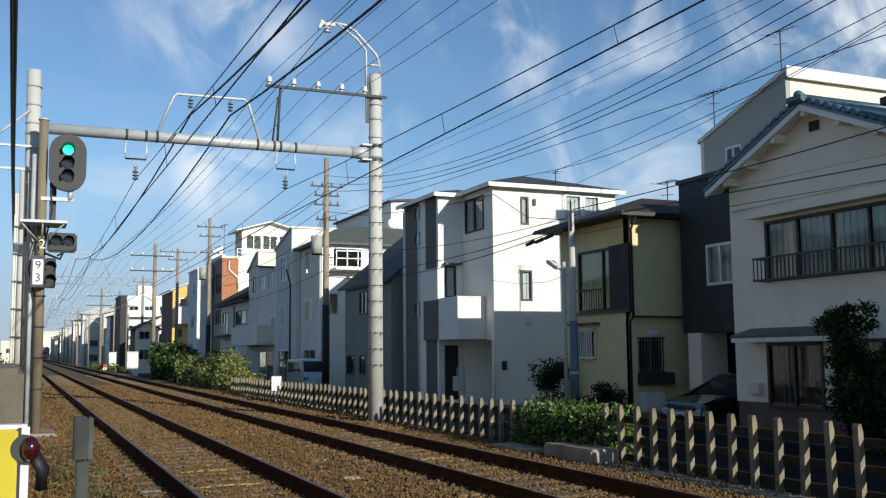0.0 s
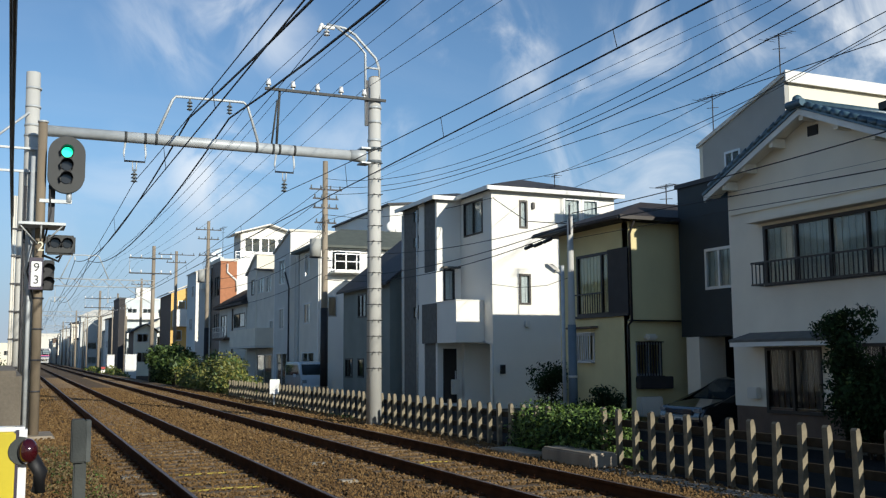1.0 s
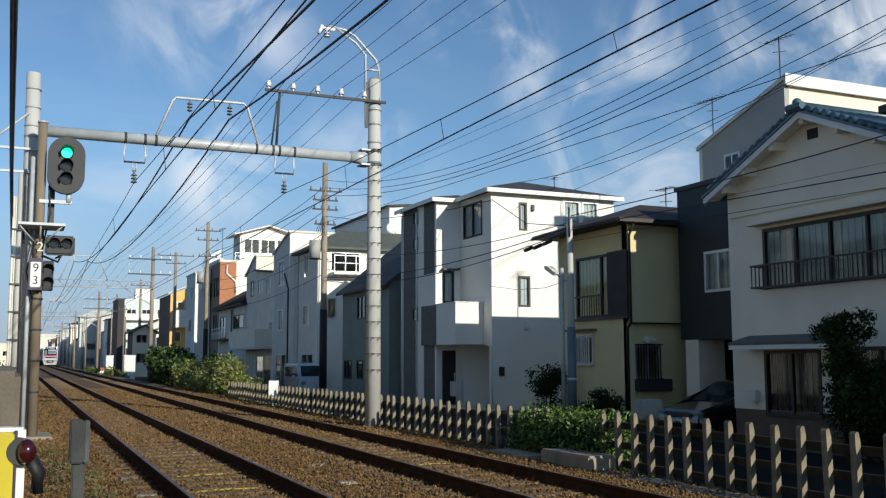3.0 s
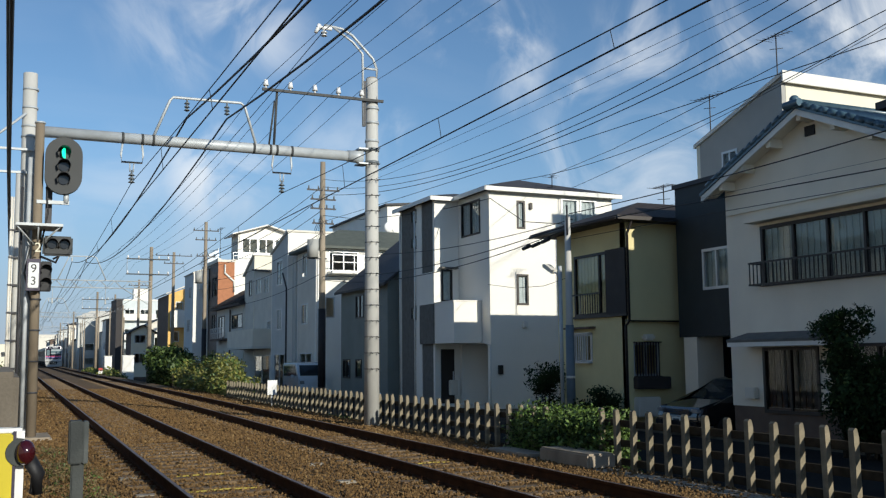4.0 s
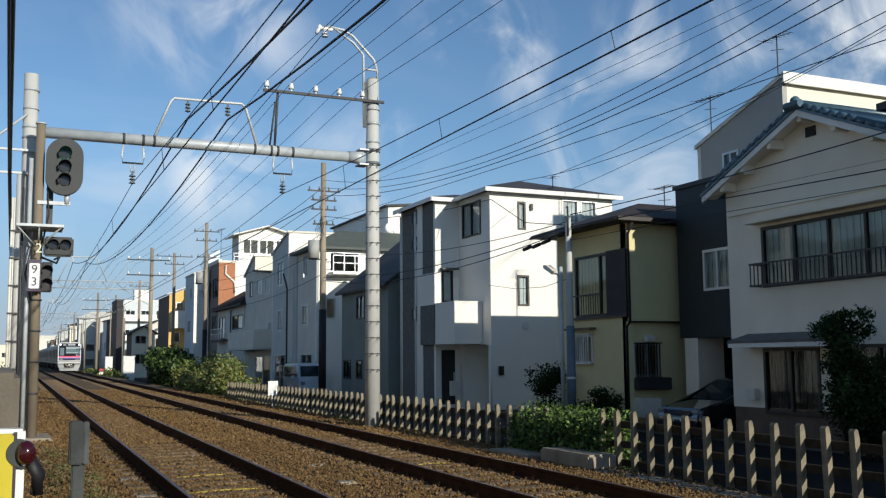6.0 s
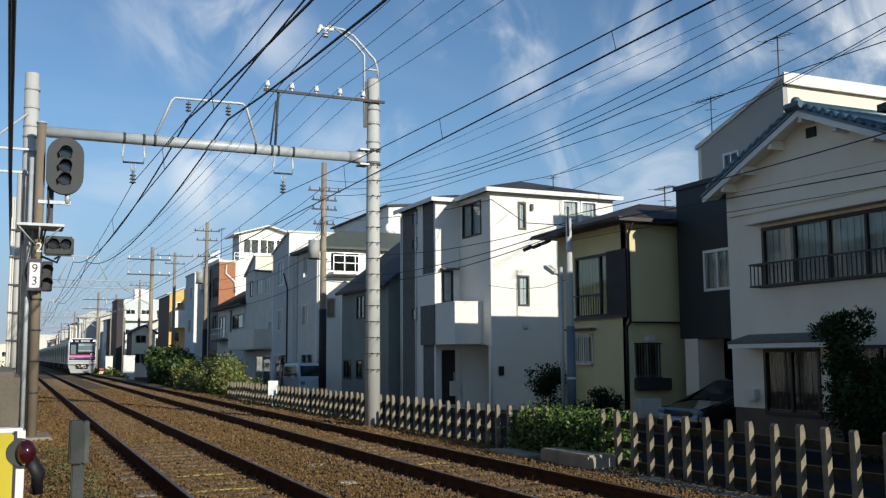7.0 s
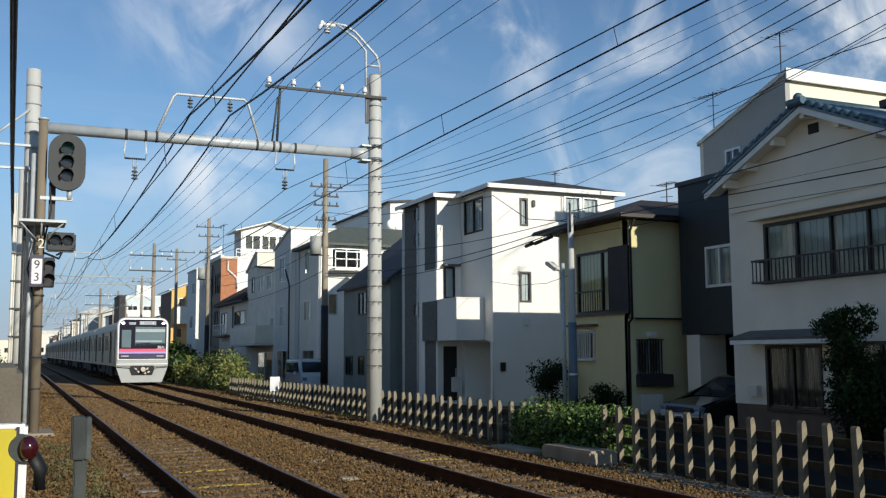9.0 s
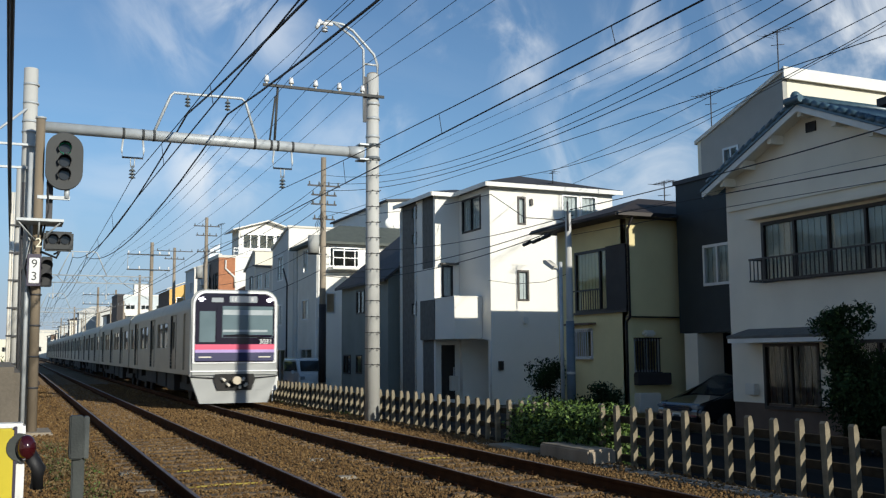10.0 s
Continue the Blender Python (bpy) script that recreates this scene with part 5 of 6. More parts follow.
def street_lamp():
    x, y = 14.7, 24.66
    s = thing("street_lamp", (x, y, -0.33), "pale slender street lamp post with small lamp arm", "lamp")
    zt = 4.28
    part("post", tube(bmesh.new(), [(x, y, -0.33), (x, y, zt)], 0.055, 12), M_GALV, s)
    part("arm", tube(bmesh.new(), [(x, y, zt - 0.35), (x, y + 0.2, zt - 0.2), (x, y + 0.45, zt - 0.12)], 0.025, 6), M_GALV, s)
    bm = bmesh.new()
    prism(bm, [(y + 0.35, zt - 0.2), (y + 0.85, zt + 0.02), (y + 0.88, zt + 0.12), (y + 0.72, zt + 0.12), (y + 0.3, zt - 0.1)], "x", x - 0.09, x + 0.09)
    part("lamp_head", bm, M_LIGHTGREY, s, "grey lamp head")


street_lamp()

# ---- train ----
M_STEEL = mat("brushed_stainless", (0.52, 0.455, 0.345), 0.55, 0.2, vary=0.06, scale=2, fine=20, bump=0.02)
M_TRWHITE = mat("train_front_grey", (0.40, 0.41, 0.40), 0.75, vary=0.04, scale=2, bump=0.01)
M_RIM = mat("white_train_rim", (0.9, 0.9, 0.9), 0.35, vary=0.02, bump=0)
M_MASK = mat("black_front_mask", (0.016, 0.012, 0.024), 0.08, vary=0.05, bump=0)
M_PINK = mat("pink_red_stripe", (0.72, 0.07, 0.16), 0.4, vary=0.04, bump=0)
M_LAV = mat("lavender_stripe", (0.42, 0.30, 0.62), 0.4, vary=0.04, bump=0)
M_BLUE = mat("navy_stripe", (0.006, 0.008, 0.075), 0.5, vary=0.04, bump=0)
M_UNDER = mat("underframe_black", (0.025, 0.023, 0.022), 0.8, vary=0.2, bump=0.1)
M_TGLASS = glass("train_glass", (0.30, 0.34, 0.36))
M_HEADLIGHT = glow("head_lamp", (1.0, 0.93, 1.0), 3.5)
M_DISPLAY = glow("destination_display", (0.30, 0.32, 0.34), 0.25)
M_GLARE = mat("windscreen_glare", (0.45, 0.50, 0.52), 0.8, vary=0.1, scale=4)
TRAIN = thing("train", (0, 0, 0), "silver commuter train with pink and navy front stripes", "train")
HALF = 1.385


def roof_arc(z0=2.95, zt=3.62, n=12):
    return [(HALF * math.cos(math.pi * i / n), z0 + (zt - z0) * math.sin(math.pi * i / n) ** 0.75) for i in range(n + 1)]


def bogie(y, parent):
    for dy in (-1.05, 1.05):
        bm = bmesh.new()
        for s in (-1, 1):
            tube(bm, [(s * 0.66, y + dy, 0.43), (s * 0.79, y + dy, 0.43)], 0.43, 20)
        tube(bm, [(-0.7, y + dy, 0.43), (0.7, y + dy, 0.43)], 0.08, 8)
        part("wheelset", bm, M_UNDER, parent)
    bm = bmesh.new()
    for s in (-1, 1):
        bar(bm, s * 0.98 - 0.09, s * 0.98 + 0.09, y - 1.5, y + 1.5, 0.38, 0.62)
        bar(bm, s * 0.98 - 0.16, s * 0.98 + 0.16, y - 0.35, y + 0.35, 0.6, 0.92)
    bar(bm, -0.9, 0.9, y - 0.3, y + 0.3, 0.45, 0.7)
    part("bogie_frame", bm, M_UNDER, parent)


def car(k):
    y0, y1 = k * 18.0 + (0.35 if k == 0 else 0.22), k * 18.0 + 17.75
    lead = k == 0
    c = part("car_floor", box(-HALF + 0.02, HALF - 0.02, y0, y1, 0.92, 1.06), M_STEEL, TRAIN, "stainless steel railway carriage")
    doors = [k * 18.0 + d for d in (3.75, 9.35, 14.95)]
    holes = []
    for d in doors:
        holes.append((d - 0.65, d + 0.65, 1.08, 2.92))
    wins = []
    for a, b in zip(doors, doors[1:]):
        wins.append(((a + b) / 2 - 1.35, (a + b) / 2 - 0.03))
        wins.append(((a + b) / 2 + 0.03, (a + b) / 2 + 1.35))
    if not lead:
        wins.append((k * 18 + 0.75, k * 18 + 2.4))
    wins.append((k * 18 + 16.1, k * 18 + 17.2))
    crew = (0.95, 1.6) if lead else None
    for s in (-1, 1):
        hs = [(a - y0, b - y0, z0, z1) for a, b, z0, z1 in holes + [(a, b, 1.80, 2.70) for a, b in wins]]
        if crew:
            hs.append((crew[0] - y0, crew[1] - y0, 1.08, 2.9))
        bm = panel(bmesh.new(), (s * HALF, y0), (0, 1), (s, 0), y1 - y0, 0.95, 3.0, hs, 0.08)
        for z in (1.2, 1.32, 1.44, 1.56):
            bar(bm, s * (HALF + 0.004) - 0.004, s * (HALF + 0.004) + 0.004, y0 + 1.7, y1, z, z + 0.02)
        part("side_wall", bm, M_STEEL, c)
        if s < 0 or k < 2:
            for d in doors:
                for e in (-1, 1):
                    bm = panel(bmesh.new(), (s * (HALF - 0.055), min(d, d + e * 0.64)), (0, 1), (s, 0), 0.635, 1.08, 2.92, [(0.12, 0.50, 1.75, 2.70)], 0.03)
                    dp = part("door_leaf", bm, M_STEEL, c)
                    yy = min(d, d + e * 0.64)
                    part("door_pane", box(s * (HALF - 0.075) - 0.004, s * (HALF - 0.075) + 0.004, yy + 0.12, yy + 0.50, 1.75, 2.70), M_TGLASS, c)
            # black bars paint the shade on the jambs of the door recess
            for d in doors:
                for e in (-0.66, 0.58):
                    part("door_jamb_shade", box(s * (HALF - 0.02) - 0.03, s * (HALF - 0.02) + 0.022, d + e, d + e + 0.08, 1.08, 2.92), M_BLACK, c)
            for a, b in wins:
                part("window_pane", box(s * (HALF - 0.05) - 0.004, s * (HALF - 0.05) + 0.004, a, b, 1.80, 2.70), M_TGLASS, c)
            if crew:
                part("crew_door", box(s * (HALF - 0.07) - 0.015, s * (HALF - 0.07) + 0.015, crew[0], crew[1], 1.08, 2.9), M_STEEL, c)
    outline = roof_arc()
    bm = prism(bmesh.new(), outline, "y", y0, y1)
    part("roof", bm, M_STEEL, c, smooth=True)
    part("end_wall", box(-HALF + 0.09, HALF - 0.09, y1 - 0.08, y1, 1.06, 2.95), M_STEEL, c)
    if not lead:
        part("end_wall", box(-HALF + 0.09, HALF - 0.09, y0, y0 + 0.08, 1.06, 2.95), M_STEEL, c)
        part("gangway", box(-0.5, 0.5, y0 - 0.42, y0 - 0.01, 1.0, 2.9), M_UNDER, c)
    for n, (a, b) in enumerate(((4.6, 6.4), (6.7, 9.0), (9.4, 12.8))):
        part("equipment_box", box(-1.2, 1.2, k * 18 + a, k * 18 + b, 0.30 + 0.06 * n, 0.91, 0.03), M_UNDER, c)
    # dark box added to close the bright gaps between the equipment
    part("underframe_fill", box(-0.95, 0.95, y0 + 0.1, y1, 0.42, 0.918), M_UNDER, c)
    for d in (2.6, 15.2):
        bogie(k * 18 + d, c)
    return c


def front(c):
    """The lead car's face, on planes just before y = 0.35, leaning back a little at the top."""
    n = 8
    def shape(w, z0, z1, r, taper=0.0):
        pts = []
        for cx, cz, a0 in ((w - r, z1 - r, 0), (-w + r, z1 - r, 90)):
            for i in range(n + 1):
                a = radians(a0 + 90 * i / n)
                pts.append((cx + r * math.cos(a), cz + r * math.sin(a) + 0.06 * (1 - abs(cx + r * math.cos(a)) / w)))
        for cx, cz, a0 in ((-w + 0.05, z0 + 0.05, 180), (w - 0.05, z0 + 0.05, 270)):
            for i in range(4):
                a = radians(a0 + 90 * i / 3)
                pts.append((cx + 0.05 * math.cos(a), cz + 0.05 * math.sin(a)))
        return pts
    bm = prism(bmesh.new(), shape(1.385, 0.86, 3.60, 0.42), "y", 0.10, 0.35)
    bmesh.ops.bevel(bm, geom=[e for e in bm.edges if all(v.co.y < 0.11 for v in e.verts)], offset=0.07, segments=3, affect="EDGES")
    f = part("front_shell", bm, M_TRWHITE, TRAIN, "pale grey train front", smooth=True)
    part("rim", prism(bmesh.new(), shape(1.325, 1.29, 3.56, 0.38), "y", 0.06, 0.11), M_RIM, f, "white rim round the front")
    part("front_mask", prism(bmesh.new(), shape(1.265, 1.335, 3.49, 0.34), "y", 0.035, 0.065), M_MASK, f, "black front mask")
    y = 0.035
    part("stripe", box(-1.26, 1.26, y - 0.012, y - 0.001, 1.725, 1.89), M_PINK, f, "pink-red stripe")
    part("stripe", box(-1.26, 1.26, y - 0.013, y - 0.001, 1.63, 1.725), M_LAV, f, "lavender stripe")
    part("stripe", box(-1.26, 1.26, y - 0.012, y - 0.001, 1.37, 1.63), M_BLUE, f, "navy stripe")
    part("windscreen", box(-0.42, 1.20, y - 0.014, y - 0.002, 2.10, 3.10, 0.004), M_SCREEN, f, "wide grey-blue windscreen")
    # thin boxes on the glass paint the reflected pale and dark bands
    part("upper_glare_band", box(-0.40, 1.18, y - 0.018, y - 0.0145, 2.82, 2.98), M_GLARE, f, "pale reflected band on the windscreen")
    part("lower_glare_band", box(-0.40, 1.02, y - 0.018, y - 0.0145, 2.28, 2.35), M_GLARE, f)
    part("dark_glare_band", box(-0.40, 1.18, y - 0.018, y - 0.0145, 2.11, 2.19), M_MASK, f, "dark reflected band on the windscreen")
    part("door_window", box(-1.13, -0.64, y - 0.014, y - 0.002, 1.96, 2.93, 0.004), M_SCREEN, f)
    part("window_post", box(-0.60, -0.44, y - 0.02, y - 0.001, 1.95, 3.12), M_MASK, f)
    for s in (-1, 1):
        part("head_lamp", box(s * 1.08 - 0.10, s * 1.08 + 0.10, y - 0.03, y - 0.001, 3.24, 3.37, 0.05), M_HEADLIGHT, f, "lit head lamp")
        part("tail_lamp", box(s * 0.94 - 0.19, s * 0.94 + 0.19, y - 0.03, y - 0.012, 1.47, 1.51), M_LIGHTGREY, f)
    part("destination_display", box(-0.20, 0.68, y - 0.012, y - 0.001, 3.22, 3.42), M_DISPLAY, f)
    for x0, w in ((-0.12, 0.03), (-0.03, 0.03), (0.5, 0.04)):
        part("display_bar", box(x0, x0 + w, y - 0.02, y - 0.013, 3.26, 3.38), M_OFFWHITE, f)
    part("run_display", box(-0.76, -0.40, y - 0.012, y - 0.001, 3.22, 3.36), M_DISPLAY, f)
    letters("3031", 0.21, Matrix.Translation((0.97, y - 0.016, 1.97)) @ Matrix.Rotation(radians(90), 4, "X") @ Matrix.Shear("XY", 4, (0.25, 0.0)), M_RIM, f, "lettering")
    bm = tube(bmesh.new(), [(0.95, y - 0.03, 2.08), (0.3, y - 0.04, 2.20), (-0.3, y - 0.04, 2.17)], 0.018, 5)
    part("wiper", bm, M_BLACK, f)
    part("step_bead", box(-1.38, 1.38, 0.06, 0.12, 1.03, 1.07), M_RIM, f)
    # skirt, narrower below, and the coupler well
    bm = prism(bmesh.new(), [(-1.36, 0.853), (-1.30, 0.66), (-1.07, 0.04), (1.07, 0.04), (1.30, 0.66), (1.36, 0.853)], "y", 0.12, 0.32)
    part("skirt", bm, M_TRWHITE, f, "pale grey skirt tapering downwards")
    bm = prism(bmesh.new(), [(-0.60, 0.96), (-0.66, 0.78), (-0.54, 0.45), (0.54, 0.45), (0.66, 0.78), (0.60, 0.96)], "y", 0.05, 0.125)
    w = part("coupler_well", bm, M_UNDER, f)
    part("coupler", tube(bmesh.new(), [(0.02, 0.1, 0.76), (0.02, -0.28, 0.76)], 0.13, 14), M_STEEL, f, "grey coupler head")
    for x, z in ((-0.42, 0.82), (-0.25, 0.66), (0.3, 0.82), (0.38, 0.64), (0.18, 0.57)):
        part("hose", tube(bmesh.new(), [(x, 0.06, z), (x * 0.8, -0.1, z - 0.05)], 0.045, 8), M_LIGHTGREY, f)
    bm = bmesh.new()
    tube(bm, [(-1.38, 0.09, 0.88), (-0.62, 0.09, 0.82)], 0.02, 6)
    tube(bm, [(0.62, 0.09, 0.82), (1.38, 0.09, 0.88)], 0.02, 6)
    part("gap_seal", bm, M_BLACK, f)
    bm = bmesh.new()
    for s in (-1, 1):
        bar(bm, s * 0.75 - 0.05, s * 0.75 + 0.05, 0.3, 0.5, 0.03, 0.3)
    part("rail_guard", bm, M_UNDER, f)


# opaque glass; the reflected sky is put into its grey-blue colour
M_SCREEN = mat("grey_blue_windscreen", (0.15, 0.21, 0.23), 0.06, vary=0.08, scale=1.0, fine=3, bump=0.0)
M_CAB = mat("cab_windscreen", (0.06, 0.08, 0.09), 0.05, vary=0.1, scale=1.0, fine=6, bump=0.0, spec=0.9)
for k in range(8):
    c = car(k)
    if k == 0:
        front(c)

# ---- fence, hedge, trees ----
def fence_run(y0, y1, step, ztop, label):
    f = thing("fence", (9.3, y0, -0.36), label, "fence", "railway fences")
    bm = bmesh.new()
    h = ztop + 0.36
    prism(bm, [(-0.042, 0), (0.042, 0), (0.042, h - 0.11), (0.02, h - 0.01), (-0.012, h), (-0.042, h - 0.03)], "y", -0.044, 0.044)
    me = mesh_of("fence_post", bm, M_FENCE)
    n = int((y1 - y0) / step)
    for i in range(n + 1):
        o = new("fence_post", me)
        o.parent = f
        o.location = (random.uniform(-0.012, 0.012), i * step + random.uniform(-0.01, 0.01), random.uniform(-0.015, 0.01))
        o.rotation_euler = (random.uniform(-0.012, 0.012), random.uniform(-0.014, 0.014), random.uniform(-0.06, 0.06))
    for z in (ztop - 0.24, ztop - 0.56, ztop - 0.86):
        part("fence_rail", box(9.335, 9.395, y0 - 0.2, y0 + n * step + 0.2, z - 0.055, z + 0.055), M_STAINSHADE, f)
    return f


fence_run(-1.2, 14.6, 0.457, 0.76, "weathered concrete post-and-rail fence beside the track")
fence_run(16.2, 45.2, 0.50, 0.70, "weathered concrete post-and-rail fence along the street")
bm = bmesh.new()
bar(bm, 9.20, 9.42, -20, 64, -0.42, -0.24)
structure("kerb", bm, M_CONC_BROWN, "low stained concrete kerb under the fence")
# cable trough and concrete block
trough = thing("cable_trough", (8.8, 2.0, -0.26), "row of concrete cable trough lids beside the rail", "cable trough")
for i in range(40):
    y = 2.0 + i * 0.75
    part("trough_lid", box(8.62, 8.98, y, y + 0.73, -0.26, -0.165 + random.uniform(-0.01, 0.01)), M_CONC_BROWN, trough)
solo("concrete_block", box(8.62, 9.15, 13.7, 15.3, -0.30, 0.06, 0.03), M_CONC_BROWN, "weathered concrete block beside the fence", "block")
solo("concrete_slab", box(8.55, 9.05, 15.6, 17.2, -0.26, -0.10, 0.02), M_CONC_BROWN, "flat concrete slab beside the fence", "slab")


def leaves(rng, blobs, count, size, bm=None):
    """Small bent leaves gathered in clumps: blobs of (x, y, z, rx, ry, rz)."""
    vol = np.array([b[3] * b[4] * b[5] for b in blobs]) ** 0.75
    pick = rng.choice(len(blobs), count, p=vol / vol.sum())
    verts, faces = [], []
    for i in pick:
        x, y, z, a, b, c = blobs[i]
        d = rng.normal(size=3)
        d /= np.linalg.norm(d)
        rr = 1.45 * rng.random() ** 0.55
        p = np.array((x, y, z)) + d * np.array((a, b, c)) * rr
        u = rng.normal(size=3)
        u /= np.linalg.norm(u)
        w = np.cross(u, d + 0.4 * rng.normal(size=3))
        w /= np.linalg.norm(w) + 1e-6
        s = size * (0.6 + 0.8 * rng.random())
        k = len(verts)
        verts += [p - u * s, p + w * s * 0.45, p + u * s, p - w * s * 0.45]
        faces += [(k, k + 1, k + 2), (k, k + 2, k + 3)]
    me = bpy.data.meshes.new("leaves")
    me.from_pydata([tuple(v) for v in verts], [], faces)
    return me


def clumps(rng, x, y, z, rx, ry, rz, n, r):
    out = []
    for _ in range(n):
        d = rng.normal(size=3)
        d /= np.linalg.norm(d)
        q = rng.random() ** 0.4
        s = r * (0.6 + 0.8 * rng.random())
        out.append((x + d[0] * rx * q, y + d[1] * ry * q, z + d[2] * rz * q, s, s, s * 0.8))
    return out


def plant(name, label, category, seed, x, y, ground, blobs, count, size, leaf, stems=3, trunk=0.05, extra=None):
    rng = np.random.default_rng(seed)
    t = thing(name, (x, y, ground), label, category, "plants by the railway")
    bm = bmesh.new()
    if stems == 1:
        top = max(b[2] for b in blobs) - 0.3
        tube(bm, [(x, y, ground), (x + 0.04, y, (ground + top) / 2), (x, y + 0.05, top)], trunk, 10, trunk * 0.35)
    for b in blobs[::max(1, len(blobs) // (10 if stems == 1 else stems * 4))]:
        zs = ground if stems > 1 else ground + (b[2] - ground) * 0.5
        xs = x + (b[0] - x) * (0.3 if stems > 1 else 0.02)
        ys = y + (b[1] - y) * (0.6 if stems > 1 else 0.02)
        tube(bm, [(xs, ys, zs), ((xs + b[0]) / 2, (ys + b[1]) / 2, (zs + b[2]) / 2 + 0.05), (b[0], b[1], b[2])], trunk * 0.5, 5, trunk * 0.15)
    part("trunk" if stems == 1 else "stems", bm, M_BARK, t)
    for n, (lf, share) in enumerate(leaf):
        me = leaves(rng, blobs, int(count * share), size)
        me.transform(Matrix.Translation(-Vector((x, y, ground))))
        me.materials.append(lf)
        o = new("crown", me)
        o.parent = t
        o["kind"] = "stuff"
    return t


R1 = np.random.default_rng(11)
M_LEAF2 = mat("bright_leaf", (0.15, 0.25, 0.045), 0.6, vary=0.3, scale=2, fine=9, bump=0)
# hedge grown through the fence
hb = []
for y in np.arange(14.3, 17.5, 0.2):
    for z in (-0.2, 0.1, 0.40):
        for x in (9.30, 9.70):
            hb.append((x + R1.uniform(-0.1, 0.1), y, z + R1.uniform(-0.05, 0.10) - (0.12 if y > 17.2 else 0), 0.26, 0.24, 0.24))
plant("hedge", "dense green hedge growing through the fence", "hedge", 3, 9.62, 16.2, -0.36, hb, 22000, 0.040, [(M_LEAF2, 0.7), (M_LEAF_DARK, 0.3)], 4, 0.03)
# shrubs at the house fronts
plant("shrub", "dark leafy shrub by the white house", "shrub", 4, 15.3, 26.65, -0.33, clumps(R1, 15.3, 26.65, 0.9, 0.5, 0.65, 1.0, 26, 0.24), 2600, 0.055, [(M_LEAF_DARK, 1.0)], 3, 0.04)
plant("shrub", "dark leafy shrub by the yellow house", "shrub", 5, 15.3, 23.56, -0.33, clumps(R1, 15.3, 23.56, 0.2, 0.45, 0.9, 0.45, 16, 0.22), 3200, 0.05, [(M_LEAF_DARK, 1.0)], 3, 0.04)
plant("tree", "dark evergreen garden tree before the pale house", "tree", 6, 14.7, 14.22, -0.33,
      clumps(R1, 14.7, 14.12, 2.2, 0.4, 0.5, 0.5, 16, 0.17) + clumps(R1, 14.7, 14.04, 1.1, 0.40, 0.34, 0.9, 26, 0.18), 6500, 0.05, [(M_LEAF_DARK, 0.9), (M_LEAF, 0.1)], 1, 0.07)
plant("shrub", "dark low shrubs at the foot of the pale house", "shrub", 7, 14.9, 13.73, -0.33, clumps(R1, 14.9, 13.5, 0.75, 0.5, 0.9, 0.95, 34, 0.28), 11000, 0.05, [(M_LEAF_DARK, 1.0)], 3, 0.05)
# trackside tree and yellow-green thicket
plant("tree", "dark green trackside tree", "tree", 8, 10.6, 71.0, -0.36, clumps(R1, 10.7, 72.0, 1.35, 1.0, 3.6, 1.45, 46, 0.55), 11000, 0.16, [(M_LEAF, 0.55), (M_LEAF_DARK, 0.45)], 3, 0.12)
plant("thicket", "yellow-green autumn thicket beside the fence", "bushes", 9, 10.3, 54.0, -0.36,
      clumps(R1, 10.1, 54.0, 0.45, 0.7, 9.5, 0.9, 80, 0.42) + clumps(R1, 10.7, 55.0, 1.0, 0.6, 7.0, 0.7, 36, 0.4), 19000, 0.09, [(M_LEAF_YEL, 0.6), (M_LEAF, 0.4)], 6, 0.05)
plant("weeds", "low green weeds along the far track", "weeds", 10, 9.4, 118.0, -0.36, clumps(R1, 9.9, 118.0, 0.1, 0.7, 26.0, 0.6, 80, 0.4), 9000, 0.14, [(M_LEAF, 0.5), (M_LEAF_YEL, 0.5)], 6, 0.03)
plant("weeds", "low weeds along the fence foot", "weeds", 12, 9.25, 32.0, -0.36, clumps(R1, 9.2, 33.0, -0.2, 0.1, 10.0, 0.08, 60, 0.10), 3000, 0.05, [(M_LEAF, 0.5), (M_LEAF_YEL, 0.5)], 6, 0.01)
M_DRY = mat("dry_grass", (0.20, 0.145, 0.065), 0.8, vary=0.3, scale=2, fine=9, bump=0)
plant("weeds", "dry brown weeds beside the signal mast", "weeds", 15, 0.9, 16.0, -0.30, clumps(R1, 0.95, 16.0, -0.12, 0.45, 6.0, 0.05, 90, 0.10), 5000, 0.022, [(M_DRY, 0.8), (M_LEAF, 0.2)], 6, 0.008)
plant("tree", "green trees behind the platform end", "tree", 14, -2.6, 78.0, -0.36, clumps(R1, -2.6, 78.0, 1.6, 1.6, 8.0, 1.7, 50, 0.7), 9000, 0.17, [(M_LEAF, 0.5), (M_LEAF_DARK, 0.5)], 4, 0.15)

# ---- foreground by the camera ----
M_SIGGREY2 = mat("weathered_grey_steel", (0.055, 0.062, 0.058), 0.7, 0.2, vary=0.12, scale=9, fine=80)
M_LIGHTGREY2 = mat("worn_grey_paint", (0.09, 0.10, 0.095), 0.7, 0.1, vary=0.12, scale=9, fine=80)

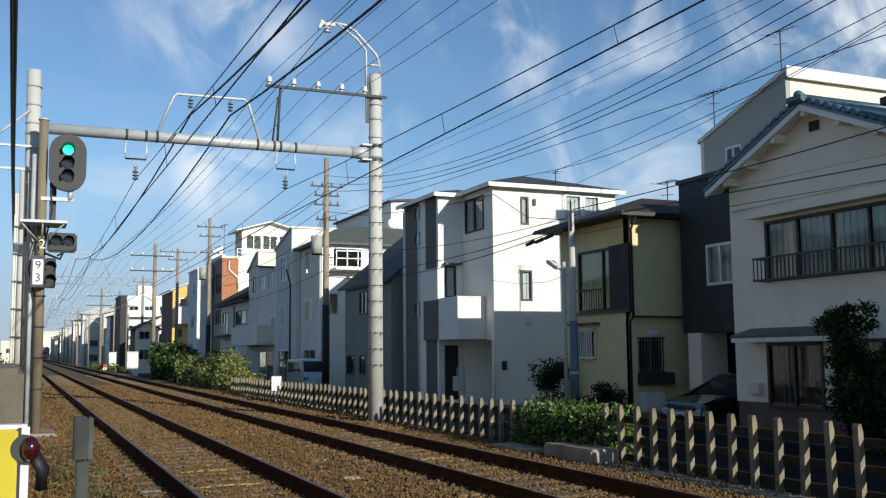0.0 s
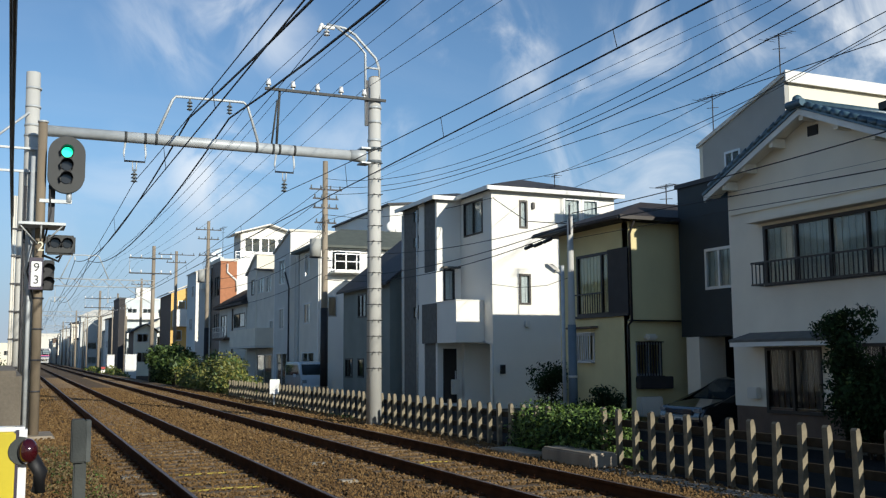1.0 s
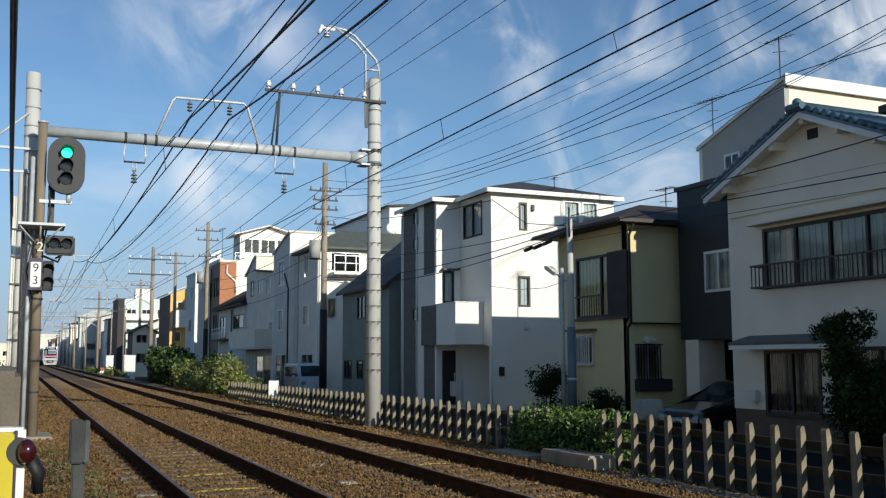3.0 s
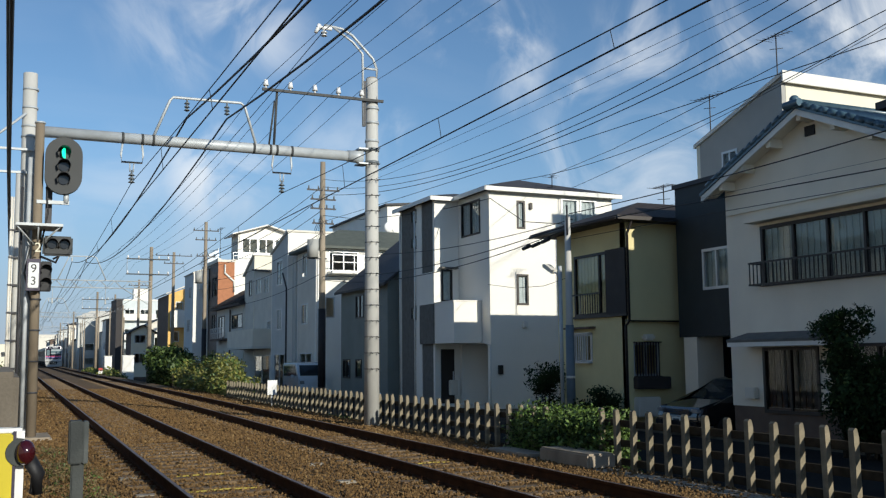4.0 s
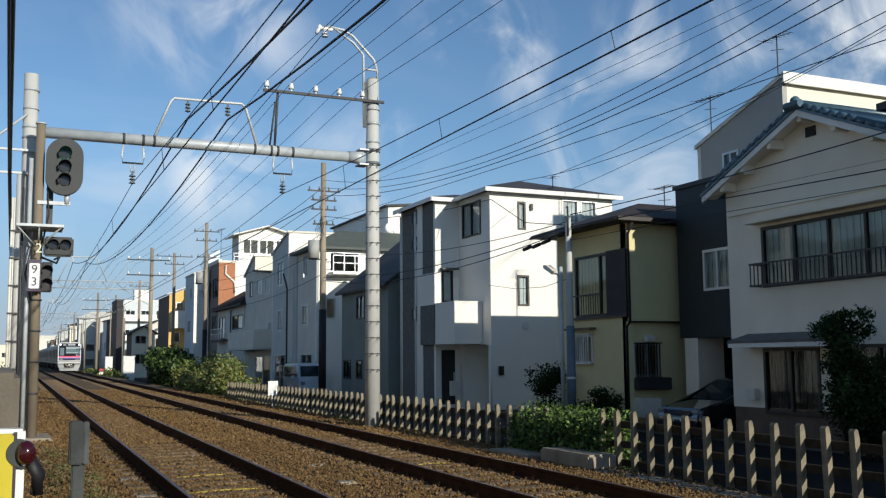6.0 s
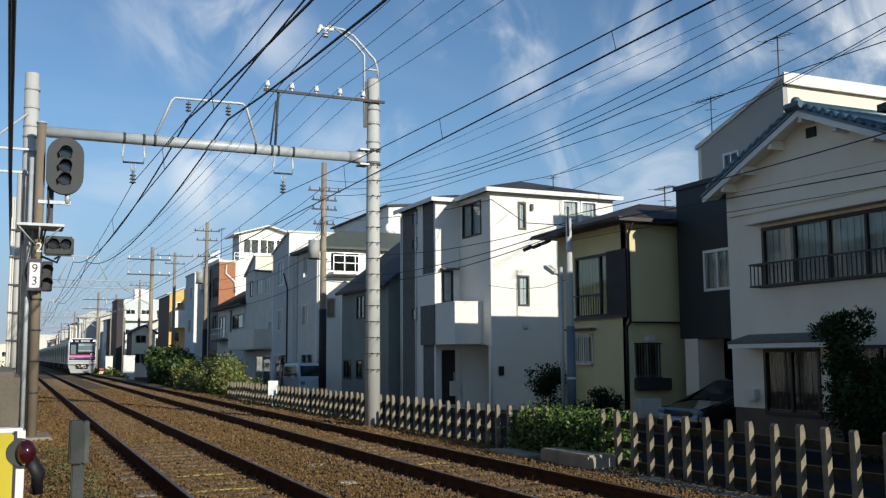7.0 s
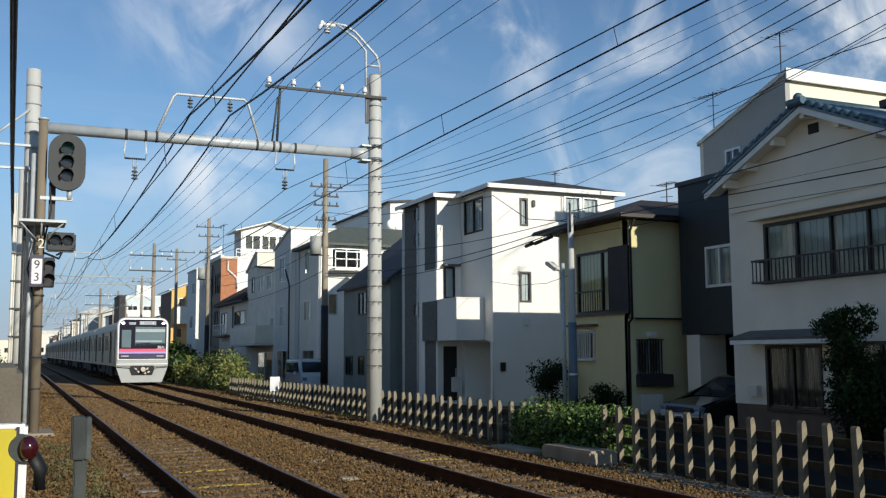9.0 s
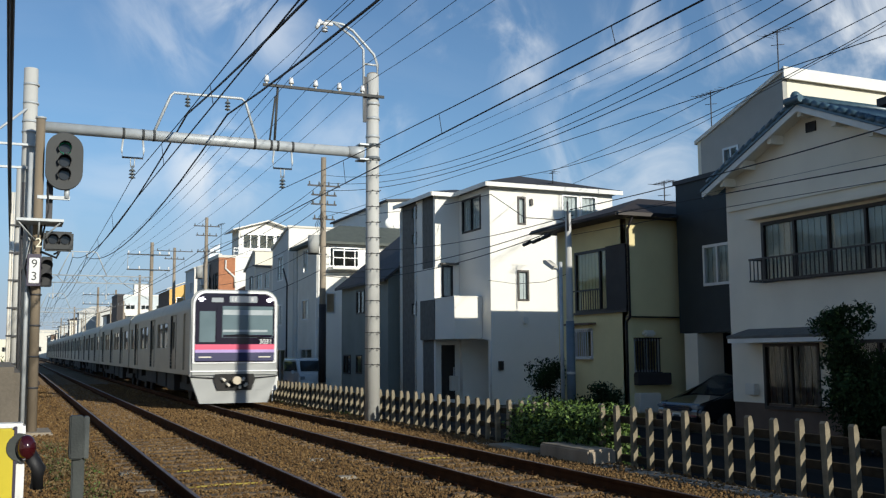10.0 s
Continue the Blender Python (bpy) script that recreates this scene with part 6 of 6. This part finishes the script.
def warning_box():
    w = thing("emergency_button_box", (-0.15, 4.0, -0.36), "yellow crossing emergency box with white frame", "warning device")
    part("panel", box(-0.42, 0.035, 3.96, 4.0, 0.55, 1.345, 0.006), M_TYELLOW, w, "yellow panel")
    part("frame", box(-0.46, 0.075, 4.0, 4.10, 0.50, 1.36, 0.01), M_CERAMIC, w, "white box frame")
    part("edge_strip", box(0.036, 0.046, 3.965, 3.998, 0.55, 1.35), M_PURPLE, w)
    bm = bmesh.new()
    for x in (-0.30, -0.22, -0.14, -0.06, -0.012):
        bar(bm, x, x + 0.04, 3.957, 3.9598, 1.065, 1.075)
    part("text_bar", bm, mat("brown_print", (0.35, 0.22, 0.01), 0.6, vary=0.05, bump=0), w)
    part("post", tube(bmesh.new(), [(-0.15, 4.07, -0.36), (-0.15, 4.07, 0.55)], 0.04, 12), M_GALV, w)
    red = mat("maroon_lens", (0.045, 0.004, 0.007), 0.12, vary=0.1, bump=0, coat=0.5)
    bm = tube(bmesh.new(), [(0.050, 4.0, 1.275), (0.060, 3.965, 1.275)], 0.050, 20)
    part("lamp_ring", bm, M_SIGGREY2, w)
    bm = bmesh.new()
    bmesh.ops.create_uvsphere(bm, u_segments=20, v_segments=12, radius=0.046, matrix=Matrix.Translation((0.078, 3.955, 1.275)) @ Matrix.Diagonal((0.75, 0.8, 1, 1)))
    part("lamp_lens", bm, red, w, "dark red domed lamp lens", smooth=True)
    part("lamp_stalk", tube(bmesh.new(), [(0.09, 3.99, 1.25), (0.125, 4.0, 1.19), (0.12, 4.01, 1.12)], 0.026, 10), M_BLACK, w)


warning_box()


def marker_post():
    p = thing("marker_post", (0.345, 5.3, -0.36), "grey square steel marker post", "post")
    part("post", box(0.315, 0.375, 5.27, 5.33, -0.36, 1.12, 0.006), M_SIGGREY2, p)
    part("head", box(0.30, 0.365, 5.24, 5.34, 1.10, 1.312, 0.006), M_SIGGREY2, p)
    part("head_flange", box(0.366, 0.392, 5.25, 5.33, 1.10, 1.308, 0.004), M_LIGHTGREY2, p)


marker_post()
solo("platform_end", box(-3.0, 0.115, 9.5, 21.0, -0.36, 1.52, 0.05), mat("grimy_platform_concrete", (0.21, 0.18, 0.14), 0.95, vary=0.25, scale=1.5, fine=40, streak=0.4), "grey concrete platform end wall", "wall")
solo("foundation_block", box(0.12, 0.62, 9.6, 10.6, -0.36, 0.16, 0.03), M_CONC_BROWN, "stained concrete foundation block", "block")
solo("foundation_block", box(0.18, 0.9, 8.4, 9.3, -0.36, -0.02, 0.03), M_CONC_BROWN, "low stained concrete foundation block", "block")
solo("mast_foundation", box(0.2, 1.0, 23.6, 25.3, -0.40, -0.05, 0.04), M_CONC_BROWN, "concrete foundation of the signal mast", "block")
solo("cable_coil", tube(bmesh.new(), [(0.35 + 0.16 * math.cos(i * 0.7), 8.2 + 0.3 * math.sin(i * 0.7), -0.02 + 0.012 * i) for i in range(20)], 0.018, 6), M_BLACK, "loose black cable coil by the foundation", "cable")

# ---- small trackside things ----
s = thing("marker_sign", (9.09, 36.2, -0.33), "small white sign board on a post", "sign")
part("board", box(8.91, 9.28, 36.17, 36.2, 0.33, 0.87), M_CERAMIC, s)
part("post", tube(bmesh.new(), [(9.09, 36.23, -0.33), (9.09, 36.23, 0.6)], 0.03, 8), M_GALV, s)


def cabinet(px0, px1, top, y, label):
    x0, x1, z1 = px0, px1, top
    c = thing("relay_cabinet", ((x0 + x1) / 2, y, -0.3), label, "cabinet", "white relay cabinets")
    part("body", box(x0, x1, y, y + 0.8, -0.15, z1, 0.03), M_CERAMIC, c)
    part("roof", box(x0 - 0.05, x1 + 0.05, y - 0.05, y + 0.85, z1, z1 + 0.08, 0.02), M_OFFWHITE, c)
    part("door", box(x0 + 0.08, x1 - 0.08, y - 0.02, y - 0.002, 0.0, z1 - 0.1), M_OFFWHITE, c)
    part("plinth", box(x0 - 0.05, x1 + 0.05, y - 0.05, y + 0.85, -0.36, -0.15), M_CONC_BROWN, c)


cabinet(9.94, 10.95, 2.1, 96.0, "white steel relay cabinet beside the track")
cabinet(9.73, 10.48, 2.15, 112.0, "narrow white steel relay cabinet beside the track")
bm = bmesh.new()
bar(bm, 9.75, 10.1, 27.3, 27.75, -0.33, 0.62)
solo("blue_bin", bm, mat("blue_plastic", (0.02, 0.13, 0.33), 0.5, vary=0.1), "blue plastic box behind the fence", "bin")


# ---- cars ----
M_CARBLACK = mat("black_car_paint", (0.012, 0.013, 0.016), 0.15, 0.0, vary=0.05, bump=0, coat=1.0)
M_CARWHITE = mat("pale_car_paint", (0.55, 0.62, 0.66), 0.25, 0.0, vary=0.04, bump=0, coat=0.8)
M_CHROME = mat("chrome", (0.30, 0.32, 0.36), 0.12, 1.0, vary=0.03, bump=0)
M_LAMP = mat("headlight_plastic", (0.30, 0.34, 0.38), 0.08, 0.2, vary=0.1, bump=0, coat=1.0)


def vehicle(label, at, turn, L, W, profile, glassline, paint, tall=1.0):
    """profile: (along, z) outline of the side; the nose is at along = 0 and points to -y before turning."""
    g = thing("car", (0, 0, 0), label, "car", "parked cars")
    bm = prism(bmesh.new(), profile, "x", -W / 2, W / 2)
    bmesh.ops.bevel(bm, geom=[e for e in bm.edges if abs(abs(e.verts[0].co.x) - W / 2) < 1e-4 and abs(e.verts[0].co.x - e.verts[1].co.x) < 1e-4], offset=0.09, segments=3, affect="EDGES")
    body = part("body", bm, paint, g, smooth=True)
    for s in (-1, 1):
        for y in (L * 0.19, L * 0.79):
            wh = part("wheel", tube(bmesh.new(), [(s * (W / 2 - 0.17), y, 0.3), (s * (W / 2 + 0.01), y, 0.3)], 0.3, 20), M_BLACK, g)
            part("rim", tube(bmesh.new(), [(s * (W / 2 + 0.0), y, 0.3), (s * (W / 2 + 0.018), y, 0.3)], 0.19, 14), M_CHROME, wh)
        bm = prism(bmesh.new(), glassline, "x", s * (W / 2 + 0.001), s * (W / 2 + 0.008))
        part("side_window", bm, M_CAB, g)
        part("door_mirror", box(s * (W / 2 + 0.1) - 0.09, s * (W / 2 + 0.1) + 0.09, L * 0.27, L * 0.27 + 0.1, 0.98, 1.15, 0.03), paint, g)
    g.matrix_world = Matrix.Translation(at) @ Matrix.Rotation(radians(turn), 4, "Z") @ Matrix.Diagonal((1, 1, tall, 1))
    return g, body


def minivan():
    L, W = 4.6, 1.72
    prof = [(0, 0.30), (0.0, 0.62), (0.10, 0.86), (0.95, 1.06), (1.85, 1.66), (2.5, 1.76), (4.3, 1.70), (4.6, 1.0), (4.6, 0.30)]
    g, b = vehicle("black minivan parked in the carport", (15.35, 20.25, -0.33), -90, L, W, prof, [(1.35, 1.12), (1.98, 1.58), (4.1, 1.58), (4.3, 1.12)], M_CARBLACK, 0.82)
    # windscreen lies on the slope between bonnet and roof
    bm = bmesh.new()
    v = [bm.verts.new(c) for c in ((-0.72, 0.98, 1.095), (0.72, 0.98, 1.095), (0.66, 1.80, 1.645), (-0.66, 1.80, 1.645))]
    bm.faces.new(v)
    bmesh.ops.solidify(bm, geom=bm.faces[:], thickness=0.01)
    part("windscreen", bm, M_CAB, g)
    part("grille", box(-0.52, 0.52, -0.03, 0.0, 0.62, 0.80, 0.01), M_CHROME, g, "chrome grille bars")
    for z in (0.66, 0.72):
        part("grille_slot", box(-0.5, 0.5, -0.036, -0.03, z, z + 0.025), M_BLACK, g)
    for s in (-1, 1):
        part("headlight", box(s * 0.68 - 0.14, s * 0.68 + 0.14, -0.01, 0.12, 0.70, 0.82, 0.03), M_LAMP, g, "clear headlight")
    part("number_plate", box(-0.17, 0.17, -0.02, 0.0, 0.40, 0.56), M_OFFWHITE, g)
    part("plate_bar", box(-0.12, 0.12, -0.026, -0.021, 0.45, 0.51), M_SIGGREY, g)
    part("bumper", box(-0.84, 0.84, -0.05, 0.1, 0.28, 0.50, 0.04), M_CARBLACK, g)


minivan()


def small_van():
    L, W = 3.4, 1.48
    prof = [(0, 0.25), (0.0, 0.80), (0.12, 1.0), (0.55, 1.72), (0.85, 1.82), (3.3, 1.80), (3.4, 1.6), (3.4, 0.25)]
    g, b = vehicle("pale blue-white small van parked by the houses", (15.0, 51.67 - 0.6, -0.33), 0, L, W, prof, [(0.42, 1.08), (0.78, 1.62), (3.1, 1.62), (3.1, 1.08)], M_CARWHITE)
    bm = bmesh.new()
    v = [bm.verts.new(c) for c in ((-0.62, 0.165, 1.10), (0.62, 0.165, 1.10), (0.58, 0.505, 1.66), (-0.58, 0.505, 1.66))]
    bm.faces.new(v)
    bmesh.ops.solidify(bm, geom=bm.faces[:], thickness=0.01)
    part("windscreen", bm, M_CAB, g)
    for s in (-1, 1):
        part("headlight", box(s * 0.55 - 0.12, s * 0.55 + 0.12, -0.03, 0.02, 0.66, 0.84, 0.02), M_LAMP, g)
    part("bumper", box(-0.74, 0.74, -0.06, 0.06, 0.28, 0.5, 0.03), M_LIGHTGREY, g)


small_van()


# ---- roof aerials ----
def aerial(x, y, z0, z1, boom, label, n=7):
    a = thing("tv_aerial", (x, y, z0), label, "aerial", "television aerials")
    part("mast", tube(bmesh.new(), [(x, y, z0), (x, y, z1)], 0.022, 6), M_DARKSTEEL, a)
    bm = tube(bmesh.new(), [(x - 0.1 * boom, y + 0.5 * boom, z1 - 0.06), (x + 0.1 * boom, y - 0.5 * boom, z1 - 0.06)], 0.014, 5)
    for i in range(n):
        yy = y + boom * (0.5 - i / (n - 1))
        w = 0.22 if i else 0.35
        tube(bm, [(x - w, yy, z1 - 0.06), (x + w, yy, z1 - 0.06)], 0.008, 4)
    part("boom", bm, M_DARKSTEEL, a)
    bm = tube(bmesh.new(), [(x - 0.15, y + 0.15, z1 - 0.5), (x + 0.15, y - 0.15, z1 - 0.5)], 0.012, 5)
    part("stay", bm, M_DARKSTEEL, a)
    return a


aerial(23.1, 24.45, 9.45, 12.3, 1.1, "old television aerial on the cream house")
aerial(23.5, 28.4, 9.44, 11.27, 1.4, "television aerial on a thin mast")
aerial(20.3, 27.09, 5.6, 7.46, 0.9, "small television aerial on a low roof")
aerial(20.0, 34.03, 8.49, 9.00, 0.4, "thin aerial rod on the white house roof", 2)
aerial(18.3, 93.5, 10.86, 14.2, 2.0, "television aerial on a far roof")

# ---- far distance ----
FAR = random.Random(5)
tones = [M_WHITE, M_LIGHTGREY, M_BLUEGREY, M_CREAM, M_BROWN, M_STUCCO, M_GREY_WALLSHADE, M_BROWNGREY]
y = 196.0
while y < 420:
    w = FAR.uniform(5, 9)
    z = FAR.uniform(5.5, 11.0)
    x0 = FAR.uniform(13.5, 18)
    simple_house("distant town house of pale siding", x0, x0 + FAR.uniform(8, 14), y, y + w, z, FAR.choice(tones), FAR.choice(tones), FAR.choice([M_ROOF_DARK, M_LIGHTGREY, M_BROWNTILE]), FAR.choice(["flat", "hip", "gable_y"]), 1.4,
                 west=[(y + 2, y + 3.6, 1.0, 2.4), (y + 2, y + 3.6, 4.0, 5.3), (y + 0.5, y + 1.5, 4.0, 5.3)], south=[(x0 + 1.5, x0 + 3.2, 4.0, 5.4), (x0 + 4.5, x0 + 6, 4.0, 5.4), (x0 + 1.5, x0 + 3.2, 1.0, 2.4)])
    y += w + FAR.uniform(0.6, 3)
y = 120.0
while y < 420:
    w = FAR.uniform(9, 16)
    x0 = FAR.uniform(-24, -15)
    simple_house("distant town house of pale siding", x0, x0 + FAR.uniform(7, 9), y, y + w, FAR.uniform(4.0, 6.0), FAR.choice(tones), FAR.choice([M_BROWNGREY, M_GREY_WALLSHADE, M_TEAL, M_BROWN]), M_ROOF_DARK, "hip", 1.4, south=[(x0 + 1.5, x0 + 3.2, 4.0, 5.0)])
    y += w + FAR.uniform(2, 8)
for i in range(6):
    x0 = -30 + i * 13
    simple_house("distant town block closing the view", x0, x0 + 12, 440 + 8 * (i % 3), 455 + 8 * (i % 3), FAR.uniform(8, 14), FAR.choice(tones), FAR.choice(tones[:4]), M_LIGHTGREY, "flat", south=[(x0 + 2, x0 + 4, 4, 6), (x0 + 6, x0 + 8, 4, 6)])
# slender posts and poles down the street
for x, y, top in ((11.6, 112.0, 6.4), (12.4, 121.0, 8.2), (11.2, 139.0, 7.6), (13.6, 150.0, 9.4), (11.0, 171.0, 8.0), (12.6, 186.0, 9.8), (11.4, 205.0, 8.6), (14.2, 216.0, 11.0), (11.8, 240.0, 9.5)):
    street_pole(x, y, top, "slender grey post far down the street", 0.11, [(top - 0.6, 1.4)] if top > 8 else ())
# unseen houses beyond the line, added to bounce warm light onto west fronts
for y0, w, z, m in ((-26.0, 10.0, 7.4, M_STUCCO), (-14.5, 9.0, 6.8, M_WHITE), (-4.0, 11.0, 7.8, M_STUCCO), (8.5, 9.5, 7.0, M_CREAM), (19.5, 11.0, 7.6, M_STUCCO), (32.0, 10.0, 7.2, M_WHITE), (43.5, 11.0, 7.8, M_STUCCO), (56.0, 9.0, 6.9, M_CREAM)):
    simple_house("unseen pale house bouncing light across the line", -16.0, -8.5, y0, y0 + w, z, m, m, M_ROOF_DARK, "hip", 1.4)
# unseen houses past the view, towards the sun, added to shade the street
for x0, y0, w, z in ((15.8, 7.2, 6.2, 6.4), (16.2, -1.5, 7.8, 7.2), (15.9, -11.0, 8.6, 6.6)):
    simple_house("unseen plain house shading the street", x0, x0 + 8, y0, y0 + w, z, M_STUCCO, M_STUCCO, M_ROOF_DARK, "hip", 1.4)


# ---- cable fittings, dish, barrier ----
yq = 25.14
for dy, dz in ((0.9, -0.10), (1.5, -0.16), (2.1, -0.18)):
    solo("splice_closure", tube(bmesh.new(), [(15.15, yq + dy, 5.35 + dz), (15.15, yq + dy + 0.45, 5.30 + dz)], 0.06, 10), M_BLACK, "black cable splice closure hanging on a street cable", "cable fitting", "splice closures")
d = thing("satellite_dish", (21.4, 56.23, 9.51), "small white satellite dish on the stair tower", "dish")
bm = bmesh.new()
bmesh.ops.create_uvsphere(bm, u_segments=16, v_segments=10, radius=0.32, matrix=Matrix.Translation((21.3, 56.23 - 0.1, 9.73)) @ Matrix.Diagonal((0.9, 0.25, 1, 1)))
part("reflector", bm, M_CERAMIC, d, smooth=True)
part("stand", tube(bmesh.new(), [(21.5, 56.23, 9.73), (21.7, 56.23, 9.37)], 0.03, 6), M_GALV, d)
r = thing("warning_barrier", (9.21, 110.0, -0.3), "red and white striped barrier beside the track", "barrier")
m_red = mat("red_paint", (0.45, 0.05, 0.04), 0.6, vary=0.1)
for i, z in enumerate((0.0, 0.35, 0.7)):
    part("board", box(8.98, 9.38, 110.0, 110.05, z, z + 0.25), m_red if i != 1 else M_OFFWHITE, r)
for px in (9.04, 9.32):
    part("leg", box(px, px + 0.05, 110.06, 110.1, -0.36, 0.95), M_GALV, r)

# ---- sleepers and ballast stones ----
M_GUARD = mat("dull_yellow_guard", (0.42, 0.33, 0.06), 0.7, vary=0.2, scale=6)
M_SLEEPER_NEW = mat("pale_sleeper_concrete", (0.34, 0.30, 0.24), 0.9, vary=0.25, scale=8, fine=60)
TRACKS = []
for tc in (T1, T2):
    t = thing("sleepers", (tc, 0, -0.3), "stained concrete sleepers half buried in ballast", "sleepers", kind="structure")
    TRACKS.append(t)
    bm = bmesh.new()
    prism(bm, [(-0.13, 0.0), (0.13, 0.0), (0.10, 0.135), (-0.10, 0.135)], "x", -1.2, 1.2)
    for s in (-1, 1):
        for d in (-0.105, 0.105):
            x = s * (GAUGE / 2 + 0.0325) + d
            bar(bm, x - 0.045, x + 0.045, -0.06, 0.06, 0.135, 0.165, 1)
            bar(bm, x - 0.016, x + 0.016, -0.016, 0.016, 0.165, 0.195, 1)
    me = mesh_of("sleeper", bm, [M_SLEEPER, M_RAIL])
    for i in range(140):
        o = new("sleeper", me)
        o.parent = t
        o.location = (random.uniform(-0.01, 0.01), 3.0 + i * 0.62 + random.uniform(-0.02, 0.02), 0)
# thin yellow cable guards, pale patches of new ballast and sleeper ends
for tc, y, w in ((T1 + 0.06, 15.65, 0.55), (T1 + 0.03, 13.75, 0.55), (T2 + 0.2, 15.6, 0.38)):
    solo("cable_guard", tube(bmesh.new(), [(tc - w, y, -0.165), (tc, y + 0.03, -0.15), (tc + w, y + 0.08, -0.165)], 0.012, 8), M_GUARD, "thin yellow cable guard laid between the rails", "cable guard", "cable guards")
for x, y in ((1.76, 15.77), (1.75, 13.68), (1.85, 19.6), (1.78, 12.0), (4.6, 13.9), (4.9, 16.4)):
    solo("sleeper_end", box(x - 0.14, x + 0.14, y - 0.11, y + 0.11, -0.24, -0.145, 0.02), M_SLEEPER_NEW, "pale exposed concrete sleeper end in ballast", "sleeper end", "exposed sleeper ends")


def stones(x0, x1, y0, y1, count, size, seed):
    rng = np.random.default_rng(seed)
    base = np.array([(1, 0, 0), (-1, 0, 0), (0, 1, 0), (0, -1, 0), (0, 0, 1), (0, 0, -1)], float)
    tri = np.array([(0, 2, 4), (2, 1, 4), (1, 3, 4), (3, 0, 4), (2, 0, 5), (1, 2, 5), (3, 1, 5), (0, 3, 5)])
    pos = np.empty((count, 3))
    pos[:, 0] = rng.uniform(x0, x1, count)
    pos[:, 1] = y0 + (y1 - y0) * rng.random(count) ** 1.7
    pos[:, 2] = -0.20 + rng.uniform(-0.01, 0.045, count)
    for tc in (T1, T2):
        for s in (-1, 1):
            near = np.abs(pos[:, 0] - (tc + s * (GAUGE / 2 + 0.03))) < 0.11
            pos[near, 2] = -0.21
    sc = size * rng.uniform(0.6, 1.5, (count, 1, 1)) * rng.uniform(0.6, 1.2, (count, 6, 1))
    q = rng.normal(size=(count, 4))
    q /= np.linalg.norm(q, axis=1, keepdims=True)
    w, x, y, z = q.T
    rot = np.stack([np.stack([1 - 2 * (y * y + z * z), 2 * (x * y - z * w), 2 * (x * z + y * w)], -1),
                    np.stack([2 * (x * y + z * w), 1 - 2 * (x * x + z * z), 2 * (y * z - x * w)], -1),
                    np.stack([2 * (x * z - y * w), 2 * (y * z + x * w), 1 - 2 * (x * x + y * y)], -1)], 1)
    v = np.einsum("nij,nkj->nki", rot, base[None] * sc) + pos[:, None]
    f = (tri[None] + 6 * np.arange(count)[:, None, None]).reshape(-1, 3)
    me = bpy.data.meshes.new("ballast_stones")
    me.from_pydata(v.reshape(-1, 3).tolist(), [], f.tolist())
    return me


def stone_material():
    m = bpy.data.materials.new("loose_ballast")
    m.use_nodes = True
    n, l = m.node_tree.nodes, m.node_tree.links
    b = n["Principled BSDF"]
    b.inputs["Roughness"].default_value = 0.9
    geo = n.new("ShaderNodeNewGeometry")
    r = n.new("ShaderNodeValToRGB")
    e = r.color_ramp.elements
    e[0].position, e[0].color = 0.0, (0.085, 0.045, 0.014, 1)
    e[1].position, e[1].color = 1.0, (0.25, 0.165, 0.070, 1)
    k = r.color_ramp.elements.new(0.55)
    k.color = (0.148, 0.083, 0.027, 1)
    k = r.color_ramp.elements.new(0.9)
    k.color = (0.185, 0.108, 0.036, 1)
    l.new(geo.outputs["Random Per Island"], r.inputs[0])
    l.new(r.outputs[0], b.inputs["Base Color"])
    return m


M_LOOSE = stone_material()
M_PALESTONE = mat("pale_new_ballast", (0.34, 0.31, 0.27), 0.9, vary=0.25, scale=5, fine=50)
me = stones(T1 - 0.50, T1 + 0.66, 19.2, 20.1, 1000, 0.022, 31)
me.materials.append(M_PALESTONE)
tagged(new("pale_ballast_patch", me), "patch of pale new ballast stones between rails", "ballast", kind="stuff")
for k, (a, b, c, d, n, s) in enumerate(((0.0, 9.15, 5.5, 22.0, 80000, 0.020), (0.0, 9.15, 22.0, 60.0, 40000, 0.034))):
    me = stones(a, b, c, d, n, s, 20 + k)
    me.materials.append(M_LOOSE)
    lay(tagged(new("ballast_stones", me), "loose rust-brown ballast stones", "ballast", kind="stuff"))

for t in TRACKS:
    lay(t)

# ---- what moves ----
def motions():
    walk(TRAIN, [(t, pose(T2 + SKEW * (23.2 + 25.5 * (10 - t)), 31.2 + 25.5 * (10 - t), GRADE * (19.2 + 25.5 * (10 - t)), math.degrees(GRADE), 0, -math.degrees(SKEW))) for t in (0, 2, 4, 6, 8, 10)])
    z = 6.39 + 0.36
    home = (1.05 - 0.5, -0.25 - 0.025, z)
    walk(ROUNDEL, [(t, pose(*home, 0, 0, a)) for t, a in ((0, 0), (3.9, 0), (4.0, 60), (4.1, 120), (4.2, 180), (10, 180))])


motions()
